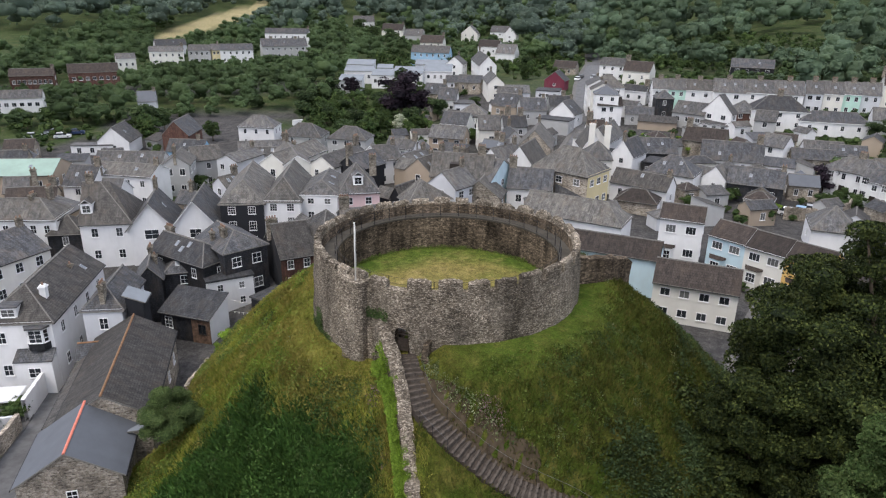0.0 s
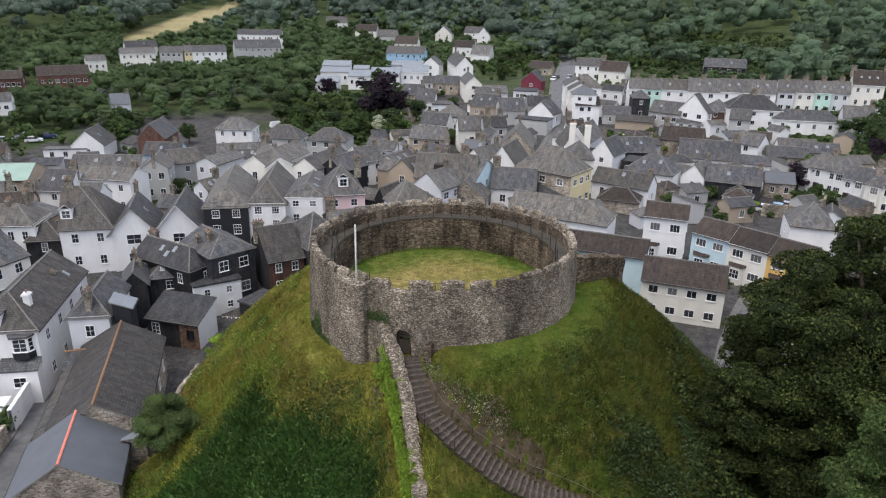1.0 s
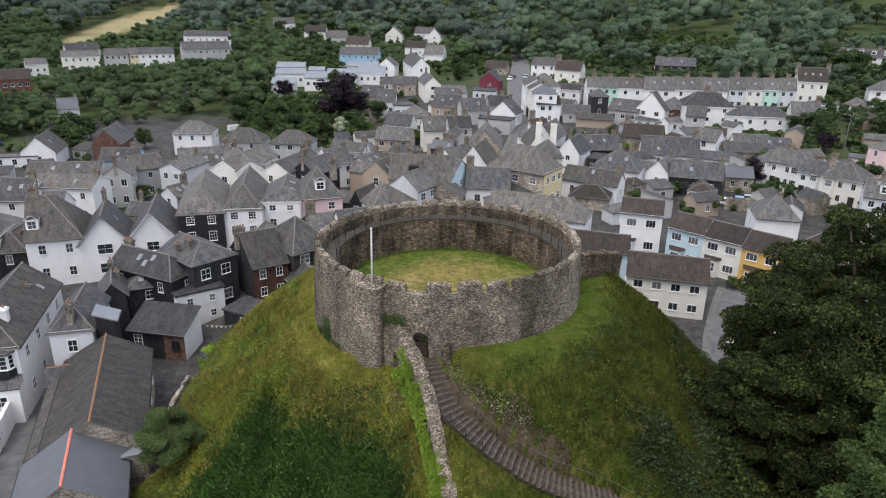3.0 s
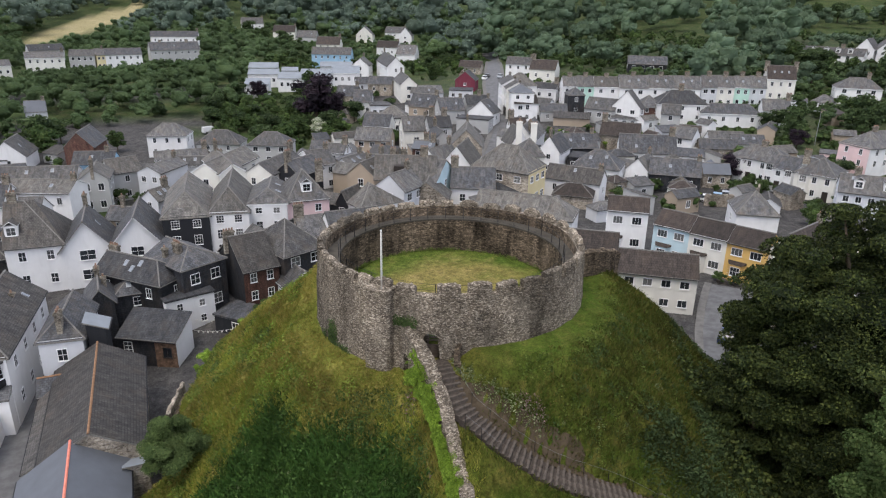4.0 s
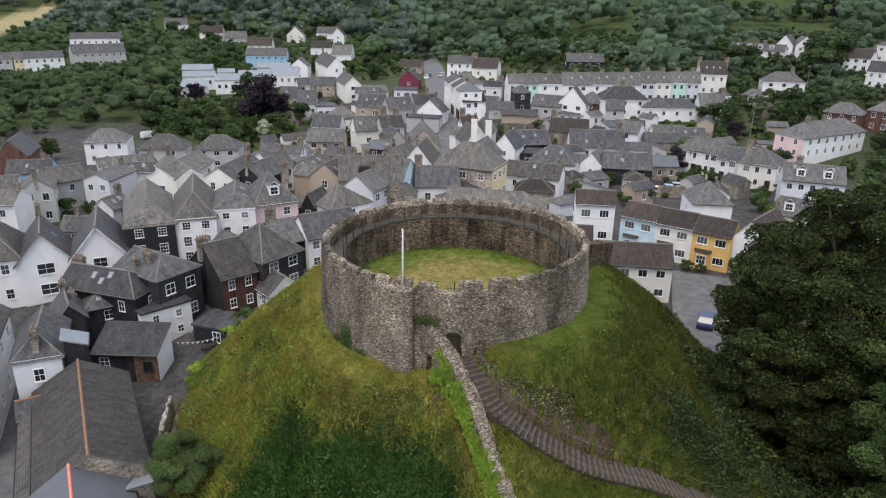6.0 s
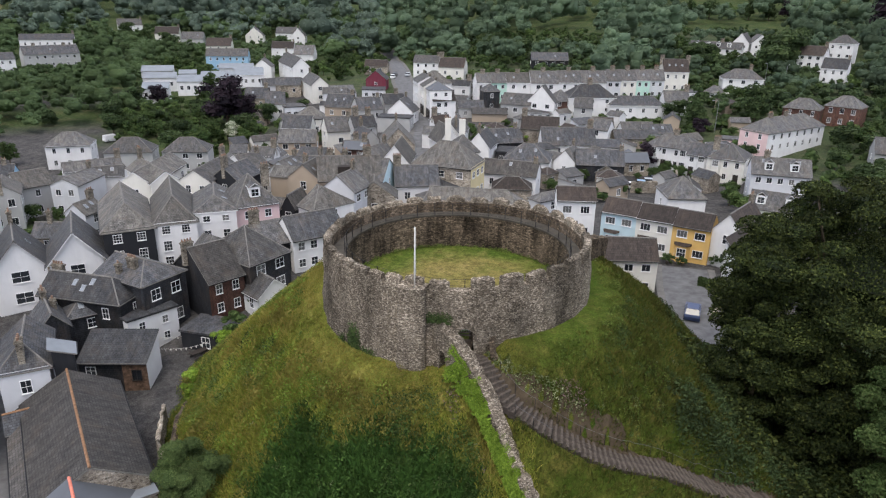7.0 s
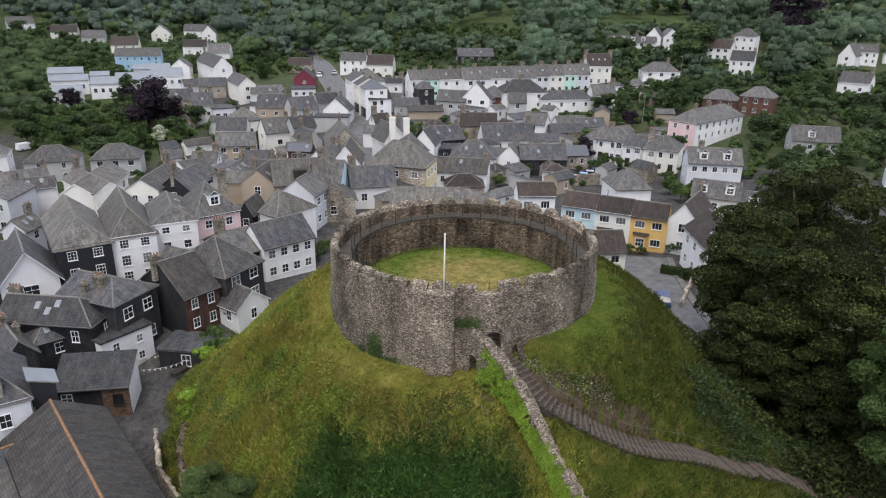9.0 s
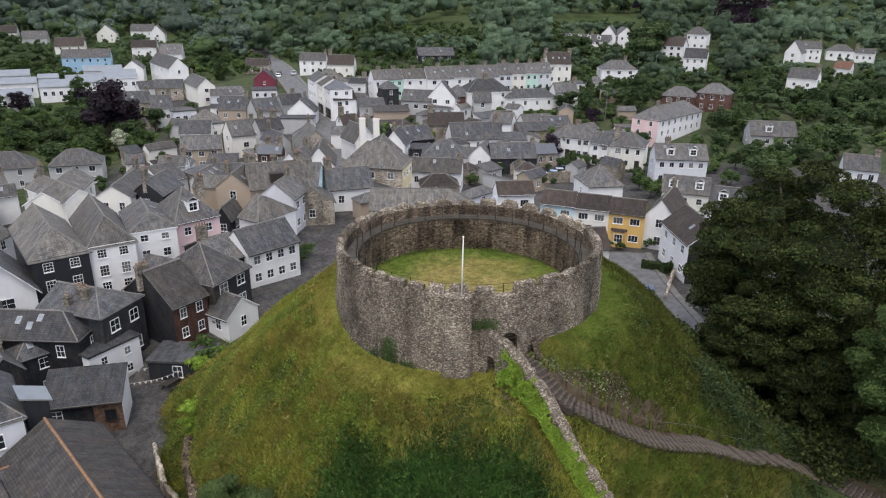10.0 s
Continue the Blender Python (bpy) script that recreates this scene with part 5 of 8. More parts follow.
window(CREEPER_WALL, pose(2.3, -1.864, 1.7), 1.0, 1.2, (2, 1), DARKWOOD)
house(-12.7, 85.1, 122, 7.8, 5.7, 6.5, 1.5, "halfl", "h", "d", -2.8, chim=((-0.5, 1.2, 1.4, 4), (0.6, 2.2, 1.3, 1)), win=(1.2, 1.3), l="2x2")
house(-18.5, 83.7, 7, 4.7, 3.3, 4.9, 1.3, "hip", "h", "d", -3.9, sky=((-0.3, 0.5), (0.35, 0.6)), f="1x2", wing=(-0.6, 2.9, 3.2, 3.8))
house(-17.7, 84.9, -42, 10.2, 4.6, 6.0, 1.75, "halfr", "h", "d", -3.6, sky=((-0.25, 0.6), (0.15, 0.7), (0.0, 0.4)), chim=((-4.6, 0.6, 1.2, 4),), r="1x2")
house(-22.1, 82.0, 98, 5.1, 2.7, 5.6, 1.5, "gable", "h", "d", -4.4, chim=((0.5, -0.6, 1.2, 1), (2.5, 0, 1.0, 4)))
house(-13.2, 81.7, 19, 5.5, 4.5, 3.9, 0.0, "flat", "w", "d", -3.3, win=(0.7, 0.9), f="2x2")
house(-5.5, 84.4, 17, 4.4, 8.3, 4.5, 3.0, "gable", "r", "D", -1.5, side="h", chim=((-2.0, 0.6, 1.2, 4),), f="2x2", win=(0.8, 1.15))
house(-0.7, 85.7, 27, 6.2, 8.1, 4.7, 3.1, "hip", "h", "s", -0.7, win=(1.3, 1.2), f="2x2", wing=(0.5, 3.5, 4.7, 3.6))
house(-0.3, 81.3, -72, 5.7, 4.3, 2.2, 1.7, "gable", "w", "s", -1.3, f="2x1")
house(-6.5, 77.5, -43, 6.0, 4.0, 1.5, 0.0, "flat", "d", "d", -2.8)
house(8.6, 90.0, 7, 7.3, 5.8, 4.5, 2.3, "gable", "w", "d", -0.5, f="4x2", wing=(-1.5, 2.9, 3.3, 3.5))
house(3.2, 91.5, 7, 4.0, 8.0, 3.9, 1.8, "gable", "h", "s", -0.3, chim=((-1.5, 0, 1.9, 4),))
house(14.0, 98.9, 107, 4.0, 6.9, 4.9, 2.3, "halfl", "w", "o", -0.4, l="1x2")
house(19.2, 104.3, 40, 5.4, 5.6, 5.4, 2.2, "gable", "l", "s", -0.2, f="2x2", chim=((2.2, 0, 1.4, 2),))
house(17.2, 114.4, 47, 7.7, 5.3, 5.5, 2.1, "gable", "t", "o", -0.2, l="1x2", chim=((3.3, 0, 1.5, 3),), wing=(1.8, 3.7, 5.3, 4.3), sky=((-0.6, 0.5),))
TANK_HOUSE = house(22.2, 110.8, -18, 10.2, 7.6, 5.5, 3.0, "gable", "t", "o", -0.2, chim=((3, 0, 1.6, 4),))
house(24.2, 105.0, 66, 5.0, 6.8, 3.5, 2.5, "gable", "S", "o", -0.3)
house(25.3, 111.1, 143, 8.0, 9.7, 5.4, 2.5, "gable", "b", "s", -0.3, l="1x2", chim=((3.5, 0, 1.4, 2),), sky=((0.1, 0.5),))
house(33.6, 109.0, -21, 7.4, 6.7, 4.0, 2.6, "gable", "w", "d", -0.6, chim=((-3.2, 0, 1.9, 4),), wing=(1.6, 3.7, 5.3, 3.2))
house(41.3, 111.3, -50, 11.0, 7.4, 6.5, 3.5, "hip", "S", "o", -1.0, side="y", r="3x2", f="3x2")
house(39.9, 107.0, -18, 4.7, 2.3, 2.6, 1.1, "mono", "S", "d", -0.9)
house(50.3, 122.0, -18, 5.3, 6.7, 6.6, 2.6, "hip", "c", "s", -1.6, f="2x2", wing=(0.8, 3.7, 5.3, 5.1))
house(61.2, 145.1, 51, 12.1, 5.2, 4.8, 3.0, "gable", "w", "s", -1.3, chim=((-4, 1.2, 2.4, 3), (-4, -1.2, 2.4, 3)), l="1x2", wing=(3.1, 3.7, 5.2, 3.7))
house(61.8, 133.1, 43, 7.2, 4.8, 4.6, 3.0, "gable", "w", "d", -1.9, chim=((-3, 0, 1.8, 3),), l="1x2", wing=(0.1, 3.3, 4.3, 3.6))
house(70.3, 139.7, -14, 9.2, 7.6, 3.4, 2.5, "gable", "h", "d", -1.6, sky=((-0.3, 0.5), (0.35, 0.6)), chim=((3.9, 0, 1.2, 2),))
house(66.7, 122.7, -42, 9.6, 7.1, 4.0, 2.8, "hip", "w", "d", -2.5, sky=((-0.3, 0.5), (0.35, 0.6)), f="3x1")
house(52.6, 107.6, -34, 7.2, 4.4, 2.4, 1.6, "hip", "S", "t", -1.8, side="w")
house(86.2, 134.6, -29, 12.5, 8.0, 3.0, 3.2, "gable", "w", "d", -2.0, sky=((-0.4, 0.3),), f="5x1", chim=((5.3, 0, 1.9, 4),), wing=(-3.6, 2.9, 3.1, 2.8))
house(76.1, 120.8, 36, 6.9, 4.6, 3.6, 2.3, "gable", "w", "s", -2.9, l="1x1", chim=((3.0, 0, 1.2, 2),), wing=(1.7, 3.8, 5.4, 2.8))
house(92.0, 183.1, -19, 4.3, 6.0, 5.7, 2.4, "gable", "w", "s", 3.6, chim=((0, 0, 1.2, 4),), f="2x2")
house(95.9, 181.0, -20, 4.6, 6.0, 5.7, 2.4, "gable", "g", "s", 3.8, chim=((0, 0, 1.2, 4),), f="2x2", wing=(-0.4, 3.0, 3.5, 4.4))
house(101.2, 178.4, -22, 7.1, 6.0, 5.6, 2.4, "gable", "w", "o", 3.9, chim=((0, 0, 1.2, 4),), f="2x2", sky=((-0.4, 0.5),))
house(107.8, 174.9, -24, 8.0, 7.4, 5.5, 2.9, "gable", "w", "s", 4.1, chim=((0, 0, 1.2, 4),), sky=((-0.3, 0.5), (0.35, 0.6)), f="2x2")
house(115.0, 172.0, -26, 7.1, 7.4, 5.5, 2.9, "gable", "w", "s", 4.2, chim=((0, 0, 1.2, 4),), sky=((-0.3, 0.5), (0.35, 0.6)), f="2x2", wing=(-0.5, 3.2, 3.9, 4.3))
house(122.1, 169.6, -28, 7.1, 7.5, 5.5, 2.9, "gable", "w", "s", 4.2, chim=((0, 0, 1.2, 4),), sky=((-0.3, 0.5), (0.35, 0.6)), f="2x2", wing=(0.7, 3.5, 4.7, 4.3))
house(128.9, 168.6, -29, 4.2, 6.8, 5.6, 2.7, "gable", "l", "s", 4.4, sky=((0.1, 0.5),), chim=((0, 0, 1.2, 4),), f="2x2")
house(133.7, 167.4, -30, 4.7, 6.9, 5.6, 2.7, "gable", "c", "s", 4.3, sky=((0.1, 0.5),), chim=((0, 0, 1.2, 4),), f="2x2", wing=(0.5, 3.7, 5.2, 4.4))
house(138.7, 166.4, -32, 4.1, 6.9, 5.6, 2.7, "gable", "g", "s", 4.3, sky=((0.1, 0.5),), chim=((0, 0, 1.2, 4),), f="2x2")
house(143.6, 165.5, -33, 4.4, 6.9, 5.7, 2.7, "gable", "l", "s", 4.2, sky=((0.1, 0.5),), chim=((0, 0, 1.2, 4),), f="2x2")
house(88.5, 173.2, -15, 4.6, 4.4, 5.7, 1.7, "hip", "h", "d", 2.5, f="1x2")
house(93.1, 165.3, -50, 8.4, 6.4, 3.5, 2.4, "gable", "k", "s", 2.0, f="3x1", wing=(0.4, 3.4, 4.5, 2.8), sky=((-0.4, 0.5),))
house(96.9, 159.4, 38, 3.3, 7.6, 5.0, 4.2, "gable", "w", "s", 1.5, l="2x2")
house(105.3, 162.6, -16, 5.9, 6.6, 3.7, 2.6, "hip", "r", "s", 2.4, f="2x2")
house(113.0, 159.6, -24, 13.4, 7.9, 4.6, 3.1, "hip", "w", "d", 2.5, chim=((0, 0, 1.6, 4),), f="3x2")
house(122.9, 151.7, -25, 15.7, 5.5, 3.2, 2.1, "hip", "w", "d", 2.1, f="4x1", wing=(3.3, 3.6, 4.9, 2.5))
house(135.7, 149.2, -32, 6.9, 6.3, 3.7, 2.4, "gable", "w", "s", 2.4, f="2x1", chim=((3.0, 0, 1.8, 4),), wing=(0.9, 3.5, 4.9, 2.9))
house(156.2, 170.3, -34, 7.9, 8.0, 6.6, 3.5, "gable", "c", "t", 4.8, sky=((-0.5, 0.5), (0.0, 0.5), (0.5, 0.5)), chim=((-4, 0, 1.4, 4), (4, 0, 1.4, 4)), f="3x2")
house(164.3, 160.2, -59, 5.9, 4.7, 1.7, 1.8, "hip", "w", "s", 3.9, f="1x2", wing=(0.3, 3.4, 4.5, 1.3))
house(177.7, 161.4, -39, 12.3, 7.0, 4.4, 2.7, "hip", "w", "s", 4.8, chim=((2.5, 0, 1.6, 3),), f="3x2", wing=(-0.9, 3.2, 4.0, 3.4))
house(211.7, 203.8, -59, 21.5, 5.6, 3.9, 2.2, "gable", "w", "s", None, dorm=(-6, -2, 2, 6), chim=((3, 0, 1.5, 4),), f="7x2", wing=(0.0, 3.3, 4.3, 0.3))
house(227.1, 202.7, 29, 10.0, 6.2, 5.8, 3.6, "gable", "w", "s", None, l="2x2", wing=(1.3, 3.5, 4.7, 4.0))
house(231.5, 199.0, 50, 10.0, 6.8, 5.9, 3.1, "gable", "w", "s", None, l="2x2")
house(241.7, 197.3, 26, 10.0, 4.8, 4.8, 3.0, "gable", "w", "s", None, l="1x2")
house(102.6, 116.2, -64, 11.6, 6.6, 5.0, 2.3, "hip", "w", "s", -2.8, door="1", bay=((-3.6, 2), (3.0, 2)), chim=((0, 0, 1.2, 4),), f="4x2")
house(102.6, 108.4, -66, 5.0, 6.0, 4.7, 2.0, "gable", "w", "d", -2.8, door="0", bay=((1.0, 2),), f="2x2", verge=0.01)
house(104.4, 102.6, -62, 7.4, 7.6, 5.1, 2.6, "hip", "c", "s", -2.8, door="2", bay=((-1.9, 2),), chim=((-3.0, 0, 1.2, 4),), f="3x2", r="2x2")
house(124.0, 118.5, -49, 4.5, 5.0, 2.3, 0.0, "flat", "p", "s", -0.9, f="1x1")
house(80.6, 116.4, -34, 9.9, 6.5, 3.6, 2.5, "gable", "h", "d", -3.1, f="3x1", chim=((4.5, 0, 1.1, 2),), sky=((-0.2, 0.5),))
house(90.6, 116.3, -25, 5.4, 4.2, 3.1, 1.6, "gable", "S", "n", -3.2, f="2x1", wing=(1.0, 3.8, 5.5, 2.4))
house(104.2, 132.6, -24, 8.7, 4.3, 2.5, 1.7, "gable", "S", "d", -1.5)
house(76.2, 89.3, -30, 6.6, 7.5, 3.7, 2.9, "hip", "w", "s", -2.6)
house(139.9, 215.0, -30, 13.2, 5.8, 2.8, 2.3, "gable", "h", "d", 8.9, f="4x1", sky=((0.3, 0.5),))
house(-20.3, 364.9, 12, 22.2, 8.2, 6.0, 3.2, "gable", "k", "d", 0.4, sky=((0.0, 0.5),), chim=((-6, 0, 1.2, 4), (6, 0, 1.2, 4)), f="7x2")
house(-49.5, 336.5, 18, 3.6, 6.0, 6.0, 2.3, "gable", "y", "s", 0.6, f="2x2", chim=((1.3, 0, 1.4, 2),))
house(-40.3, 338.2, 11, 14.6, 5.8, 6.0, 2.3, "gable", "w", "d", 0.6, f="5x2")
house(-55.7, 335.7, -3, 9.8, 5.4, 6.0, 2.1, "gable", "k", "s", 0.5, f="4x2")
house(-68.7, 327.7, 8, 14.0, 5.4, 6.0, 2.1, "gable", "c", "s", 0.4, f="5x2", chim=((6.5, 0, 1.7, 3),))
house(30.4, 559.0, -1, 15.8, 10.5, 4.7, 4.1, "gable", "w", "s", 4.9, f="3x1", chim=((7.4, 0, 1.6, 3),))
house(48.2, 504.4, -18, 14.9, 10.0, 4.8, 3.9, "gable", "c", "t", 2.0, f="3x2", chim=((6.9, 0, 1.6, 3),))
house(60.1, 481.6, -20, 13.1, 9.6, 3.7, 3.8, "gable", "k", "s", 1.0, sky=((0.5, 0.5),))
house(62.1, 410.8, -21, 13.3, 9.7, 5.0, 3.8, "gable", "c", "t", 0.1, f="3x2", chim=((6.1, 0, 1.9, 4),))
house(48.9, 327.5, -22, 18.0, 6.8, 6.1, 2.7, "gable", "B", "s", 0.6, f="6x2")
house(14.0, 282.2, -13, 10.9, 4.6, 4.5, 1.4, "mono", "l", "b", 1.2, name="school_block", f="4x1")
house(12.4, 264.1, -13, 10.7, 4.2, 4.4, 1.3, "mono", "w", "b", 0.8, name="school_block", f="4x1")
house(8.7, 245.9, -14, 8.1, 4.7, 4.3, 1.4, "mono", "l", "b", -0.3, name="school_block", f="4x1")
house(21.0, 253.0, -14, 9.1, 5.1, 4.4, 1.5, "mono", "w", "b", 0.5, name="school_block", f="4x1")
house(22.5, 270.2, -13, 5.9, 2.9, 4.5, 0.9, "mono", "l", "b", 1.1, name="school_block", f="4x1")
house(29.9, 255.8, -14, 10.7, 5.6, 4.4, 1.7, "mono", "w", "b", 0.9, name="school_block", f="4x1")
house(41.7, 279.1, -13, 12.5, 4.2, 4.5, 1.3, "mono", "l", "b", 1.5, name="school_block", f="4x1")
house(41.2, 257.9, -13, 10.0, 6.4, 4.4, 1.9, "mono", "w", "b", 1.4, name="school_block", f="4x1")
house(51.3, 275.9, 66, 8.0, 6.6, 5.0, 2.7, "gable", "w", "s", 1.7, l="1x2", chim=((3.5, 0, 1.5, 3),))
house(59.7, 265.0, 85, 26.0, 6.3, 6.1, 3.1, "gable", "w", "s", 2.1, l="1x2", b="4x2", chim=((12.5, 0, 1.9, 4),))
house(96.5, 470.2, 66, 8.0, 11.1, 4.7, 4.9, "gable", "c", "s", 2.0, l="2x2", chim=((3.5, 0, 1.9, 4),), sky=((-0.3, 0.5),))
house(118.4, 473.5, -27, 13.4, 9.2, 3.6, 3.6, "gable", "w", "s", 4.1, f="3x1", chim=((6.2, 0, 1.2, 2),), sky=((-0.4, 0.5),))
house(116.9, 442.6, 63, 8.0, 8.3, 5.1, 4.6, "gable", "w", "s", 2.5, l="1x2", chim=((3.5, 0, 1.8, 4),))
house(53.5, 222.1, 84, 14.7, 5.2, 5.2, 2.3, "gable", "c", "s", 1.3, l="1x2", chim=((6.9, 0, 1.5, 3),))
house(89.7, 382.7, -26, 11.7, 8.3, 5.0, 3.2, "gable", "w", "t", 0.1, f="2x1", chim=((5.4, 0, 1.4, 2),))
house(90.8, 348.8, -28, 9.7, 10.7, 4.1, 4.2, "gable", "w", "s", 0.3, sky=((-0.3, 0.5), (0.35, 0.6)))
house(38.6, 181.3, -16, 7.4, 6.3, 4.8, 2.4, "hip", "c", "o", -1.8)
house(32.5, 172.0, -29, 6.9, 6.4, 4.9, 2.5, "gable", "c", "d", -2.5)
house(28.0, 157.8, -26, 8.3, 5.6, 4.5, 2.2, "gable", "t", "s", -2.6)
house(35.9, 205.1, -16, 5.5, 7.8, 4.7, 3.0, "gable", "w", "d", -1.2, f="2x1", chim=((2.3, 0, 1.6, 3),), wing=(0.1, 3.3, 4.3, 3.7), sky=((0.0, 0.5),))
house(17.7, 125.5, -82, 8.7, 7.0, 5.0, 0.6, "gable", "t", "d", -0.7, chim=((3.9, 0, 1.9, 4),))
house(15.5, 123.2, 43, 5.9, 3.9, 5.1, 1.5, "gable", "l", "s", -0.6, sky=((-0.3, 0.5), (0.35, 0.6)), chim=((2.4, 0, 1.2, 2),))
house(98.5, 137.3, -57, 5.6, 5.5, 4.2, 2.1, "gable", "w", "s", -1.3, f="1x2")
house(108.5, 135.3, -25, 8.1, 5.2, 2.7, 2.0, "gable", "w", "s", -0.9)
house(112.1, 132.0, -26, 7.4, 4.8, 2.7, 1.7, "gable", "w", "d", -0.9, sky=((-0.3, 0.5), (0.35, 0.6)), wing=(-1.1, 2.8, 3.1, 2.9))
house(35.5, 91.6, -38, 14.8, 5.8, 4.6, 2.3, "halfr", "w", "o", -1.0, f="5x1", wing=(-0.0, 3.3, 4.2, 3.6))
house(35.6, 77.0, -33, 11.0, 4.2, 5.0, 1.6, "gable", "b", "t", -1.4, f="1x2", r="2x2")
house(41.2, 66.9, -32, 9.1, 4.9, 4.8, 1.9, "gable", "c", "t", -1.6, f="4x2", win=(1.1, 0.95), bars=(2, 1))
house(48.4, 84.5, -32, 5.7, 3.8, 6.6, 1.5, "gable", "w", "t", -1.6, bay=((-1.6, 1),), win=(1.35, 1.15), bars=(3, 1), f="2x2")
house(53.63, 79.36, -59, 5.19, 5.0, 5.4, 1.55, "gable", "b", "t", -1.7, bay=((-0.9, 1),), win=(1.45, 1.05), bars=(3, 1), f="2x2", verge=0.01)
house(56.26, 74.89, -59, 5.19, 5.0, 5.3, 1.55, "gable", "c", "t", -1.7, bay=((-1.0, 1),), win=(1.45, 1.05), bars=(3, 1), f="2x2", verge=0.01)
house(58.89, 70.42, -59, 5.19, 5.0, 5.2, 1.55, "gable", "o", "t", -1.7, bay=((-0.9, 1),), win=(1.45, 1.05), bars=(3, 1), f="2x2", verge=0.01)
house(63.5, 66.9, 21, 9.0, 4.1, 5.4, 2.4, "gable", "w", "t", -1.7, chim=((4.0, 0, 1.3, 2),))
house(56.0, 57.3, -127, 9.6, 6.1, 5.4, 2.4, "gable", "w", "t", -1.4, side="h", sky=((0.3, 0.5),), f="3x2", chim=((4.3, 0, 1.6, 3),))
house(244.5, 171.6, -71, 8.7, 6.9, 6.2, 2.7, "hip", "w", "s", 12.1, f="3x2")
house(223.9, 169.0, -71, 8.6, 7.5, 4.4, 2.9, "gable", "w", "t", 10.4, chim=((3.8, 0, 1.5, 3),))
house(211.5, 151.7, -65, 7.8, 7.8, 5.1, 3.0, "gable", "w", "d", 7.0, f="3x2", chim=((3.4, 0, 1.2, 2),))
house(154.7, 122.2, -64, 8.9, 5.6, 5.0, 2.2, "hip", "r", "s", 1.7, f="3x2")
house(164.4, 116.7, -73, 8.8, 6.0, 5.3, 2.4, "hip", "r", "s", 2.0, f="3x2")
house(138.9, 87.4, -51, 10.2, 6.9, 3.1, 2.7, "gable", "k", "s", -0.1, dorm=(-1,), f="4x1", wing=(2.1, 3.6, 5.0, 2.4))
house(263.3, 139.1, 12, 9.0, 5.9, 4.7, 4.3, "gable", "w", "s", 8.0, l="1x2", chim=((4.0, 0, 1.2, 2),))
house(278.2, 140.1, -56, 7.7, 7.1, 4.7, 2.8, "gable", "w", "s", 8.6, f="3x2", chim=((3.4, 0, 1.1, 2),), wing=(-1.4, 3.0, 3.4, 3.6), sky=((-0.5, 0.5),))
house(293.4, 134.2, -63, 10.2, 5.9, 3.8, 2.3, "hip", "w", "s", 8.4, f="3x1")
house(297.5, 125.7, -77, 7.3, 4.7, 3.8, 1.8, "gable", "w", "s", 7.8, f="3x1", chim=((-3.2, 0, 1.9, 4),), sky=((-0.2, 0.5),))
house(260.0, 118.9, -81, 5.7, 5.8, 3.3, 2.3, "gable", "w", "r", 5.2)
house(217.4, 114.7, -78, 9.0, 7.4, 4.4, 2.9, "gable", "w", "s", 3.7, f="2x1", chim=((4.0, 0, 1.5, 3),))
house(123.3, 61.6, -64, 6.2, 6.4, 3.2, 2.2, "gable", "l", "s", -0.9, f="3x1", chim=((2.6, 0, 1.3, 3),))
house(99.1, 87.1, -45, 10.2, 6.1, 5.4, 2.4, "gable", "l", "s", -2.4, dorm=(-2.2, 2.2), sky=((-0.6, 0.75), (-0.35, 0.75), (0.35, 0.75), (0.6, 0.75)), chim=((-2.5, 0, 1.4, 3),), f="5x2", wing=(-1.8, 3.0, 3.6, 4.2))
house(83.6, 75.7, -59, 7.9, 5.6, 3.3, 2.2, "gable", "c", "s", -2.0, dorm=(-2.2, 2.2), f="3x1")
house(81.1, 65.5, -64, 6.3, 6.0, 3.2, 2.4, "gable", "w", "d", -1.5, dorm=(-1.5,), f="3x1", sky=((0.3, 0.5),))
house(-20.2, 60.7, 94, 15.5, 7.4, 4.6, 2.15, "gable", "S", "D", -5.0, ridge=RIDGE_ORANGE, name="barn", label="long stone barn with weathered slate roof, orange ridge", f="4x1", win=(0.9, 1.0))
house(-24.5, 61.0, 274, 14.5, 1.3, 3.7, 0.65, "mono", "S", "D", -5.0, name="lean_to", label="low stone lean-to with weathered slate roof", category="outbuilding")
house(-24.6, 66.6, 4, 2.4, 3.0, 3.9, 0.9, "gable", "S", "d", -5.0, ridge=RIDGE_ORANGE, name="lean_to", label="small slate-roofed outbuilding beside the barn", category="outbuilding")
house(-16.6, 52.4, 185, 1.7, 1.6, 3.2, 0.5, "mono", "S", "b", -4.6, name="lean_to", label="small lean-to with grey metal sheet roof", category="outbuilding")
house(34.6, 220.5, -25, 6.6, 6.7, 3.7, 2.6, "gable", "S", "d", -0.5, chim=((2.8, 0, 1.6, 3),), sky=((-0.3, 0.5),))
house(39.8, 201.1, -6, 6.1, 7.0, 3.8, 0.0, "flat", "l", "s", -1.0, f="3x1")
house(38.0, 177.5, -1, 6.0, 6.0, 4.9, 0.0, "flat", "c", "o", -1.9, f="1x1")
house(38.7, 161.6, -7, 6.3, 6.8, 5.0, 2.7, "gable", "c", "s", -1.9, f="1x1", chim=((2.7, 0, 1.2, 2),), wing=(0.4, 3.4, 4.6, 3.9), sky=((-0.5, 0.5),))
house(33.8, 137.0, -39, 4.6, 3.1, 5.1, 1.2, "gable", "r", "n", -1.4, f="2x2", chim=((1.8, 0, 1.7, 3),), sky=((0.6, 0.5),))
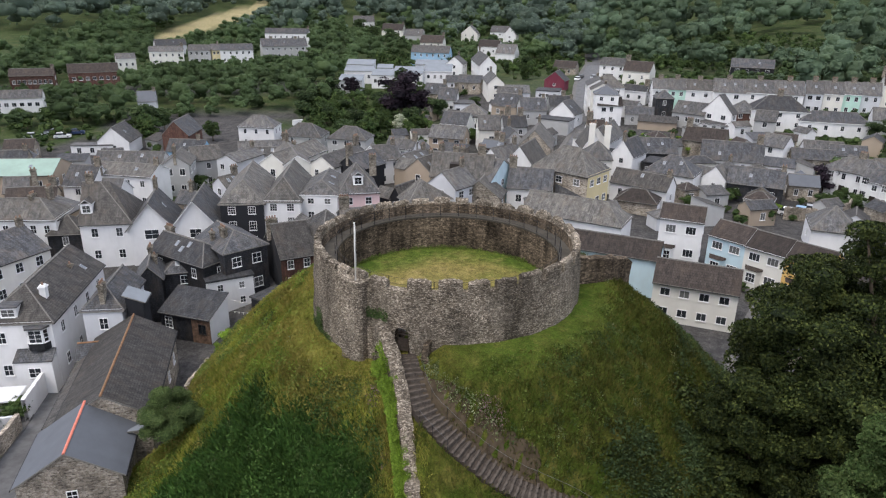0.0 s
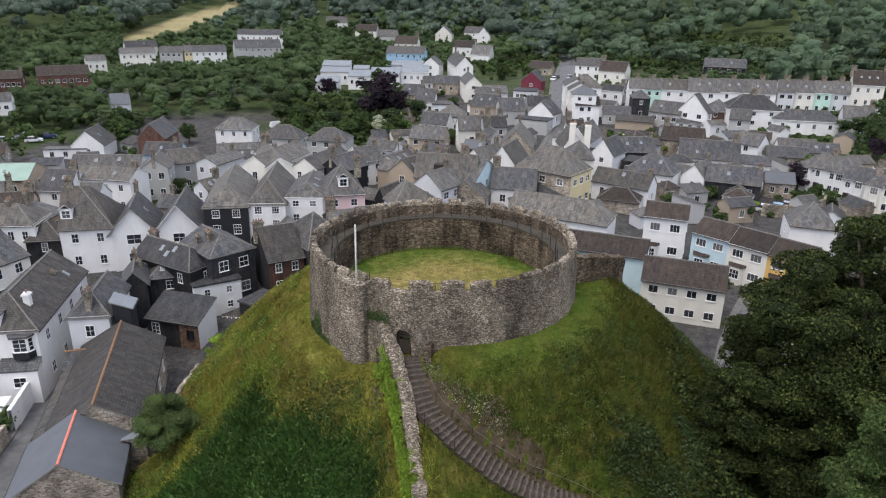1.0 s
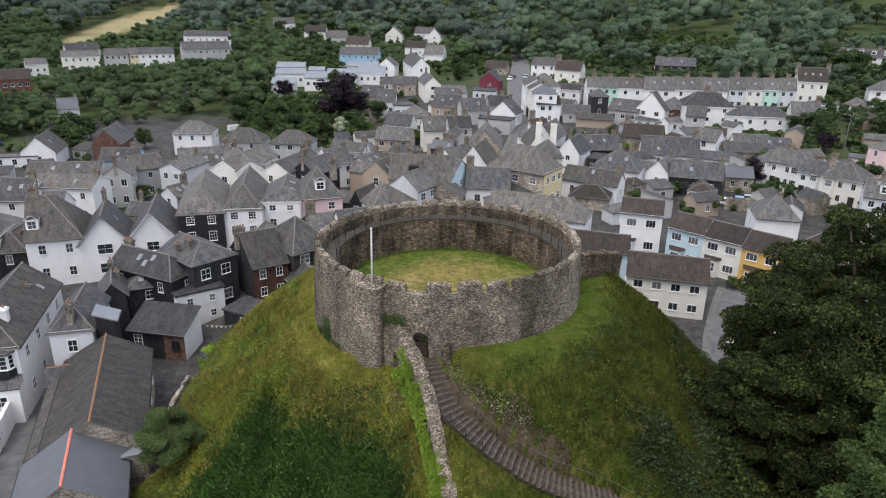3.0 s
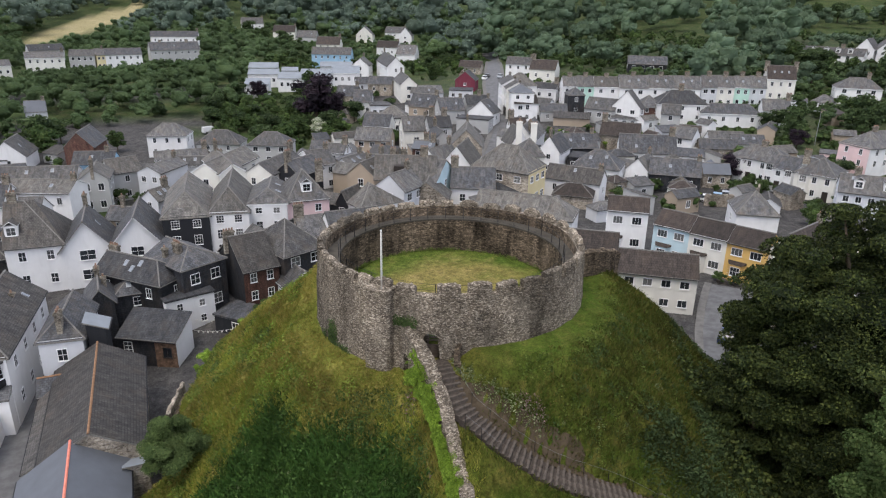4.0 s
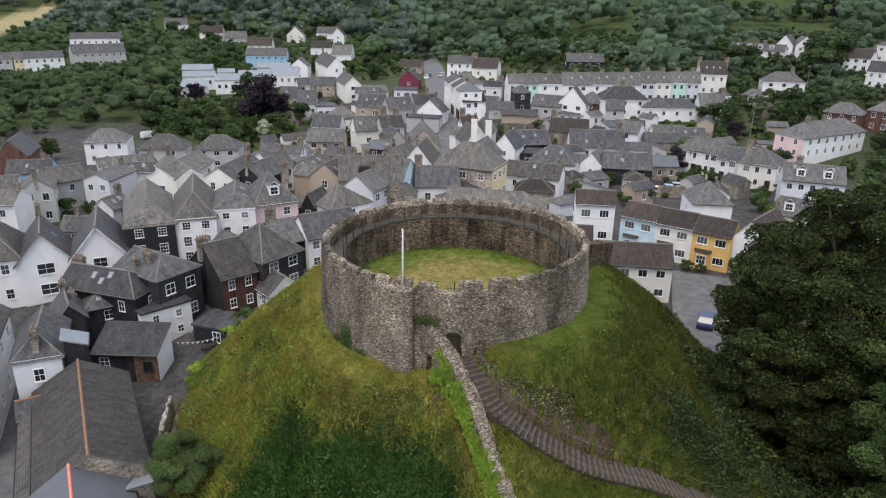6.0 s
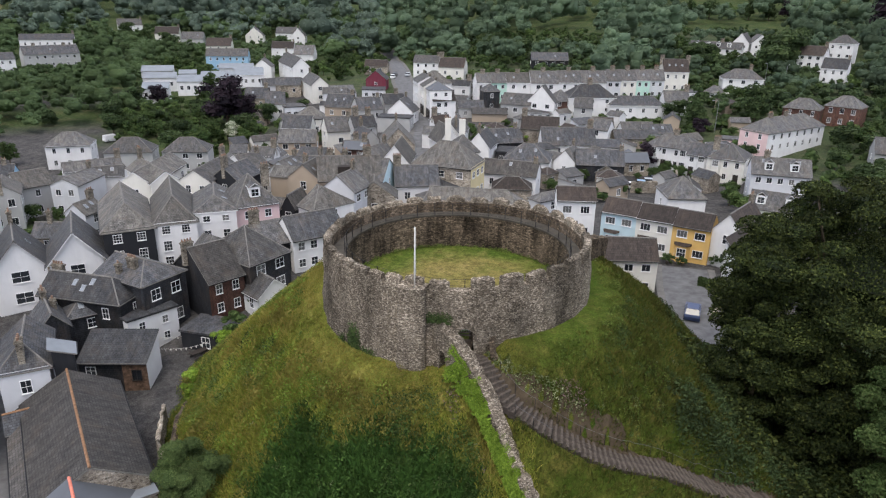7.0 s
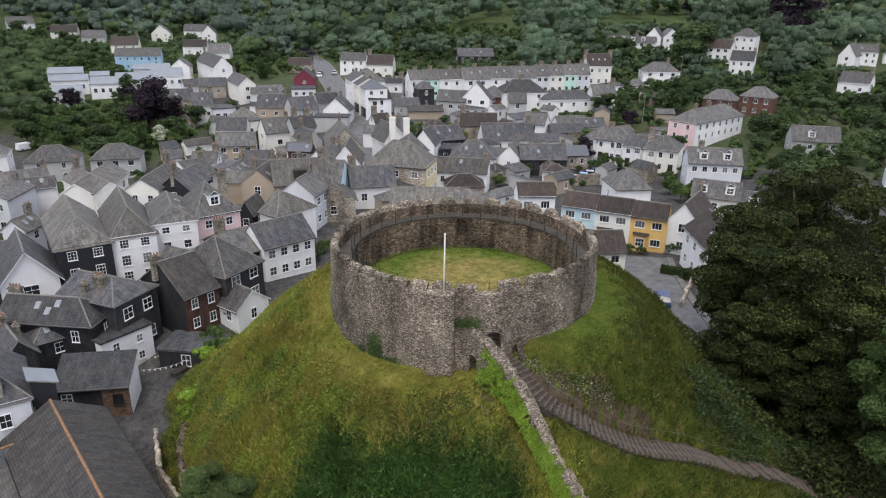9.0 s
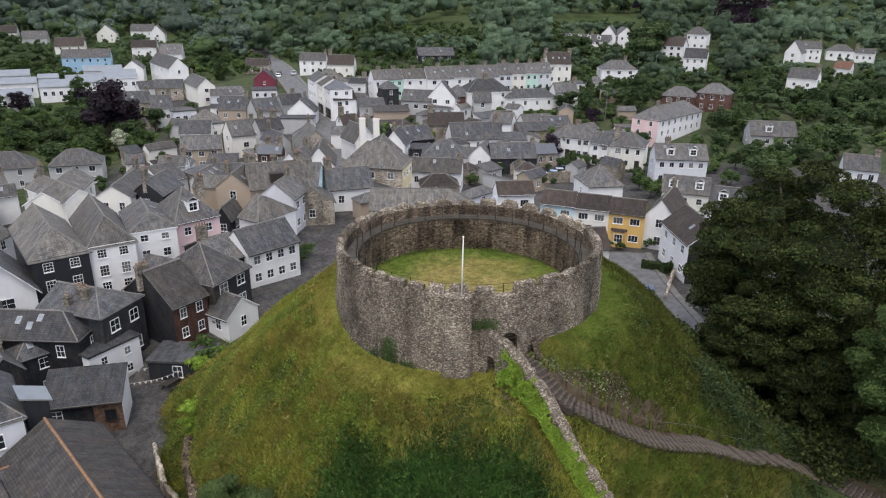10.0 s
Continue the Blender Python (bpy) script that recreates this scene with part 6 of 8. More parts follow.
house(16.0, 141.0, -33, 4.8, 3.7, 5.1, 1.4, "gable", "w", "s", -2.0, chim=((1.9, 0, 1.7, 3),), wing=(0.4, 3.6, 5.0, 4.0))
house(85.6, 144.6, -40, 9.0, 6.3, 3.7, 2.5, "gable", "S", "t", -0.9, chim=((-4.0, 0, 1.9, 4),), wing=(-2.7, 2.8, 3.1, 2.9))
house(67.9, 132.1, -41, 4.6, 6.0, 3.1, 0.0, "flat", "h", "d", -2.1, f="2x1")
house(55.6, 112.4, -47, 10.5, 4.6, 3.7, 2.0, "gable", "w", "D", -1.8, sky=((0.0, 0.7),), chim=((4.6, 0, 1.1, 2),))
house(105.5, 152.7, -37, 4.8, 5.0, 4.6, 2.0, "gable", "k", "s", 1.1, f="1x2")
house(80.7, 119.6, 47, 7.0, 5.7, 2.8, 2.0, "gable", "S", "s", -3.0)
house(80.7, 114.0, 49, 3.5, 4.1, 2.2, 1.4, "gable", "S", "n", -3.2, sky=((-0.2, 0.5),))
house(11.9, 107.4, 46, 5.0, 2.1, 2.9, 1.8, "gable", "d", "o", -0.3, l="1x1", wing=(-0.2, 3.2, 3.9, 2.3))
house(56.2, 210.7, -24, 7.6, 3.3, 3.4, 1.3, "gable", "l", "s", 1.2, wing=(-1.2, 3.0, 3.5, 2.6), sky=((0.5, 0.5),))
house(48.2, 232.4, -28, 8.1, 5.1, 3.8, 2.0, "gable", "S", "d", 1.2)
house(44.8, 241.2, -4, 7.0, 4.5, 2.9, 1.8, "gable", "l", "d", 1.2)
house(88.6, 190.6, -41, 6.9, 3.7, 3.8, 1.4, "gable", "w", "d", 3.8, chim=((3.0, 0, 1.9, 4),), wing=(1.8, 3.8, 5.5, 3.0))
house(95.6, 158.3, -41, 6.9, 2.6, 2.4, 0.9, "mono", "w", "s", 1.3, f="3x1")
house(-52.4, 127.4, -2, 11.8, 9.1, 7.1, 1.8, "gable", "t", "c", -3.8, r="3x2", sky=((0.3, 0.5),))
house(-42.1, 125.9, -14, 5.3, 6.9, 5.1, 2.7, "gable", "w", "d", -3.7, sky=((-0.3, 0.5), (0.35, 0.6)), chim=((2.2, 0, 1.5, 3),), wing=(0.5, 3.5, 4.9, 4.0))
house(-69.3, 168.2, 5, 6.2, 4.2, 3.0, 1.6, "gable", "S", "t", -4.2, wing=(-0.6, 3.1, 3.7, 2.3))
house(-64.6, 152.1, 6, 5.9, 4.0, 4.0, 1.6, "gable", "S", "d", -4.3, chim=((2.5, 0, 1.2, 2),), wing=(0.7, 3.6, 4.9, 3.1))
house(-50.8, 178.4, 85, 9.0, 7.3, 3.4, 3.3, "gable", "w", "s", -5.0, l="1x1", sky=((-0.2, 0.5),))
house(-56.1, 175.3, 0, 9.5, 3.0, 2.2, 0.0, "flat", "w", "s", -4.8)
house(-44.2, 149.0, 9, 4.0, 6.5, 4.1, 2.6, "gable", "w", "d", -4.7)
house(-43.5, 101.1, -5, 11.8, 5.5, 6.9, 2.1, "halfr", "w", "o", -3.6, f="6x2")
house(-46.4, 113.5, 7, 7.1, 3.0, 6.0, 1.2, "gable", "t", "t", -3.5, chim=((3.0, 0, 1.6, 3),))
house(-50.3, 118.1, 10, 3.6, 4.7, 6.0, 1.8, "gable", "t", "s", -3.6, chim=((2.5, 0, 1.3, 2),))
house(-41.1, 103.0, 77, 7.6, 8.0, 6.5, 1.1, "gable", "t", "s", -3.6, chim=((-2, 0, 2.2, 3), (2, 0, 2.2, 3)), sky=((-0.1, 0.5),))
house(-37.0, 100.0, 2, 4.6, 4.9, 4.9, 1.9, "hip", "h", "D", -3.7, f="1x2")
house(-43.0, 90.5, 55, 8.8, 9.0, 5.3, 2.4, "gable", "c", "d", -4.0, f="3x2", chim=((3.9, 0, 1.3, 2),))
house(-98.0, 257.4, 10, 13.4, 4.8, 4.9, 1.9, "gable", "r", "t", -0.3, f="8x1", chim=((6.2, 0, 1.5, 3),))
house(-81.3, 266.4, 18, 16.1, 6.3, 4.9, 2.5, "gable", "r", "t", -0.1, f="7x1")
house(-89.4, 219.1, 11, 14.8, 4.7, 4.4, 1.8, "gable", "w", "s", -1.7, f="7x1")
house(-53.7, 222.0, 9, 5.2, 6.4, 3.8, 2.5, "gable", "l", "n", -2.6, chim=((2.1, 0, 1.3, 2),))
house(-80.7, 307.0, 20, 7.4, 4.9, 5.0, 1.9, "gable", "c", "s", 0.4, f="3x1")
house(-78.0, 382.0, 23, 15.1, 6.5, 5.0, 2.5, "gable", "l", "d", 0.2, f="4x1", sky=((0.2, 0.5),))
house(-24.9, 142.1, 23, 5.7, 5.5, 5.7, 2.1, "gable", "k", "o", -4.1, wing=(-0.3, 3.2, 3.9, 4.5))
house(-21.5, 108.6, -26, 3.9, 3.5, 4.9, 1.4, "gable", "t", "d", -2.6, chim=((0, 0, 1.8, 1),))
house(-17.2, 117.7, 45, 3.8, 3.6, 4.6, 1.4, "gable", "l", "o", -2.2, sky=((-0.3, 0.5), (0.35, 0.6)), chim=((1.4, 0, 1.5, 3),))
house(-34.1, 113.2, -10, 3.3, 5.1, 6.0, 2.0, "gable", "w", "s", -3.2, f="2x2")
house(-7.5, 138.7, -18, 2.3, 3.8, 5.1, 1.5, "gable", "c", "o", -2.9, chim=((0.6, 0, 1.4, 2),), sky=((0.2, 0.5),))
house(-20.9, 71.0, 90, 2.4, 1.7, 7.6, 0.7, "mono", "d", "b", -5.0, name="lean_to", label="slate-hung stair tower with grey lead roof", category="outbuilding")
house(78.6, 188.3, -17, 9.0, 7.5, 6.7, 2.9, "hip", "w", "o", 2.7, f="3x2")
house(73.1, 173.1, -12, 6.4, 4.7, 5.3, 1.8, "gable", "w", "t", 1.2, f="2x2")
house(62.1, 153.4, -12, 4.0, 4.9, 4.8, 1.9, "gable", "w", "t", -0.8, chim=((-1.5, 0, 1.9, 4),))
GABLED = house(55.3, 138.9, 80, 8.0, 4.4, 4.9, 3.3, "gable", "w", "o", -1.6, l="1x1")
chimney(GABLED, -4.4, 0.6, 4.6, 5.6, 1.25, 0.6, 3, WALLS["c"], 78)
chimney(GABLED, -4.2, -2.7, 3.4, 6.4, 1.3, 0.6, 3, WALLS["c"], 78)
house(62.6, 175.5, 47, 6.0, 6.9, 3.7, 3.0, "gable", "w", "d", 0.4, l="1x1", chim=((2.5, 0, 1.4, 2),), sky=((-0.4, 0.5),))
house(42.3, 135.4, 68, 10.5, 6.6, 6.2, 3.4, "gable", "S", "o", -1.5, l="2x2", chim=((4.6, 0, 1.4, 3),))
house(36.6, 122.6, 56, 9.0, 5.2, 5.2, 3.2, "gable", "w", "o", -1.0, wing=(2.1, 3.8, 5.4, 4.0))
house(32.1, 122.7, 35, 7.0, 4.7, 5.2, 2.4, "gable", "w", "s", -0.7, chim=((3.0, 0, 1.4, 2),))
house(43.3, 157.4, -5, 5.5, 5.1, 6.0, 2.0, "gable", "k", "d", -1.6, chim=((-1.5, 0, 2.2, 4), (1.5, 0, 1.8, 4)), f="2x2")
house(57.9, 170.3, -37, 8.6, 5.0, 3.4, 0.0, "flat", "k", "d", -0.2)
house(55.4, 183.5, -5, 7.0, 6.9, 3.8, 2.7, "gable", "k", "d", 0.1, chim=((3.0, 0, 1.2, 2),), sky=((0.4, 0.5),))
house(63.4, 184.3, -7, 6.2, 5.6, 3.8, 2.2, "gable", "k", "d", 1.0, chim=((1.0, 0, 1.6, 3),))
house(51.3, 192.4, -38, 7.5, 7.5, 3.6, 2.9, "gable", "t", "d", -0.0, sky=((-0.3, 0.5), (0.35, 0.6)), chim=((3.3, 0, 1.5, 3),))
house(90.9, 259.4, -35, 8.7, 5.3, 3.0, 2.1, "gable", "S", "t", 4.0)
house(68.3, 209.2, -24, 7.2, 7.0, 2.8, 0.0, "flat", "l", "d", 2.4, f="3x1")
house(58.9, 212.0, -10, 7.7, 5.3, 2.9, 1.5, "mono", "l", "s", 1.5)
house(40.2, 147.6, 87, 7.0, 3.8, 5.0, 2.0, "gable", "k", "d", -1.6, l="1x1", chim=((3.0, 0, 1.8, 4),))
house(35.2, 140.7, -14, 5.2, 3.3, 4.6, 1.3, "gable", "S", "s", -1.6, chim=((0, 0, 1.6, 3),), sky=((0.1, 0.5),))
house(29.6, 117.8, -40, 3.5, 3.0, 4.6, 1.2, "gable", "w", "s", -0.5, f="2x1")
house(99.4, 233.0, -39, 9.2, 5.4, 4.9, 2.1, "gable", "w", "s", 5.6, f="3x2", chim=((4.1, 0, 1.4, 2),))
house(101.9, 218.5, -41, 8.8, 6.8, 4.3, 2.7, "gable", "c", "t", 5.9, f="2x1", chim=((-3.9, 0, 2.0, 4),))
house(74.6, 221.0, 58, 6.4, 6.6, 3.0, 2.7, "gable", "R", "d", 4.0, l="1x1", win=(0.9, 0.9))
house(131.4, 110.6, 4, 22.5, 7.2, 4.6, 2.6, "hip", "w", "s", 0.5, side="p", l="2x2", chim=((0, 0, 1.2, 4), (-6, 0, 1.2, 4)), f="7x2", base=2.6)
house(-20.7, 418.3, -6, 24.4, 6.2, 9.0, 2.4, "gable", "w", "d", 0.2, win=(0.9, 1.2), f="7x2", chim=((11.7, 0, 1.7, 3),))
house(74.9, 186.2, -107, 9.3, 6.0, 7.8, 1.7, "gable", "w", "s", 2.2, win=(0.9, 1.3), chim=((-3, 0, 1.0, 3),), f="4x3", r="2x3")
CORNER_HALL = house(73.9, 180.6, -107, 8.7, 6.0, 7.8, 1.7, "gable", "c", "o", 1.8, win=(0.9, 1.3), chim=((-3, 0, 1.0, 3),), f="4x3", r="2x3")
CORNER_SHOP = house(73.0, 175.3, -107, 8.8, 6.0, 7.8, 1.7, "hip", "w", "n", 1.4, win=(0.9, 1.3), chim=((-3, 0, 1.0, 3),), f="3x3", r="2x3")
house(81.5, 172.0, -22, 7.2, 5.4, 3.0, 1.6, "gable", "k", "d", 1.2)
house(83.6, 165.2, -30, 9.5, 3.4, 2.4, 0.9, "mono", "t", "D", 0.9)
house(20.6, 123.6, -30, 6.5, 4.6, 4.6, 1.9, "gable", "k", "d", -0.7, chim=((2.8, 0, 1.4, 3),))
for front, wide in ((CORNER_SHOP, 8.6), (CORNER_HALL, 8.5)):
    k = Mesh(); k.box(-wide / 2, wide / 2, -3.09, -3.004, 0.0, 2.5)
    SHOP = part("shopfront", k, DARKWOOD, front, "dark timber shopfront with large panes")
    for i in range(4):
        window(SHOP, pose(-wide * 0.36 + i * wide * 0.24, -3.094, 1.35), 1.5, 1.7, (2, 1), DARKWOOD)

k = Mesh(); k.box(-1.9, 0.1, -3.3, -1.9, 5.6, 7.5)
part("roof_tank", k, DARKWOOD, TANK_HOUSE, "black water tank")

# ---- trees ----
big = tree(11, 22.2, 13.0, -0.5, 280000, 0.11, LEAF_DARK, "huge dark green broadleaved tree beside the mound", count=250, trunk=0.7, bumpy=0.15, cone=0.2)
placed(big, 39.6, 35.8, copy=False, z=-1.2)
second = tree(12, 17.0, 5.6, 0.0, 60000, 0.1, LEAF_LIGHT, "mid green sycamore tree in front of the dark tree", count=90, trunk=0.4, bumpy=0.2)
placed(second, 28.8, 22.6, copy=False, z=-1.5)
# three added trees fill in the tall tree's dark lower foliage
for k, (x, y, h, rad) in enumerate(((29.2, 37.2, 10.0, 4.4), (31.5, 32.4, 9.0, 4.2), (33.5, 28.6, 10.5, 4.6))):
    placed(tree(41 + k, h, rad, -0.5, 30000, 0.1, LEAF_DARK, "dark tree added as low foliage under the crown of the tall tree", count=70, trunk=0.2, bumpy=0.22, cone=0.3), x, y, copy=False)
BROAD_A = tree(21, 11, 5.0, 1.6, 1000, 0.4, LEAF_MID, "leafy green broadleaved garden tree", count=16, trunk=0.25)
BROAD_B = tree(22, 12, 5.2, 1.6, 1000, 0.4, LEAF_DEEP, "dark green broadleaved tree", count=18, trunk=0.28)
BROAD_L = tree(23, 10, 4.8, 1.5, 1000, 0.4, LEAF_LIGHT, "light green broadleaved tree", count=15, trunk=0.24)
CONIFER = tree(24, 14, 3.6, 0.6, 2600, 0.3, LEAF_DEEP, "tall dark green conifer", cone=0.85, count=26, trunk=0.25, bumpy=0.5, name="conifer")
YEW = tree(25, 10, 6.0, 0.5, 2200, 0.32, LEAF_DEEP, "broad dark evergreen tree", cone=0.5, count=22, trunk=0.3)
PURPLE = tree(26, 12, 6.2, 1.0, 2400, 0.32, LEAF_PURPLE, "copper beech with dark purple leaves", count=20, trunk=0.3)
SHRUB = tree(27, 2.4, 1.6, 0.1, 620, 0.13, LEAF_MID, "rounded green garden shrub", count=9, trunk=0.06, name="shrub", bumpy=0.42)
LIME = tree(28, 2.2, 1.6, 0.1, 900, 0.1, LEAF_LIME, "bright lime green shrub", count=9, trunk=0.06, name="shrub", bumpy=0.42)
BUSH = tree(31, 4.4, 3.0, 0.0, 22000, 0.07, LEAF_SOFT, "round soft green bush at the foot of the mound", count=40, trunk=0.1, name="bush", bumpy=0.3)
placed(BUSH, -13.4, 49.6, copy=False)
BLOSSOM = tree(29, 6.0, 3.2, 0.6, 2200, 0.18, LEAF_BLOSSOM, "small tree covered with white blossom", count=12, trunk=0.15)


def hedge_proto():
    root = thing("hedge", "clipped green garden hedge", "hedge")
    rng = np.random.default_rng(4)
    n = 900
    p = np.stack([rng.uniform(-2.4, 2.4, n), rng.uniform(-0.45, 0.45, n), rng.uniform(0.05, 1.4, n)], 1)
    side = rng.integers(0, 3, n)
    p[side == 0, 1] = -0.47
    p[side == 1, 1] = 0.47
    p[side == 2, 2] = 1.42
    d = np.zeros((n, 3)); d[side == 0, 1] = -1; d[side == 1, 1] = 1; d[side == 2, 2] = 1
    b = Mesh(); b.box(-2.35, 2.35, -0.4, 0.4, -0.3, 1.33)
    leaf = part("foliage", cloud_mesh("foliage", leaf_quads(rng, p, d, 0.14), LEAF_MID), None, root)
    part("inner_foliage", b, LEAF_DEEP, leaf)
    return root


HEDGE = hedge_proto()
PROTOS = [BROAD_A, BROAD_B, BROAD_L, CONIFER, YEW, PURPLE, SHRUB, LIME, BLOSSOM, HEDGE]

# town and garden trees
placed(CONIFER, 128.9, 135.1, 301, 1.0)
placed(YEW, 146.1, 130.2, 281, 1.15)
placed(PURPLE, 125.4, 129.8, 68, 0.42)
placed(SHRUB, 135.7, 131.8, 139, 1.3)
placed(PURPLE, 97.2, 118.6, 351, 0.5)
placed(SHRUB, 97.2, 112.8, 20, 1.3)
placed(SHRUB, 97.0, 109.0, 68, 1.2)
placed(SHRUB, 97.6, 105.2, 105, 1.1)
placed(SHRUB, 91.0, 110.3, 117, 1.3)
placed(SHRUB, 75.6, 115.4, 103, 1.2)
placed(LIME, 98.9, 135.6, 291, 0.9)
placed(LIME, 106.0, 131.0, 220, 1.0)
placed(SHRUB, 118.1, 152.0, 331, 1.2)
placed(BROAD_B, 132.9, 144.3, 236, 0.5)
placed(BROAD_B, 128.7, 144.3, 175, 0.45)
placed(BROAD_L, 120.8, 376.8, 215, 1.3)
placed(BROAD_L, 105.4, 350.6, 283, 1.0)
placed(BROAD_A, 73.2, 251.6, 122, 0.6)
placed(BROAD_A, 135.5, 526.3, 98, 1.0)
placed(BROAD_A, 26.1, 249.9, 345, 0.7)
placed(BROAD_B, 31.8, 199.4, 209, 0.6)
placed(BROAD_A, 35.8, 204.2, 8, 0.45)
placed(SHRUB, 32.5, 166.8, 282, 1.5)
placed(BROAD_L, 35.5, 167.4, 258, 0.42)
placed(SHRUB, 38.8, 170.7, 5, 1.6)
placed(SHRUB, 29.7, 164.5, 153, 1.3)
placed(LIME, 82.6, 144.2, 174, 1.3)
placed(HEDGE, 64.5, 117.4, 288, 1.0)
placed(HEDGE, 67.0, 116.7, 33, 1.0)
placed(SHRUB, 82.6, 135.5, 286, 1.0)
placed(SHRUB, 74.7, 116.0, 82, 1.1)
placed(BROAD_A, -46.2, 188.2, 100, 0.75)
placed(BROAD_B, -49.7, 196.4, 275, 0.8)
placed(BROAD_B, -44.8, 200.2, 52, 0.6)
placed(BROAD_A, -30.7, 190.6, 168, 0.55)
placed(SHRUB, -25.0, 135.3, 16, 1.4)
placed(SHRUB, -16.8, 157.1, 309, 1.2)
placed(SHRUB, -18.9, 145.8, 75, 1.0)
placed(LIME, -18.1, 154.6, 280, 0.6)
placed(PURPLE, 8.6, 240.6, 351, 0.55)
placed(PURPLE, 21.6, 204.5, 213, 1.25)
placed(PURPLE, 26.7, 203.1, 210, 0.75)
placed(BLOSSOM, 19.5, 187.3, 34, 1.0)
placed(SHRUB, 13.4, 234.5, 315, 1.6)
placed(BROAD_L, 10.4, 224.3, 110, 0.5)
placed(SHRUB, 15.8, 225.7, 85, 1.8)
placed(BROAD_A, 15.4, 211.5, 315, 0.5)
placed(BROAD_B, 4.6, 216.4, 245, 0.45)
placed(BROAD_L, 1.0, 211.3, 335, 0.5)
placed(BROAD_L, -2.4, 218.9, 20, 0.55)
placed(SHRUB, -2.0, 203.2, 305, 1.8)
placed(SHRUB, 6.7, 205.8, 70, 1.5)
placed(BROAD_A, 10.7, 200.6, 155, 0.45)
placed(BROAD_B, 14.6, 195.2, 240, 0.4)
placed(SHRUB, 24.9, 188.4, 135, 1.8)
placed(BROAD_L, 26.7, 192.9, 232, 0.4)
placed(BROAD_A, -3.7, 211.2, 338, 0.5)
placed(BROAD_A, 21.1, 237.3, 278, 0.5)
placed(BROAD_B, 23.6, 230.1, 15, 0.5)
placed(BROAD_L, 31.1, 213.7, 240, 0.4)
placed(BROAD_A, 32.9, 362.4, 45, 0.5)
placed(SHRUB, 32.6, 331.1, 350, 2.0)
placed(BROAD_B, 40.3, 432.2, 0, 0.9)
placed(BROAD_B, 28.0, 379.5, 145, 0.6)
placed(BROAD_A, 23.1, 435.1, 125, 0.8)
placed(BROAD_B, 12.8, 399.1, 30, 0.7)
placed(BROAD_A, 12.3, 491.5, 95, 0.9)
placed(BROAD_L, 86.1, 475.2, 305, 0.7)
placed(BROAD_A, 90.2, 523.7, 305, 0.9)
placed(BROAD_L, 85.8, 555.7, 12, 0.9)
placed(BROAD_L, 87.3, 424.3, 325, 0.5)
placed(BROAD_A, 33.2, 489.4, 155, 0.9)
placed(BROAD_B, 42.7, 479.2, 218, 0.8)
placed(BROAD_B, 25.3, 522.2, 15, 1.0)
placed(BROAD_B, 69.4, 533.1, 70, 0.9)
placed(BROAD_A, 104.5, 472.3, 322, 0.7)
placed(CONIFER, -1.0, 337.5, 210, 0.6)
placed(BROAD_B, -6.4, 312.4, 300, 0.7)
placed(BROAD_B, 119.6, 259.9, 38, 0.5)
placed(BROAD_L, 117.3, 245.8, 102, 0.4)
placed(SHRUB, 123.9, 249.0, 78, 2)
placed(SHRUB, 123.7, 235.3, 152, 2.0)
placed(SHRUB, 126.8, 224.4, 225, 2.0)
placed(BROAD_A, 133.4, 223.6, 222, 0.4)
placed(SHRUB, 135.7, 297.6, 300, 2.2)
placed(BROAD_B, 139.6, 317.8, 225, 0.5)
placed(BROAD_L, 141.2, 252.3, 50, 0.5)
placed(BROAD_B, 149.1, 274.9, 280, 0.7)
placed(BROAD_B, 146.0, 241.3, 275, 0.8)
placed(BROAD_B, 182.8, 183.4, 215, 0.7)
placed(BROAD_A, 191.3, 185.6, 332, 0.7)
placed(BROAD_B, 195.3, 192.1, 190, 0.8)
placed(BROAD_A, 204.2, 188.1, 218, 0.6)
placed(SHRUB, 213.2, 189.1, 160, 2.2)
placed(BROAD_B, 211.5, 175.7, 70, 1.2)
placed(BROAD_B, 217.9, 175.6, 220, 1.3)
placed(BROAD_B, 229.7, 182.0, 250, 1.3)
placed(BROAD_B, 188.3, 192.9, 215, 0.8)
placed(BROAD_A, 191.3, 201.6, 30, 0.9)
placed(BROAD_B, 198.1, 199.1, 223, 0.7)
placed(SHRUB, 200.1, 189.2, 220, 2.0)
placed(SHRUB, 166.5, 155.0, 280, 2.0)
placed(SHRUB, 152.1, 148.7, 230, 1.6)
placed(SHRUB, 185.3, 148.6, 160, 1.5)
placed(SHRUB, 170.7, 145.0, 100, 1.8)
placed(SHRUB, 131.4, 124.4, 320, 1.2)
placed(SHRUB, 76.4, 90.2, 242, 0.8)
placed(HEDGE, 53.6, 58.8, 350, 0.9)
placed(HEDGE, 52.2, 60.6, 298, 0.8)
placed(SHRUB, 47.3, 76.0, 35, 1.1)
placed(SHRUB, 50.9, 75.2, 75, 0.6)
placed(SHRUB, 51.6, 73.2, 15, 0.55)
placed(SHRUB, 53.6, 69.9, 55, 0.7)
placed(SHRUB, 54.9, 68.4, 235, 0.6)
placed(SHRUB, 57.6, 69.1, 135, 0.5)
placed(SHRUB, 59.1, 66.1, 230, 0.75)
placed(SHRUB, 82.8, 98.1, 340, 1.2)
placed(BROAD_L, 84.9, 83.5, 320, 0.45)
placed(BROAD_A, 87.9, 88.1, 168, 0.4)
placed(SHRUB, 88.2, 83.2, 285, 1.4)
placed(SHRUB, 93.7, 92.9, 167, 1.4)
placed(BROAD_L, 89.5, 78.6, 205, 0.42)
placed(SHRUB, 83.2, 76.4, 175, 1.2)
placed(SHRUB, 82.4, 66.8, 300, 1.3)
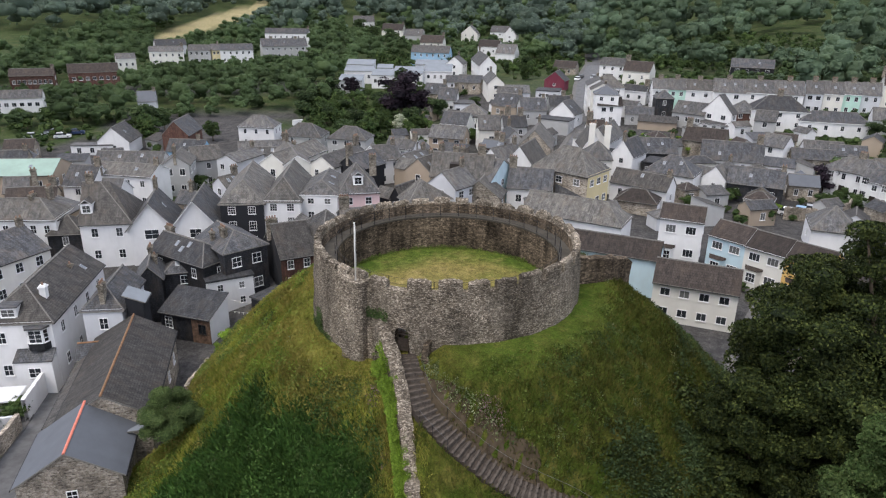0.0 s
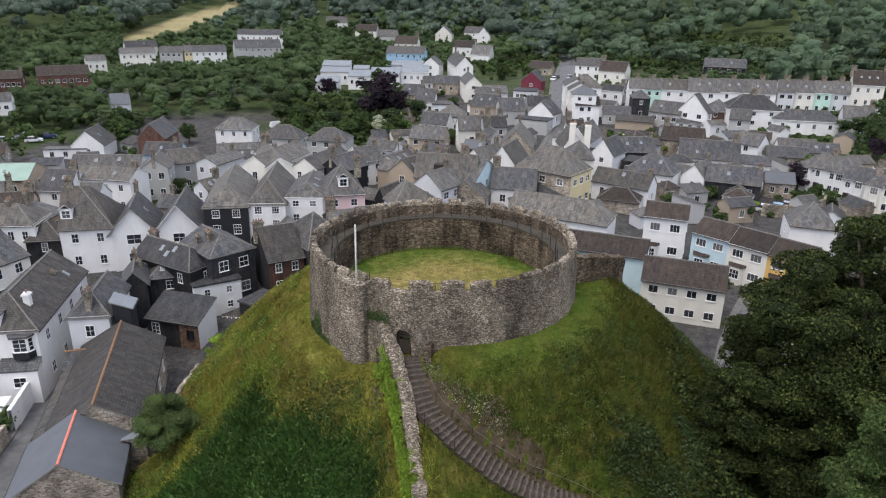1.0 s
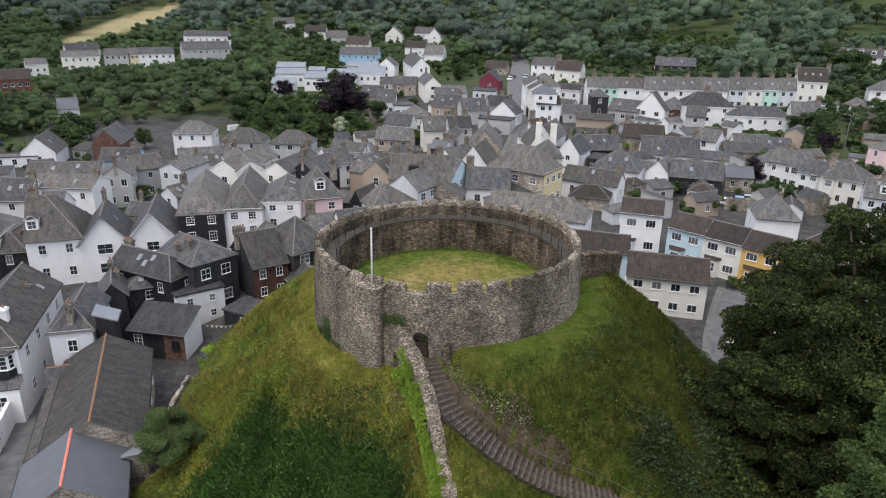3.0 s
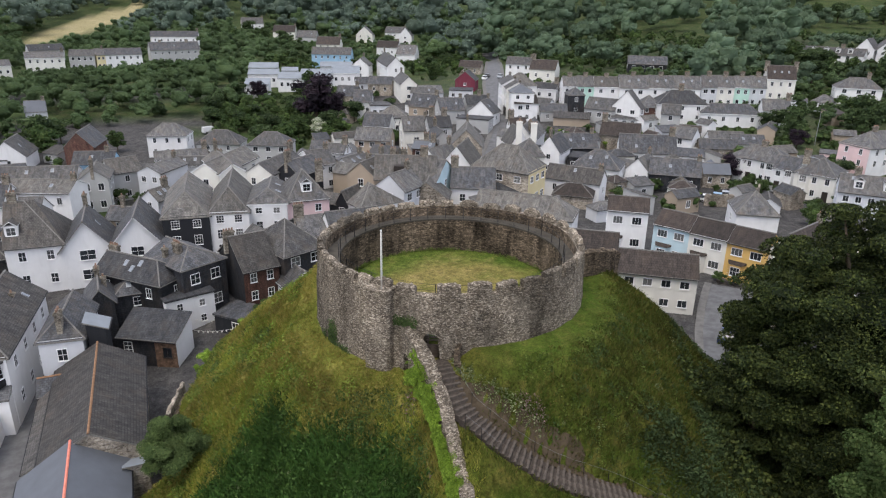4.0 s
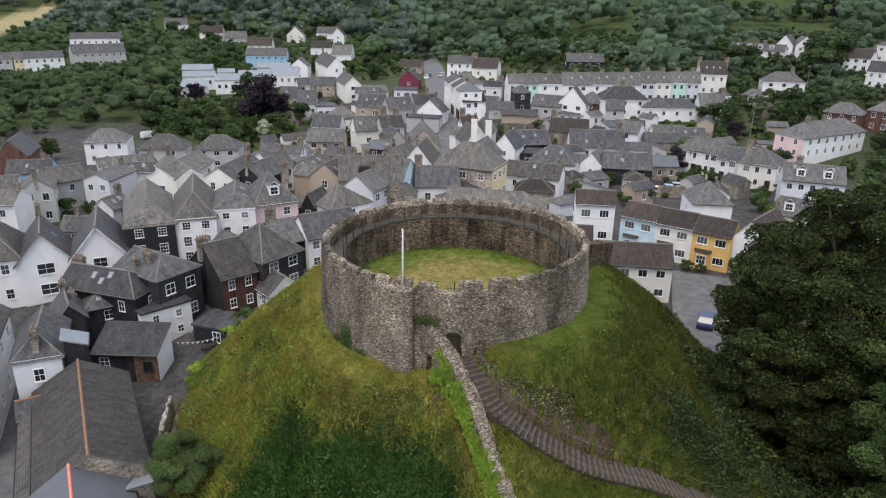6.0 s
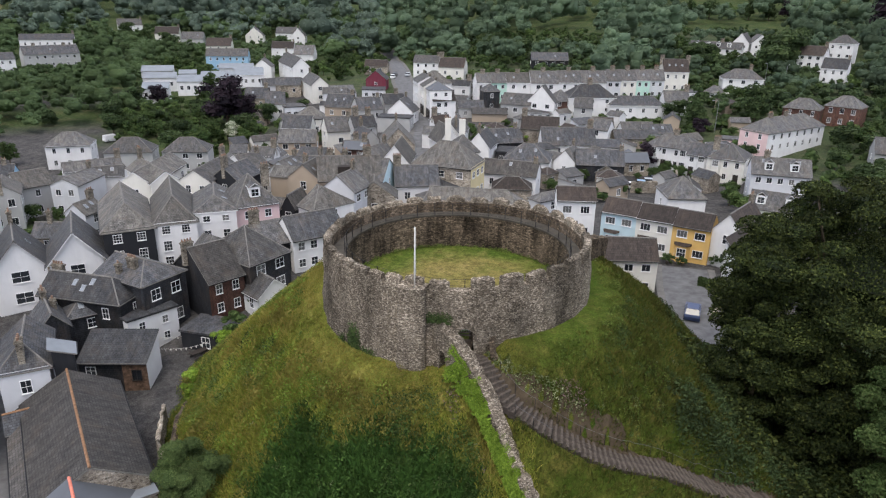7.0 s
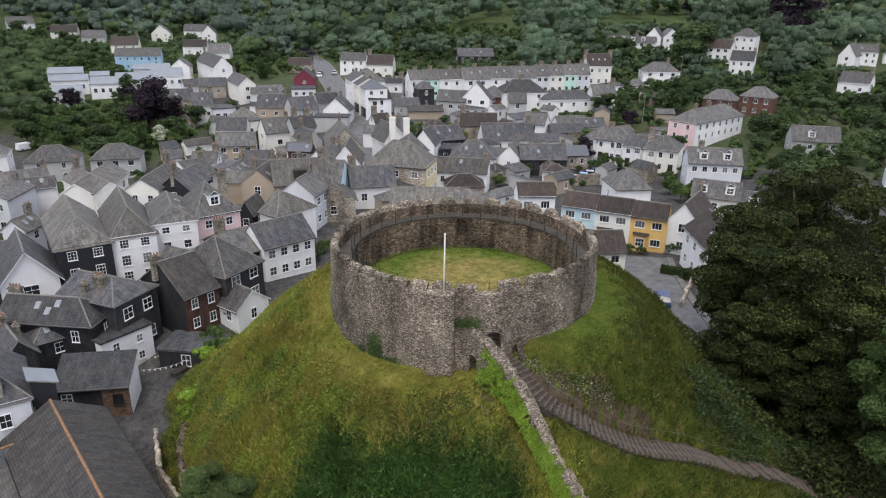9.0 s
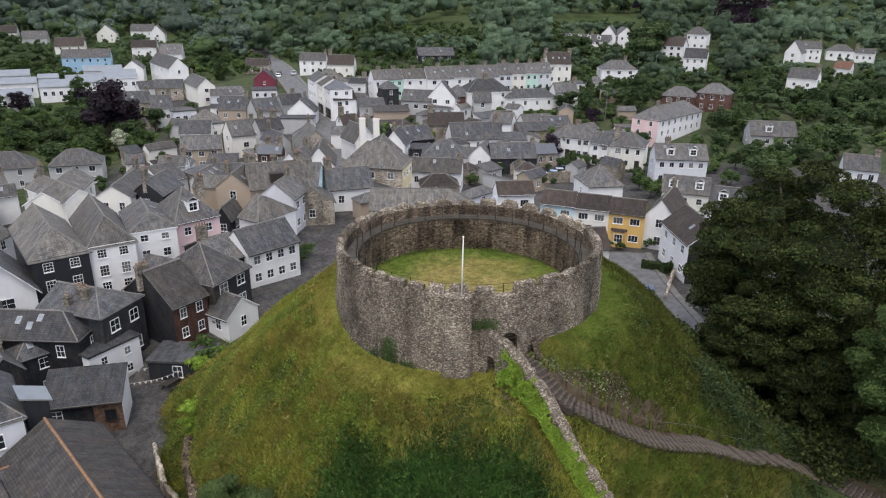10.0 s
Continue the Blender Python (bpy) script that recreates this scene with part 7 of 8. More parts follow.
placed(SHRUB, 80.4, 64.2, 245, 1.4)
placed(BROAD_B, 140.1, 101.1, 310, 0.6)
placed(BROAD_A, 145.5, 99.5, 285, 0.6)
placed(BROAD_B, 141.8, 95.2, 230, 0.5)
placed(BROAD_L, 148.8, 104.5, 155, 0.5)
placed(SHRUB, 157.9, 104.6, 75, 2.0)
placed(BROAD_B, 129.2, 85.1, 45, 0.34)
placed(BROAD_B, 129.2, 80.1, 130, 0.36)
placed(BROAD_A, 134.7, 78.6, 40, 0.4)
placed(BROAD_B, 126.9, 74.2, 270, 0.5)
placed(LIME, 140.0, 77.1, 90, 1.2)
placed(BROAD_A, 133.7, 76.2, 5, 0.6)
placed(BROAD_B, 135.7, 70.4, 295, 0.8)
placed(SHRUB, 150.2, 78.9, 305, 2)
placed(BROAD_A, 115.2, 82.9, 280, 0.42)
placed(BROAD_B, 126.1, 93.0, 280, 0.45)
placed(BROAD_B, 113.0, 78.0, 60, 0.6)
placed(BROAD_B, 105.5, 73.0, 290, 0.6)
placed(BROAD_A, 110.9, 73.4, 200, 0.6)
placed(SHRUB, 102.1, 77.0, 240, 1.5)
placed(BROAD_B, 191.8, 93.1, 80, 0.68)
placed(BROAD_B, 198.1, 89.3, 120, 0.74)
placed(BROAD_B, 213.1, 90.0, 40, 0.74)
placed(BROAD_B, 185.6, 96.9, 40, 0.68)
placed(BROAD_A, 187.7, 104.5, 250, 0.62)
placed(BROAD_B, 180.3, 109.5, 200, 0.56)
placed(BROAD_B, 195.4, 113.5, 55, 0.56)
placed(BROAD_A, 183.6, 116.7, 60, 0.56)
placed(BROAD_B, 196.5, 127.5, 180, 0.56)
placed(BROAD_A, 212.5, 127.9, 110, 0.56)
placed(BROAD_B, 218.9, 125.0, 140, 0.62)
placed(BROAD_A, 211.9, 138.1, 310, 0.5)
placed(BROAD_L, 206.3, 141.5, 280, 0.6)
placed(BROAD_B, 226.8, 141.9, 220, 0.56)
placed(BROAD_A, 239.7, 139.7, 205, 0.56)
placed(SHRUB, 217.8, 150.5, 105, 2.2)
placed(BROAD_A, 167.9, 92.2, 240, 0.62)
placed(BROAD_B, 163.8, 83.2, 95, 0.62)
placed(BROAD_B, 169.8, 78.6, 145, 0.62)
placed(BROAD_A, 174.8, 75.0, 185, 0.62)
placed(BROAD_L, 257.1, 107.7, 310, 0.62)
placed(BROAD_A, 238.1, 108.0, 20, 0.56)
placed(BROAD_B, 241.6, 117.2, 230, 0.56)
placed(BROAD_L, 218.1, 111.0, 15, 0.5)
placed(BROAD_B, 199.4, 167.6, 290, 1.1)
placed(BROAD_A, 203.9, 174.8, 345, 0.9)
placed(BROAD_B, 216.1, 174.4, 90, 0.9)
placed(BROAD_L, -4.9, 75.2, 30, 0.26)
placed(LIME, -6.4, 73.6, 120, 0.9)
placed(LIME, -3.4, 76.2, 200, 0.8)
placed(LIME, -10.9, 63.2, 309, 1.0)
placed(LIME, -10.4, 63.9, 210, 0.8)
placed(SHRUB, -1.1, 80.4, 170, 0.9)
placed(SHRUB, -4.2, 77.9, 253, 1.0)
placed(SHRUB, 13.6, 90.5, 115, 1.0)
placed(SHRUB, 16.3, 92.2, 330, 0.9)
placed(SHRUB, 11.0, 88.7, 260, 0.8)

FIELDS = [(182, 276, 32, 14), (290, 262, 40, 13), (352, 330, 26, 14)]

placed(PURPLE, 300, 184, 40, 2.1)

# the prototypes themselves take a place in the woods' edge, out past the town
for i, ob in enumerate(PROTOS):
    px, py = 300 + 9 * i, 300 - 6 * i
    placed(ob, px, py, copy=False)


# ---- far woods: uncountable, one object of crowns for each stretch ----
def woods(name, label, spots, leaf, quads, size, seed, lumps=5, category="woodland"):
    rng = np.random.default_rng(seed)
    out, core = [], Mesh()
    for x, y, r, h in spots:
        n = int(quads * rng.uniform(0.85, 1.15))
        pointed = rng.random() < 0.14
        c, rad = crown_blobs(rng, h * (1.25 if pointed else 1.0), r * (0.7 if pointed else 1.0), h * 0.1, lumps, 0.85 if pointed else 0.15, 0.62 if lumps < 5 else 0.38)
        c = c + np.array([x, y, landf(x, y) - 0.4])
        p, d = blob_points(rng, n, c, rad * rng.uniform(0.9, 1.12, len(rad)), 0.85)
        out.append(leaf_quads(rng, p, d + np.array([0, 0, 0.7]), size * (r / 5.0) ** 0.4, 1.8))
        core_mesh(core, c, rad, 0, 0.93, 6, 4, (0.7, 1.2))
    ob = tagged(new(name, cloud_mesh(name, np.concatenate(out), leaf)), label, category, kind="stuff")
    part("inner_foliage", core, leaf, ob, smooth=True)
    return ob


FAR_SEEN = np.array([(hx, hy, hr, landf(hx, hy) + 2.2) for hx, hy, hr in SEEN if math.hypot(hx, hy) > 118]
                    + [(-104 + 48 * u, 465 + 265 * u, 9.0, landf(-104 + 48 * u, 465 + 265 * u) + 0.5) for u in (0.1, 0.3, 0.5, 0.7, 0.9)]
                    + [(fx, fy, 20.0, landf(fx, fy) + 1.0) for fx, fy, fw, fd in FIELDS])
ALL_SEEN = np.array(SEEN)


def clear_of(x, y, gap):
    """Clear of every house."""
    return not bool(np.any((ALL_SEEN[:, 0] - x) ** 2 + (ALL_SEEN[:, 1] - y) ** 2 < (ALL_SEEN[:, 2] + gap) ** 2))


def headroom(x, y, r):
    """How tall a tree may grow here before it hides a far house or field from over the mound."""
    best = 99.0
    for ex, ey in ((0.0, 0.0), (-28.0, 8.0)):
        hx, hy = FAR_SEEN[:, 0] - ex, FAR_SEEN[:, 1] - ey
        hd = np.hypot(hx, hy)
        along = ((x - ex) * hx + (y - ey) * hy) / hd
        side = np.abs((x - ex) * hy - (y - ey) * hx) / hd
        hit = (along < hd) & (side < FAR_SEEN[:, 2] * along / hd + 0.5 * r)
        if hit.any():
            best = min(best, float(np.min((34 + (FAR_SEEN[:, 3] - 34) * along / hd)[hit])))
    return best - landf(x, y)


def wood_spots(seed, tries, test, rmin, rmax, pack):
    rng = random.Random(seed)
    spots, grid = [], {}
    for _ in range(tries):
        u = rng.random()
        ang, rho = rng.uniform(-0.52, 1.3), 200 + 700 * u ** 1.3
        x, y = rho * math.sin(ang), rho * math.cos(ang)
        if not test(x, y):
            continue
        r = rng.uniform(rmin, rmax) * (1 + max(0, rho - 330) / 420)
        gap = r * pack
        key = (int(x // 12), int(y // 12))
        near = [s for i in (-2, -1, 0, 1, 2) for j in (-2, -1, 0, 1, 2) for s in grid.get((key[0] + i, key[1] + j), ())]
        if any((s[0] - x) ** 2 + (s[1] - y) ** 2 < (gap + s[2] * pack) ** 2 for s in near) or not clear_of(x, y, r * 0.9):
            continue
        tall = min(r * rng.uniform(1.35, 2.0), headroom(x, y, r))
        if tall < 1.6:
            continue
        r = min(r, tall * 0.8)
        s = (x, y, r, tall)
        spots.append(s)
        grid.setdefault(key, []).append(s)
    return spots


def in_field(x, y):
    """On a field, or so close below one that a crown would hide it."""
    for k in (0, 14, 28, 44):
        rho = math.hypot(x, y)
        if float(field_mask(np.float64(x * (1 + k / rho)), np.float64(y * (1 + k / rho)))) > 0.02:
            return True
    for fx, fy, fw, fd in FIELDS:
        if abs(x - fx) < fw and abs(y - fy) < fd:
            return True
    return False


def hill_wood(x, y):
    rho = math.hypot(x, y)
    east = min(1, max(0, (x / rho - 0.05) / 0.5))
    return rho > 520 - 270 * east + 25 * math.sin(x * 0.03) and not in_field(x, y)


def east_wood(x, y):
    return x / math.hypot(x, y) > 0.36 and hill_wood(x, y)


def west_wood(x, y):
    return x / math.hypot(x, y) <= 0.36 and hill_wood(x, y)


def garden_wood(x, y):
    """Tall garden trees between the houses of the eastern slope."""
    if min(math.hypot(x - 128.9, y - 135.1), math.hypot(x - 146.1, y - 130.2)) < 9:
        return False
    if 100 < x < 137 and 0.42 * x + 24 < y < 0.42 * x + 39:
        return False
    return 112 < x < 300 and 62 < y < 262 and math.hypot(x, y) < 285 and x - 0.5 * y > 20 and road_gap(x, y) > 9


def mid_wood(x, y):
    """Tree belt on the low ground and trees round the far terraces."""
    if in_field(x, y):
        return False
    front = float(np.interp(x, (-130, -76, -51, -34, -5, 10), (196, 197, 208, 217, 226, 232)))
    belt = front < y < 345 and -135 < x < 12
    upper = 345 < y < 560 and -150 < x < 170 and (x + 0.7 * y) % 41 < 34
    return belt or upper


# far, hillside and belt crowns wear leaf colours with haze mixed in
woods("far_woodland", "dense green woodland on the far hills, haze in its leaf colour", wood_spots(3, 9000, west_wood, 5.5, 11.0, 0.58), LEAF_FAR_HAZED, 260, 0.5, 6, 7)
woods("hillside_woodland", "dense dark green woodland on the eastern hillside, paled for haze", wood_spots(4, 9000, east_wood, 5.0, 10.0, 0.6), LEAF_HILL_HAZED, 230, 0.46, 16, 7)
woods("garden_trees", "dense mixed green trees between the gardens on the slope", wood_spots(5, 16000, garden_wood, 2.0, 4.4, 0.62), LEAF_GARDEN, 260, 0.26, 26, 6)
woods("tree_belt", "dense belt of green trees on low ground, lightened for haze", wood_spots(8, 20000, mid_wood, 3.2, 7.0, 0.55), LEAF_BELT_HAZED, 230, 0.36, 7, 6)


# ---- gardens: shrubs and small trees among the houses ----
def scatter_garden(seed, n, x0, x1, y0, y1, kinds, gap=0.6):
    rng = random.Random(seed)
    done = []
    for _ in range(n * 12):
        if len(done) >= n:
            break
        x, y = rng.uniform(x0, x1), rng.uniform(y0, y1)
        ob, lo, hi = rng.choice(kinds)
        sc = rng.uniform(lo, hi)
        if not clear_of(x, y, gap + 1.2 * sc) or any((x - a) ** 2 + (y - b) ** 2 < (1.5 * (sc + c)) ** 2 for a, b, c in done):
            continue
        if road_gap(x, y) < 4.5 + sc or headroom(x, y, 2.0) < (11.5 if ob in (BROAD_A, BROAD_B, BROAD_L) else 2.4) * sc:
            continue
        done.append((x, y, sc))
        placed(ob, x, y, rng.uniform(0, 360), sc)


G1 = [(SHRUB, 0.8, 1.7), (SHRUB, 0.8, 1.5), (LIME, 0.6, 1.1), (BROAD_A, 0.28, 0.45), (BROAD_L, 0.26, 0.42), (BROAD_B, 0.28, 0.45)]
G2 = [(SHRUB, 1.2, 2.2), (BROAD_A, 0.35, 0.65), (BROAD_L, 0.35, 0.6), (BROAD_B, 0.4, 0.7)]
scatter_garden(1, 70, 100, 235, 62, 200, G1)
scatter_garden(2, 60, -8, 46, 182, 246, G2)
scatter_garden(3, 75, 20, 190, 250, 345, G2)
scatter_garden(4, 45, 62, 100, 108, 160, [(SHRUB, 0.6, 1.2), (LIME, 0.5, 0.9), (SHRUB, 0.6, 1.1)])
scatter_garden(5, 30, -120, -50, 170, 216, G2)
scatter_garden(6, 26, -25, 35, 120, 178, [(SHRUB, 0.6, 1.3), (BROAD_A, 0.22, 0.32), (LIME, 0.5, 0.8)])


def scrub_spots(seed, boxes, rmin, rmax):
    rng = random.Random(seed)
    out = []
    for x0, x1, y0, y1, n in boxes:
        for _ in range(n):
            x, y = rng.uniform(x0, x1), rng.uniform(y0, y1)
            r = rng.uniform(rmin, rmax)
            if clear_of(x, y, r * 0.5) and road_gap(x, y) > 4.5 + r and float(lump_noise(np.float64(x), np.float64(y), 0.21)) > -0.6:
                out.append((x, y, r, r * rng.uniform(1.1, 2.0)))
    return out


woods("garden_scrub", "mixed green shrubs and hedges filling the gardens", scrub_spots(17, [(98, 250, 60, 215, 1050), (84, 190, 198, 262, 420), (60, 100, 100, 165, 90), (-8, 48, 180, 250, 130), (20, 200, 250, 350, 800), (-125, -40, 165, 220, 150), (-30, 45, 118, 180, 60), (150, 290, 195, 260, 300)], 1.0, 2.6),
      LEAF_MID, 46, 0.7, 19, 1, "shrubs")


# ---- sheds and lean-tos that fill the yards ----
def fill_yards(seed, x0, x1, y0, y1, n):
    rng = random.Random(seed)
    done = 0
    for _ in range(n * 60):
        if done >= n:
            break
        x, y = rng.uniform(x0, x1), rng.uniform(y0, y1)
        w, d = rng.uniform(3.2, 6.5), rng.uniform(2.6, 4.2)
        near = np.hypot(ALL_SEEN[:, 0] - x, ALL_SEEN[:, 1] - y) - ALL_SEEN[:, 2]
        if float(near.min()) < 0.32 * w or any(math.hypot(x - a, y - b) < r + 0.5 * w for a, b, r in SEEN[len(ALL_SEEN):]) or road_gap(x, y) < 5.5 or float(motte_height(np.float64(x), np.float64(y))) > landf(x, y) - 2.5:
            continue
        h = rng.uniform(2.2, 3.4)
        kind = rng.choice(("gable", "mono", "gable", "hip", "mono"))
        wall, roof = rng.choice("wSkltSkc"), rng.choice("dsDsodt")
        house(x, y, rng.choice((-40, -8, 4, 12, 50, 96)) + rng.uniform(-8, 8), w, d, h, (0.36 if kind == "mono" else 0.38) * d * 0.8, kind, wall, roof, name="outbuilding", category="outbuilding", over=0.18,
              f="1x1" if rng.random() < 0.35 else "")
        done += 1


fill_yards(3, 24, 100, 96, 200, 40)
fill_yards(4, 96, 150, 110, 190, 16)
fill_yards(5, -70, 24, 104, 185, 12)


# ---- growth on the mound ----
def blades(name, label, pts, height, width, leaf, seed, per=5, spread=0.16, lean=0.35, category="grass"):
    """Tufts of narrow bent blades at pts (n x 3)."""
    rng = np.random.default_rng(seed)
    n = len(pts) * per
    base = np.repeat(pts, per, axis=0) + np.concatenate([rng.normal(0, spread, (n, 2)), np.zeros((n, 1))], 1)
    base[:, 2] = land(base[:, 0], base[:, 1]) - 0.06
    h = np.repeat(height, per) * rng.uniform(0.55, 1.25, n)
    a = rng.uniform(0, 2 * math.pi, n)
    side = np.stack([np.cos(a), np.sin(a), 0 * a], 1) * (width * rng.uniform(0.7, 1.4, n))[:, None]
    tilt = rng.normal(0, lean, (n, 2)) + 0.12 * (base[:, :2] - np.array([KX, KY])) / 15.0
    tip = base + np.stack([tilt[:, 0] * h, tilt[:, 1] * h, h], 1)
    mid = (base + tip) / 2 + np.array([0, 0, 0.08]) * h[:, None]
    q = np.stack([base - side, mid + side * 1.0, tip, mid - side * 1.0], 1)
    return tagged(new(name, cloud_mesh(name, q, leaf)), label, category, kind="stuff")


def mound_points(seed, n, test):
    rng = np.random.default_rng(seed)
    r = np.sqrt(rng.uniform(11.3 ** 2, 29.0 ** 2, n))
    th = rng.uniform(-math.pi, math.pi, n)
    x, y = KX + r * np.cos(th), KY + r * np.sin(th)
    keep_it = test(x, y, r, np.degrees(th)) & ((x > -6) | (motte_height(x, y) > town_height(x, y) - 0.3))
    return np.stack([x, y, 0 * x], 1)[keep_it]


PATH_PTS = np.array([tuple(path_at(i / 120.0)) for i in range(121)])


def off_path(x, y, gap=1.15):
    d = np.full(x.shape, 9.0)
    for px, py in PATH_PTS[::2]:
        d = np.minimum(d, np.hypot(x - px, y - py))
    return d > gap


NETTLE_EDGE = np.random.default_rng(91)


def in_nettles(r, th):
    edge = 15.6 + 0.5 * np.sin(th * 0.15) + 0.3 * np.sin(th * 0.37) + NETTLE_EDGE.normal(0, 0.5, np.shape(r))
    th = th + NETTLE_EDGE.normal(0, 1.6, np.shape(r))
    return (r > edge) & (th > -163) & (th < -117 + (r - 15) * 1.2)


def seen_side(th):
    return (th < 75) | (th > 112)


zone = lambda x, y: lump_noise(x, y, 0.33) + 0.6 * lump_noise(x + 9, y - 4, 0.83)
pg = mound_points(1, 46000, lambda x, y, r, th: off_path(x, y) & seen_side(th) & ~in_nettles(r, th) & (motte_height(x, y) > town_height(x, y) - 0.5))
pw = mound_points(71, 95000, lambda x, y, r, th: off_path(x, y) & ((th < -104) | (th > 118)) & ~in_nettles(r, th) & (motte_height(x, y) > town_height(x, y) - 0.5))
tw = np.degrees(np.arctan2(pg[:, 1] - KY, pg[:, 0] - KX))
pg = np.concatenate([pg[(tw > -115) & (tw < 60)], pw])
zv = zone(pg[:, 0], pg[:, 1])
short = np.clip((np.hypot(pg[:, 0] - KX, pg[:, 1] - KY) - 11.5) / 3.5, 0.35, 1.0)
tg = np.degrees(np.arctan2(pg[:, 1] - KY, pg[:, 0] - KX)) + 6 * lump_noise(pg[:, 0], pg[:, 1], 0.9)
dryness = 1.2 * np.clip((16.5 - np.hypot(pg[:, 0] - KX, pg[:, 1] - KY)) / 4.0, 0, 1) * np.where((tg > -142) & (tg < 0), 0.25, 1.0)
# east: the part that gets the blades with shade in their colour
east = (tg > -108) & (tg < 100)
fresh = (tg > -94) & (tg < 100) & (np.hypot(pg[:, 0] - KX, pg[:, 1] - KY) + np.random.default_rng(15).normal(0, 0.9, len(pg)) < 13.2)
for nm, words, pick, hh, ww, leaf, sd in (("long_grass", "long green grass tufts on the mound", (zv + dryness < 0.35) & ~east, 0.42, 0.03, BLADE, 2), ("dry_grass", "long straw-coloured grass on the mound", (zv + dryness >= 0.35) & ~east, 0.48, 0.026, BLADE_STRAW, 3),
                                          ("olive_grass", "olive and brown rough grass on the mound, darkened for shade", east & ~fresh, 0.42, 0.028, BLADE_OLIVE_SHADED, 9), ("fresh_grass", "fresh green grass under the keep wall", fresh, 0.22, 0.028, BLADE_FRESH, 12)):
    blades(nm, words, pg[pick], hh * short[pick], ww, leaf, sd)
pn = mound_points(4, 60000, lambda x, y, r, th: in_nettles(r, th) & off_path(x, y, 1.6) & (motte_height(x, y) > town_height(x, y) - 1.0))
blades("nettles", "dense dark green nettles and bracken on the slope", pn, np.full(len(pn), 0.5), 0.05, BLADE_DARK, 5, 4, 0.2, 0.4, "nettles")


def leaf_clumps(name, label, centres, leaf, per, size, seed, flat=0.55, category="undergrowth"):
    rng = np.random.default_rng(seed)
    out = []
    for x, y, r in centres:
        n = int(per * r * r)
        d = rng.normal(size=(n, 3))
        d[:, 2] = np.abs(d[:, 2])
        d /= np.linalg.norm(d, axis=1, keepdims=True)
        p = d * (r * rng.uniform(0.5, 1.05, n))[:, None]
        p[:, 2] *= flat
        p[:, 0] += x
        p[:, 1] += y
        p[:, 2] += land(p[:, 0], p[:, 1])
        out.append(leaf_quads(rng, p, d, size, 0.9))
    return tagged(new(name, cloud_mesh(name, np.concatenate(out), leaf)), label, category, kind="stuff")


rg = random.Random(77)
def scatter(n, test, rmin, rmax, pool):
    pts = mound_points(pool, n * 14, lambda x, y, r, th: off_path(x, y, 1.7) & seen_side(th) & test(x, y, r, th))
    return [(float(p[0]), float(p[1]), rg.uniform(rmin, rmax)) for p in pts[:n]]


leaf_clumps("brambles", "low green bramble clumps among the grass", scatter(330, lambda x, y, r, th: (r > 13) & (lump_noise(x, y, 0.45) > 0.1), 0.3, 0.8, 31), LEAF_SCRUB, 210, 0.085, 32)
leaf_clumps("slope_weeds", "yellow-green leafy weeds on the sunny slope", scatter(640, lambda x, y, r, th: ((th < -128) | (th > 112)) & (r > 13.2) & ~in_nettles(r, th) & (lump_noise(x, y, 0.42) + 0.5 * lump_noise(x, y, 1.3) > -0.05), 0.25, 0.8, 81), LEAF_WEED, 210, 0.08, 82, 0.8)
leaf_clumps("east_weeds", "leafy green weeds on the shaded slope", scatter(300, lambda x, y, r, th: (th > -100) & (th < 20) & (r > 13.5) & (lump_noise(x, y, 0.5) > 0.0), 0.25, 0.7, 85), LEAF_MID, 210, 0.075, 86, 0.7)
leaf_clumps("slope_bushes", "soft green bushy clumps on the western slope", scatter(170, lambda x, y, r, th: ((th < -126) | (th > 120)) & (r > 14.2) & ~in_nettles(r, th) & (lump_noise(x, y, 0.31) + 0.4 * lump_noise(x, y, 0.9) > 0.05), 0.4, 1.15, 91), LEAF_SCRUB, 230, 0.075, 92, 0.75)
leaf_clumps("wall_foot_weeds", "green weeds and docks beside the stone wall", scatter(190, lambda x, y, r, th: (th > -136) & (th < -110) & (r > 13.0) & (x < 3.2) & (lump_noise(x, y, 0.8) > -0.25), 0.25, 0.7, 97), LEAF_MID, 260, 0.07, 98, 0.8)
leaf_clumps("foot_bushes", "green bushes along the steep foot of the mound", scatter(80, lambda x, y, r, th: ((th < -140) | (th > 130)) & (r > 19.5) & ~in_nettles(r, th), 0.6, 1.4, 93), LEAF_SCRUB, 190, 0.085, 94, 0.7)
leaf_clumps("slope_herbs", "dull green low herbs spread over the eastern slope", scatter(260, lambda x, y, r, th: (th > -104) & (th < 10) & (r > 14.5) & (lump_noise(x, y, 0.6) > 0.1), 0.2, 0.6, 95), LEAF_SCRUB, 240, 0.06, 96, 0.6)
rk = random.Random(55)
leaf_clumps("keep_foot_weeds", "low green weeds along the foot of the inner wall", [(KX + (8.85 + 0.3 * rk.random()) * math.cos(t), KY + (8.85 + 0.3 * rk.random()) * math.sin(t), rk.uniform(0.15, 0.45)) for t in [rk.uniform(-0.2, 3.3) for _ in range(110)]],
            LEAF_SCRUB, 420, 0.05, 56, 0.9)
leaf_clumps("grass_tussocks", "pale yellow-green grass tussocks on the western slope", scatter(260, lambda x, y, r, th: ((th < -128) | (th > 112)) & (r > 12.6) & ~in_nettles(r, th) & (lump_noise(x, y, 0.5) < 0.15), 0.35, 0.95, 101), BLADE_STRAW, 260, 0.075, 102, 0.8, "grass")
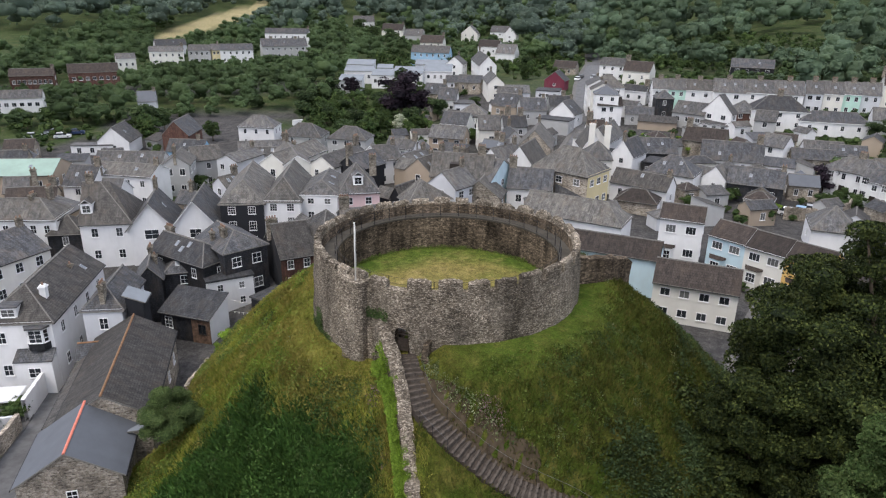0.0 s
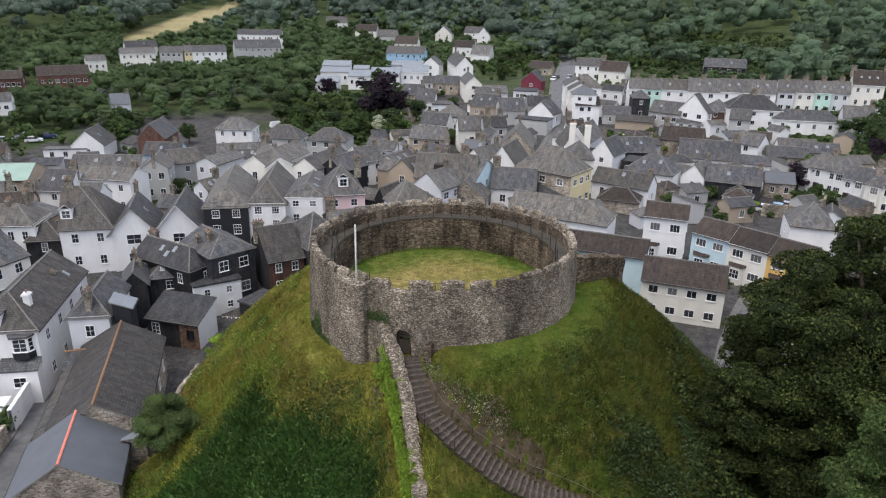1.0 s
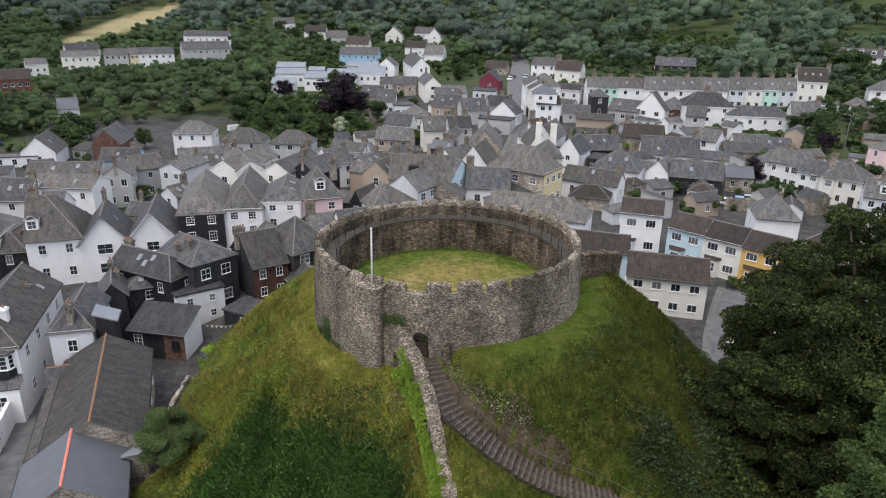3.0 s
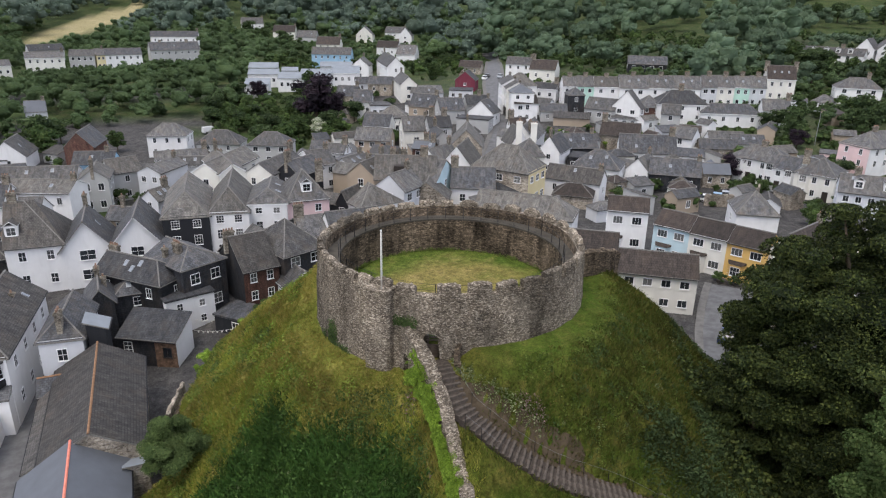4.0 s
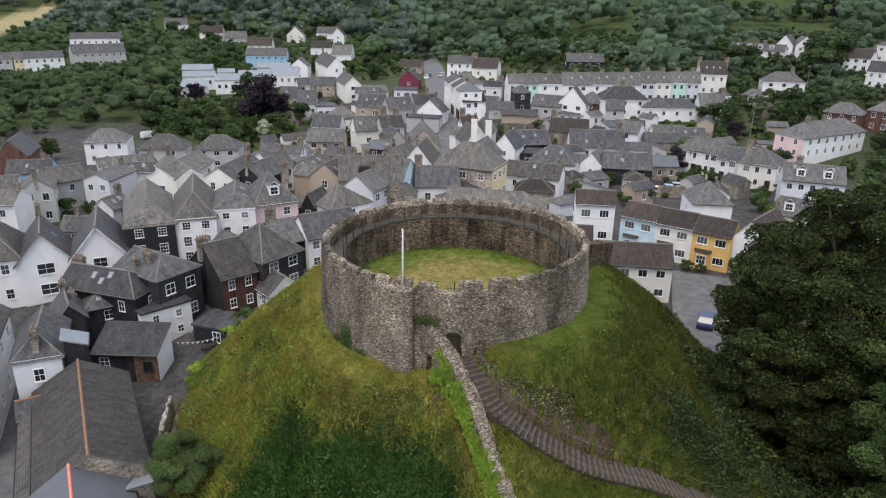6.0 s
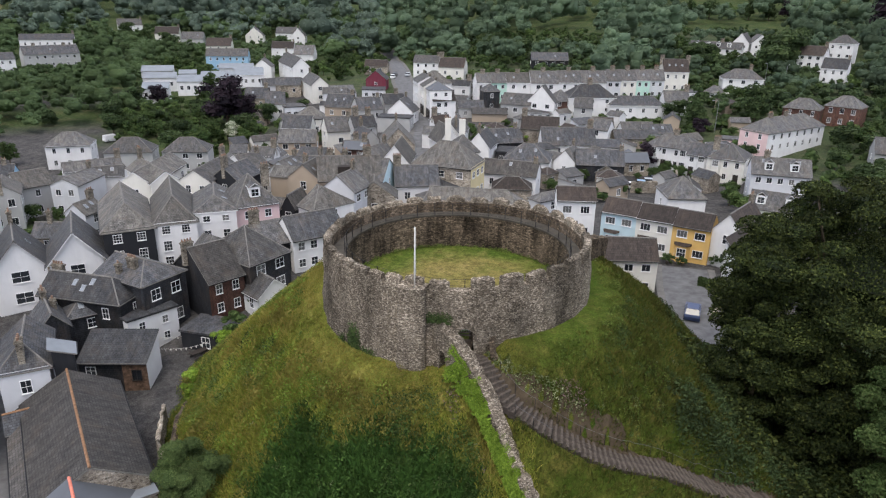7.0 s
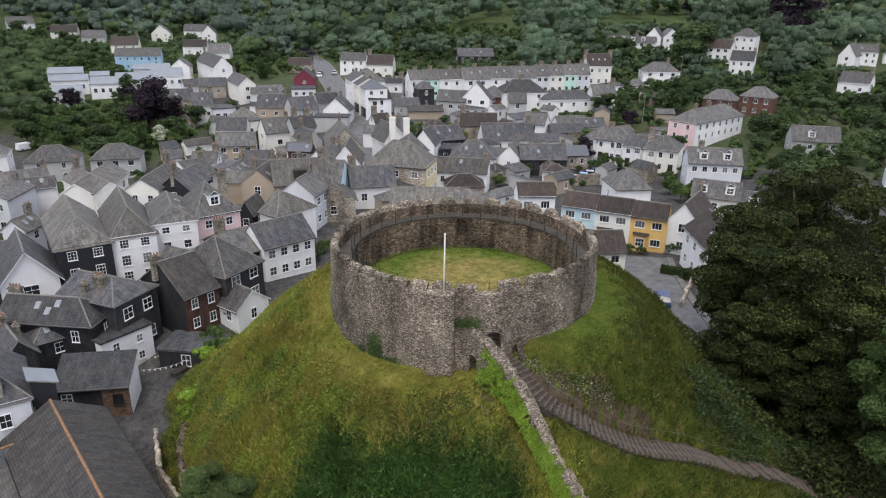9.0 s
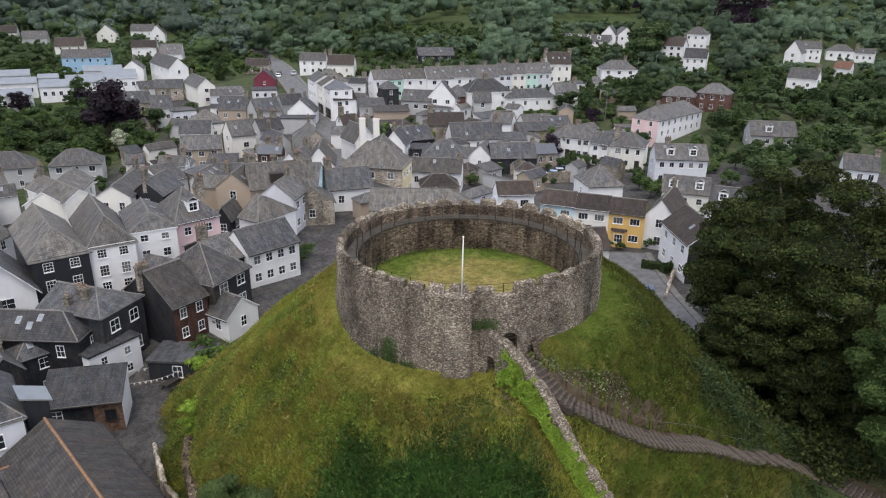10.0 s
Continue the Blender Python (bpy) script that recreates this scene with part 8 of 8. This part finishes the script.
leaf_clumps("slope_docks", "darker green leafy docks in hollows of the western slope", scatter(120, lambda x, y, r, th: ((th < -130) | (th > 116)) & (r > 13.6) & ~in_nettles(r, th) & (lump_noise(x, y, 0.37) > 0.25), 0.3, 0.9, 103), LEAF_MID, 230, 0.085, 104, 0.7)
leaf_clumps("pale_weeds", "pale green weeds and seed heads on the slope", scatter(150, lambda x, y, r, th: (r > 13) & (r < 24), 0.2, 0.5, 33), LEAF_PALE, 300, 0.055, 34, 0.8)
leaf_clumps("dark_scrub", "dark green ivy and scrub on the shaded slope", scatter(230, lambda x, y, r, th: (th > -68) & (th < 16) & (r > 19.8 + 1.2 * lump_noise(x, y, 0.7)), 0.6, 1.4, 35), LEAF_DEEP, 190, 0.1, 36, 0.7)
leaf_clumps("bank_scrub", "dark bushes and ivy under the big tree", [(24 + 16 * rg.random(), 25 + 17 * rg.random(), rg.uniform(0.9, 2.0)) for _ in range(90)], LEAF_DARK, 130, 0.16, 44, 0.8)
leaf_clumps("nettle_tops", "broad dark leaves standing above the nettles", scatter(240, lambda x, y, r, th: in_nettles(r, th), 0.35, 0.8, 37), LEAF_NETTLE, 150, 0.1, 38, 0.9)
leaf_clumps("path_edge_plants", "pale leafy plants along the steps", [(5.9, 40.4, 0.5), (6.2, 39.6, 0.55), (6.7, 38.8, 0.5), (7.3, 38.2, 0.6), (7.9, 37.6, 0.6), (8.6, 37.1, 0.65), (9.3, 36.5, 0.5), (6.4, 39.9, 0.4), (9.9, 36.0, 0.45), (5.7, 41.1, 0.4)],
            LEAF_PALE, 420, 0.07, 39, 0.8)
leaf_clumps("valerian", "dusky pink flowering valerian beside the wall and steps", [(2.3, 40.2, 0.6), (2.1, 39.4, 0.5), (9.7, 36.7, 0.8), (9.2, 37.2, 0.6), (10.2, 36.3, 0.5), (2.6, 36.5, 0.4)], LEAF_VALERIAN, 330, 0.06, 40, 0.8)


def ivy(name, label, line, z0, z1, leaf, n, size, seed, reach=0.16):
    """Ivy on the left face and over the top of the wall down the mound."""
    rng = np.random.default_rng(seed)
    u = rng.uniform(0, 1, n)
    xs, ys, zs = (np.array(v) for v in zip(*line))
    s = np.linspace(0, 1, len(line))
    x, y, top = np.interp(u, s, xs), np.interp(u, s, ys), np.interp(u, s, zs)
    gnd = land(x - 0.4, y)
    v = rng.uniform(0, 1, n) ** 0.8
    z = gnd + (top + 0.05 - gnd) * v
    gap = lump_noise(y * 2.3, z * 1.9, 1.0) + 0.55 * lump_noise(y * 6.1, z * 5.3, 1.0) + 0.55
    crest = np.where(v > 0.9, rng.uniform(0.0, 0.45, n), 0.0)
    p = np.stack([x - 0.45 - reach * rng.uniform(0.1, 1.0, n) * (1 - v ** 3) + crest, y, z + 0.25 * crest], 1)[gap > 0]
    d = np.tile(np.array([-1.0, -0.3, 0.4]), (len(p), 1))
    return tagged(new(name, cloud_mesh(name, leaf_quads(rng, p, d, size, 1.0), leaf)), label, "ivy", kind="stuff")


ivy("bright_ivy", "bright lime green ivy hanging on the stone wall", [(3.2, 41.2, 11.7), (3.85, 39.0, 9.9), (4.05, 37.0, 7.95), (4.15, 35.0, 5.9), (4.15, 33.7, 5.0), (4.3, 31.5, 3.5), (4.45, 30.0, 2.6)], 0, 0, LEAF_LIME, 42000, 0.06, 50, 0.62)


def wall_ivy(a0, a1, n, seed, leaf, z0=8.5, z1=11.2):
    rng = np.random.default_rng(seed)
    a = radians(a0) + radians(a1 - a0) * rng.beta(2, 2, n)
    z = z0 + (z1 - z0) * rng.beta(1.3, 2.2, n)
    r = KR + 0.36 + rng.uniform(0, 0.14, n)
    p = np.stack([KX + r * np.cos(a), KY + r * np.sin(a), z], 1)
    d = np.stack([np.cos(a), np.sin(a), 0.3 + 0 * a], 1)
    return leaf_quads(rng, p, d, 0.07, 1.0)


q = np.concatenate([wall_ivy(-166, -158, 1100, 61, None), wall_ivy(-158, -150, 350, 62, None, 8.6, 9.6), wall_ivy(-172, -167, 300, 63, None, 8.4, 9.8), wall_ivy(-131, -121, 500, 64, None, 12.5, 13.4)])
tagged(new("wall_plants", cloud_mesh("wall_plants", q, LEAF_MID)), "green plants rooted in the keep wall", "ivy", kind="stuff")

# bare earth beside the steps
for side, r0, r1, w1 in ((1, 2.2, 13.5, 1.2), (1, 13.5, 33.0, 0.45)):
    k = Mesh()
    rows = []
    for i in range(90):
        run = r0 + (r1 - r0) * i / 89
        p, ang = path_by(run)
        d = Vector((-math.sin(radians(ang)), math.cos(radians(ang)))) * side
        fade = min(1, 8 * i / 89, 8 * (89 - i) / 89)
        w0 = path_half(run) - 0.25
        out = 0.45 + fade * w1 * (1 + 0.25 * noise.noise(Vector((run * 0.9, side, 3.1))) + 0.15 * noise.noise(Vector((run * 3.1, side, 7.7))))
        rows.append([(p.x + d.x * (w0 + out * u), p.y + d.y * (w0 + out * u), landf(p.x + d.x * (w0 + out * u), p.y + d.y * (w0 + out * u)) + 0.12 - 0.14 * u ** 4) for u in (0, 0.35, 0.7, 0.9, 1.0)])
    for A, B in zip(rows, rows[1:]):
        for j in range(4):
            k.face([A[j], B[j], B[j + 1], A[j + 1]] if side > 0 else [A[j], A[j + 1], B[j + 1], B[j]])
    tagged(part("earth_bank", k, SOIL, smooth=True), "bare dark earth verge beside the steps", "earth", kind="structure")


# ---- cars, lamps and other small things ----
CARPAINT = {k: mat_plain("car_paint_" + k, c, 0.3, 0.6, 0.2, 0.05, 2) for k, c in (("white", (0.75, 0.75, 0.75)), ("silver", (0.42, 0.44, 0.47)), ("navy", (0.03, 0.05, 0.12)), ("black", (0.02, 0.02, 0.022)), ("red", (0.3, 0.03, 0.03)), ("pale_blue", (0.25, 0.4, 0.55)))}
TYRE = mat_plain("tyre_rubber", (0.02, 0.02, 0.02), 0.9, 0.2)
LAMPGLASS = mat_plain("lamp_glass", (0.6, 0.6, 0.58), 0.3, 0.5, 0, 0.1, 3)


def car(colour, x, y, turn, van=False):
    root = thing("van" if van else "car", "%s %s parked" % (colour.replace("_", " "), "panel van" if van else "hatchback car") + " on tarmac", "van" if van else "car", "parked cars", m=pose(x, y, landf(x, y), 0, 0, turn))
    side = [(-2.0, 0.3), (2.05, 0.3), (2.1, 0.62), (1.95, 0.85), (0.95, 0.95), (-1.95, 0.98), (-2.08, 0.7)]
    top = [(1.0, 0.92), (0.35, 1.42), (-1.35, 1.46), (-1.95, 0.96)] if not van else [(1.55, 0.92), (1.0, 1.75), (-1.95, 1.85), (-2.0, 0.96)]
    def loft(poly, half, inset):
        k = Mesh()
        n = len(poly)
        k.v += [(px, -half + (inset if pz > 1.2 else 0), pz) for px, pz in poly] + [(px, half - (inset if pz > 1.2 else 0), pz) for px, pz in poly]
        k.f.append(tuple(range(n))); k.f.append(tuple(reversed(range(n, 2 * n)))); k.k += [0, 0]
        for i in range(n):
            j = (i + 1) % n
            k.f.append((j, i, n + i, n + j)); k.k.append(0)
        return k
    part("body", loft(side, 0.86, 0), CARPAINT[colour], root)
    cabin = part("cabin", loft(top, 0.8, 0.12), CARPAINT[colour] if van else GLASS, root)
    r = Mesh()
    z = max(p[1] for p in top)
    r.box(top[2][0] + 0.05, top[1][0] - 0.05, -0.66, 0.66, z - 0.05, z + 0.03)
    part("roof_panel", r, CARPAINT[colour], cabin)
    if van:
        g = Mesh(); g.face([(1.57, -0.7, 0.98), (1.57, 0.7, 0.98), (1.06, 0.62, 1.7), (1.06, -0.62, 1.7)]); part("windscreen", g, GLASS, cabin, m=pose(0.02, 0, 0))
    for wx in (-1.3, 1.3):
        for wy in (-0.8, 0.8):
            t = Mesh(); t.tube([(wx, wy - 0.1, 0.31), (wx, wy + 0.1, 0.31)], [0.31, 0.31], 14)
            w = part("wheel", t, TYRE, root)
            h = Mesh(); h.tube([(wx, wy - 0.112, 0.31), (wx, wy + 0.112, 0.31)], [0.18, 0.18], 10); part("hub", h, GALV, w)
    for sy in (-0.62, 0.62):
        t = Mesh(); t.box(2.02, 2.09, sy - 0.16, sy + 0.16, 0.6, 0.74); part("headlight", t, LAMPGLASS, root)
    return root


for c, x, y, a in (("white", 81.6, 106.2, -40), ("pale_blue", 84.6, 106.8, -42), ("silver", 87.2, 107.4, -40), ("navy", 90.0, 108.3, -38), ("silver", -74.5, 189.0, 10), ("white", -68.0, 190.0, 15), ("navy", -66.0, 194.4, 12), ("silver", -71.5, 193.8, 12),
                   ("white", 79.5, 68.3, 60), ("navy", 43.5, 56.0, 40), ("silver", 58.6, 147.0, 70), ("white", 88.0, 238.0, 60), ("black", 91.0, 243.0, 60), ("silver", 94.0, 238.0, 60)):
    car(c, x, y, a)
car("white", -8.2, 205.4, 25, True)


def street_lamp(x, y, turn, h=8.0):
    root = thing("street_lamp", "tall grey steel street lamp", "street lamp", "street lamps", m=pose(x, y, landf(x, y), 0, 0, turn))
    k = Mesh(); k.tube([(0, 0, -0.3), (0, 0, h * 0.6), (0, 0, h)], [0.09, 0.07, 0.05], 8); part("column", k, GALV, root)
    k = Mesh(); k.tube([(0, 0, h - 0.05), (0.6, 0, h + 0.22), (1.4, 0, h + 0.3)], [0.045, 0.04, 0.035], 6); part("arm", k, GALV, root)
    k = Mesh(); k.box(1.2, 1.85, -0.13, 0.13, h + 0.2, h + 0.34); part("head", k, GALV, root)


for x, y, a in ((131.1, 129.9, 160), (186.9, 159.4, 200), (189.4, 153.9, 20), (101.4, 100.8, 120)):
    street_lamp(x, y, a)

# yard behind the slate-hung houses: table, bunting
table = thing("picnic_table", "dark timber picnic table in the yard", "table", m=pose(-8.8, 75.5, landf(-8.8, 75.5), 0, 0, 20))
for z, y0, y1 in ((0.72, -0.4, 0.4), (0.42, -0.85, -0.58), (0.42, 0.58, 0.85)):
    k = Mesh(); k.box(-0.9, 0.9, y0, y1, z, z + 0.05); part("tabletop" if z > 0.6 else "bench", k, DARKWOOD, table)
for sx in (-0.6, 0.6):
    for sy in (-1, 1):
        k = Mesh(); k.tube([(sx, sy * 0.7, 0), (sx, sy * 0.25, 0.72)], [0.05, 0.05], 4); part("leg", k, DARKWOOD, table)
bunting = thing("bunting", "string of small white pennants over the yard", "bunting")
for a, b in (((-12.6, 78.6, -1.6), (-6.0, 77.2, -1.2)), ((-12.4, 76.8, -2.2), (-6.4, 75.6, -1.6))):
    a, b = Vector(a), Vector(b)
    pts = [a.lerp(b, i / 12) - Vector((0, 0, 0.5 * math.sin(math.pi * i / 12))) for i in range(13)]
    k = Mesh(); k.tube(pts, [0.012] * 13, 4); part("cord", k, POLE_WHITE, bunting)
    for p in pts[1:-1]:
        k = Mesh(); k.prism([(-0.11, -0.01), (0.11, -0.01), (0.11, 0.01), (-0.11, 0.01)], -0.02, 0.0); k.v[0] = (-0.01, -0.01, -0.26); k.v[1] = (0.01, -0.01, -0.26); k.v[2] = (0.01, 0.01, -0.26); k.v[3] = (-0.01, 0.01, -0.26)
        part("pennant", k, POLE_WHITE, bunting, m=pose(p.x, p.y, p.z, 0, 0, 10))

# garden and yard walls
for pts, words in (([(79.0, 104.5, -0.9), (84.0, 102.2, -0.8), (92.5, 105.5, -0.8), (95.0, 108.0, -0.9)], "white-capped stone wall round a parking yard"),
                   ([(-13.5, 66.5, -2.6), (-14.8, 60.0, -2.2), (-14.2, 52.0, -2.4), (-12.0, 46.0, -2.2)], "stone retaining wall at the foot of the mound"),
                   ([(44.0, 53.8, -0.5), (50.0, 56.8, -0.5), (57.0, 60.0, -0.5)], "low rendered garden wall beside the road")):
    stone_wall(pts, 0.35, words, seed=21, stone=STONE_HOUSE)


# ---- the white house and yard beside the lane ----
def long_white_extras(root, w, d, h, rise):
    x0, y0, z0 = -w / 2, -1.9, 4.5
    k = Mesh()
    k.prism([(x0 - 0.02, y0 + 1.1), (x0 - 0.7, y0 + 0.7), (x0 - 0.7, y0 - 0.7), (x0 - 0.02, y0 - 1.1)], z0, z0 + 0.75)
    bay = part("bay_window", k, HUNG, root, "canted bay window with white sashes over a slate apron")
    k = Mesh()
    k.prism([(x0 - 0.02, y0 + 1.25), (x0 - 0.85, y0 + 0.8), (x0 - 0.85, y0 - 0.8), (x0 - 0.02, y0 - 1.25)], z0 + 2.3, z0 + 2.5)
    part("bay_roof", k, ROOFS["d"], bay)
    k = Mesh()
    k.prism([(x0 - 0.02, y0 + 1.04), (x0 - 0.62, y0 + 0.66), (x0 - 0.62, y0 - 0.66), (x0 - 0.02, y0 - 1.04)], z0 + 0.754, z0 + 2.296)
    part("bay_wall", k, FRAME, bay)
    window(bay, pose(x0 - 0.63, y0, z0 + 1.52, 0, 0, -90), 1.25, 1.4, (2, 3))
    for sg in (-1, 1):
        window(bay, pose(x0 - 0.33, y0 + sg * 0.86, z0 + 1.52, 0, 0, -90 - sg * 58), 0.55, 1.4, (1, 3))
    k = Mesh()
    k.face([(x0 - 1.5, y0 + 2.2, 3.7), (x0 - 1.5, y0 - 1.5, 3.7), (x0 - 0.02, y0 - 1.5, 4.45), (x0 - 0.02, y0 + 2.2, 4.45)])
    k.face([(x0 - 0.02, y0 + 2.2, 4.33), (x0 - 0.02, y0 - 1.5, 4.33), (x0 - 1.5, y0 - 1.5, 3.58), (x0 - 1.5, y0 + 2.2, 3.58)])
    k.face([(x0 - 1.5, y0 + 2.2, 3.58), (x0 - 1.5, y0 - 1.5, 3.58), (x0 - 1.5, y0 - 1.5, 3.7), (x0 - 1.5, y0 + 2.2, 3.7)])
    lean = part("porch_roof", k, ROOFS["d"], root)
    k = Mesh()
    k.box(x0 - 1.4, x0 - 0.004, y0 - 1.4, y0 + 2.1, -0.3, 3.62)
    part("porch_wall", k, WALLS["w"], lean)
    window(lean, pose(x0 - 1.41, y0 + 0.3, 2.4, 0, 0, -90), 1.2, 1.1, (2, 2))
    # dormer on the hip
    k = Mesh()
    k.box(x0 + 0.5, x0 + 2.6, -0.1, 1.5, h + 0.25, h + 1.45)
    dm = part("dormer", k, WALLS["w"], root)
    k = Mesh()
    k.box(x0 + 0.35, x0 + 2.9, -0.25, 1.65, h + 1.454, h + 1.56)
    part("dormer_roof", k, ROOFS["d"], dm)
    window(dm, pose(x0 + 0.49, 0.7, h + 0.88, 0, 0, -90), 1.3, 0.85, (2, 2))
    chimney(root, x0 + 3.4, -1.7, h + rise * 0.4, 1.5, 0.7, 0.6, 1, WALLS["w"])
    chimney(root, x0 + 11.0, -1.5, h + rise * 0.5, 0.5, 0.6, 0.5, 1)


long_white_extras(LONG_WHITE, 15.4, 6.7, 7.3, 2.6)


def yard_wall(pts, height, thick, mat, words):
    k = Mesh()
    rows = []
    n = 14
    for i in range(n + 1):
        u = i / n
        x, y = pts[0][0] + (pts[1][0] - pts[0][0]) * u, pts[0][1] + (pts[1][1] - pts[0][1]) * u
        z = landf(x, y)
        rows.append((x, y, z, height + 0.04 * math.sin(i * 2.1)))
    d = Vector((pts[1][1] - pts[0][1], pts[0][0] - pts[1][0])).normalized() * thick / 2
    for a, b in zip(rows, rows[1:]):
        c = [(p[0] + s * d.x, p[1] + s * d.y, p[2] + o) for p, o in ((a, -0.5), (b, -0.5), (b, b[3]), (a, a[3])) for s in (1, -1)]
        k.face([c[0], c[2], c[4], c[6]])
        k.face([c[7], c[5], c[3], c[1]])
        k.face([c[6], c[4], c[5], c[7]])
    return tagged(part("garden_wall", k, mat), words, "wall", kind="structure")


yard_wall([(-29.35, 66.6), (-29.2, 60.4)], 2.5, 0.35, WALLS["w"], "white rendered yard wall along the lane")
yard_wall([(-29.2, 58.9), (-29.3, 45.0)], 1.9, 0.4, STONE_HOUSE, "rubble stone yard wall along the lane")
yard_wall([(-29.4, 58.9), (-36.0, 58.6)], 1.6, 0.3, WALLS["l"], "pale rendered wall across the yard")
parasol = thing("parasol", "square white garden parasol standing in the yard", "parasol", m=pose(-31.4, 62.2, landf(-31.4, 62.2)))
k = Mesh(); k.tube([(0, 0, -0.05), (0, 0, 2.5)], [0.03, 0.03], 8); part("pole", k, GALV, parasol)
k = Mesh()
for i in range(4):
    a, b = 2 * math.pi * (i + 0.5) / 4, 2 * math.pi * (i + 1.5) / 4
    k.face([(1.9 * math.cos(a), 1.9 * math.sin(a), 2.15), (1.9 * math.cos(b), 1.9 * math.sin(b), 2.15), (0, 0, 2.65)])
    k.face([(1.9 * math.cos(b), 1.9 * math.sin(b), 2.0), (1.9 * math.cos(a), 1.9 * math.sin(a), 2.0), (1.9 * math.cos(a), 1.9 * math.sin(a), 2.15), (1.9 * math.cos(b), 1.9 * math.sin(b), 2.15)])
part("canopy", k, WALLS["w"], parasol)
k = Mesh(); k.box(-0.3, 0.3, -0.3, 0.3, -0.05, 0.1); part("base", k, VERGE, parasol)
for x, y, sc in ((-30.2, 60.9, 1.0), (-30.6, 59.6, 0.8), (-31.8, 57.0, 0.9), (-30.3, 55.0, 0.7), (-31.6, 52.5, 0.9)):
    placed(SHRUB, x, y, 40 * x, sc)


def planter(x, y, turn, l):
    root = thing("planter", "weathered timber planter with green plants in the yard", "planter", "yard planters", m=pose(x, y, landf(x, y), 0, 0, turn))
    for sy in (-0.3, 0.3):
        k = Mesh(); k.box(-l / 2, l / 2, sy - 0.03, sy + 0.03, -0.05, 0.5); part("side_board", k, DARKWOOD, root)
    for sx in (-1, 1):
        k = Mesh(); k.box(sx * l / 2 - 0.03, sx * l / 2 + 0.03, -0.265, 0.265, -0.05, 0.5); part("end_board", k, DARKWOOD, root)
    k = Mesh(); k.box(-l / 2 + 0.04, l / 2 - 0.04, -0.26, 0.26, 0, 0.42); part("soil", k, SOIL, root)


planter(-30.0, 56.6, 85, 2.2)
planter(-30.1, 53.4, 92, 1.8)
house(-32.6, 53.0, 95, 5.0, 3.0, 2.6, 0.9, "mono", "k", "b", landf(-32.6, 53.0), name="shed", label="grey shed with metal sheet roof in the yard", category="shed")
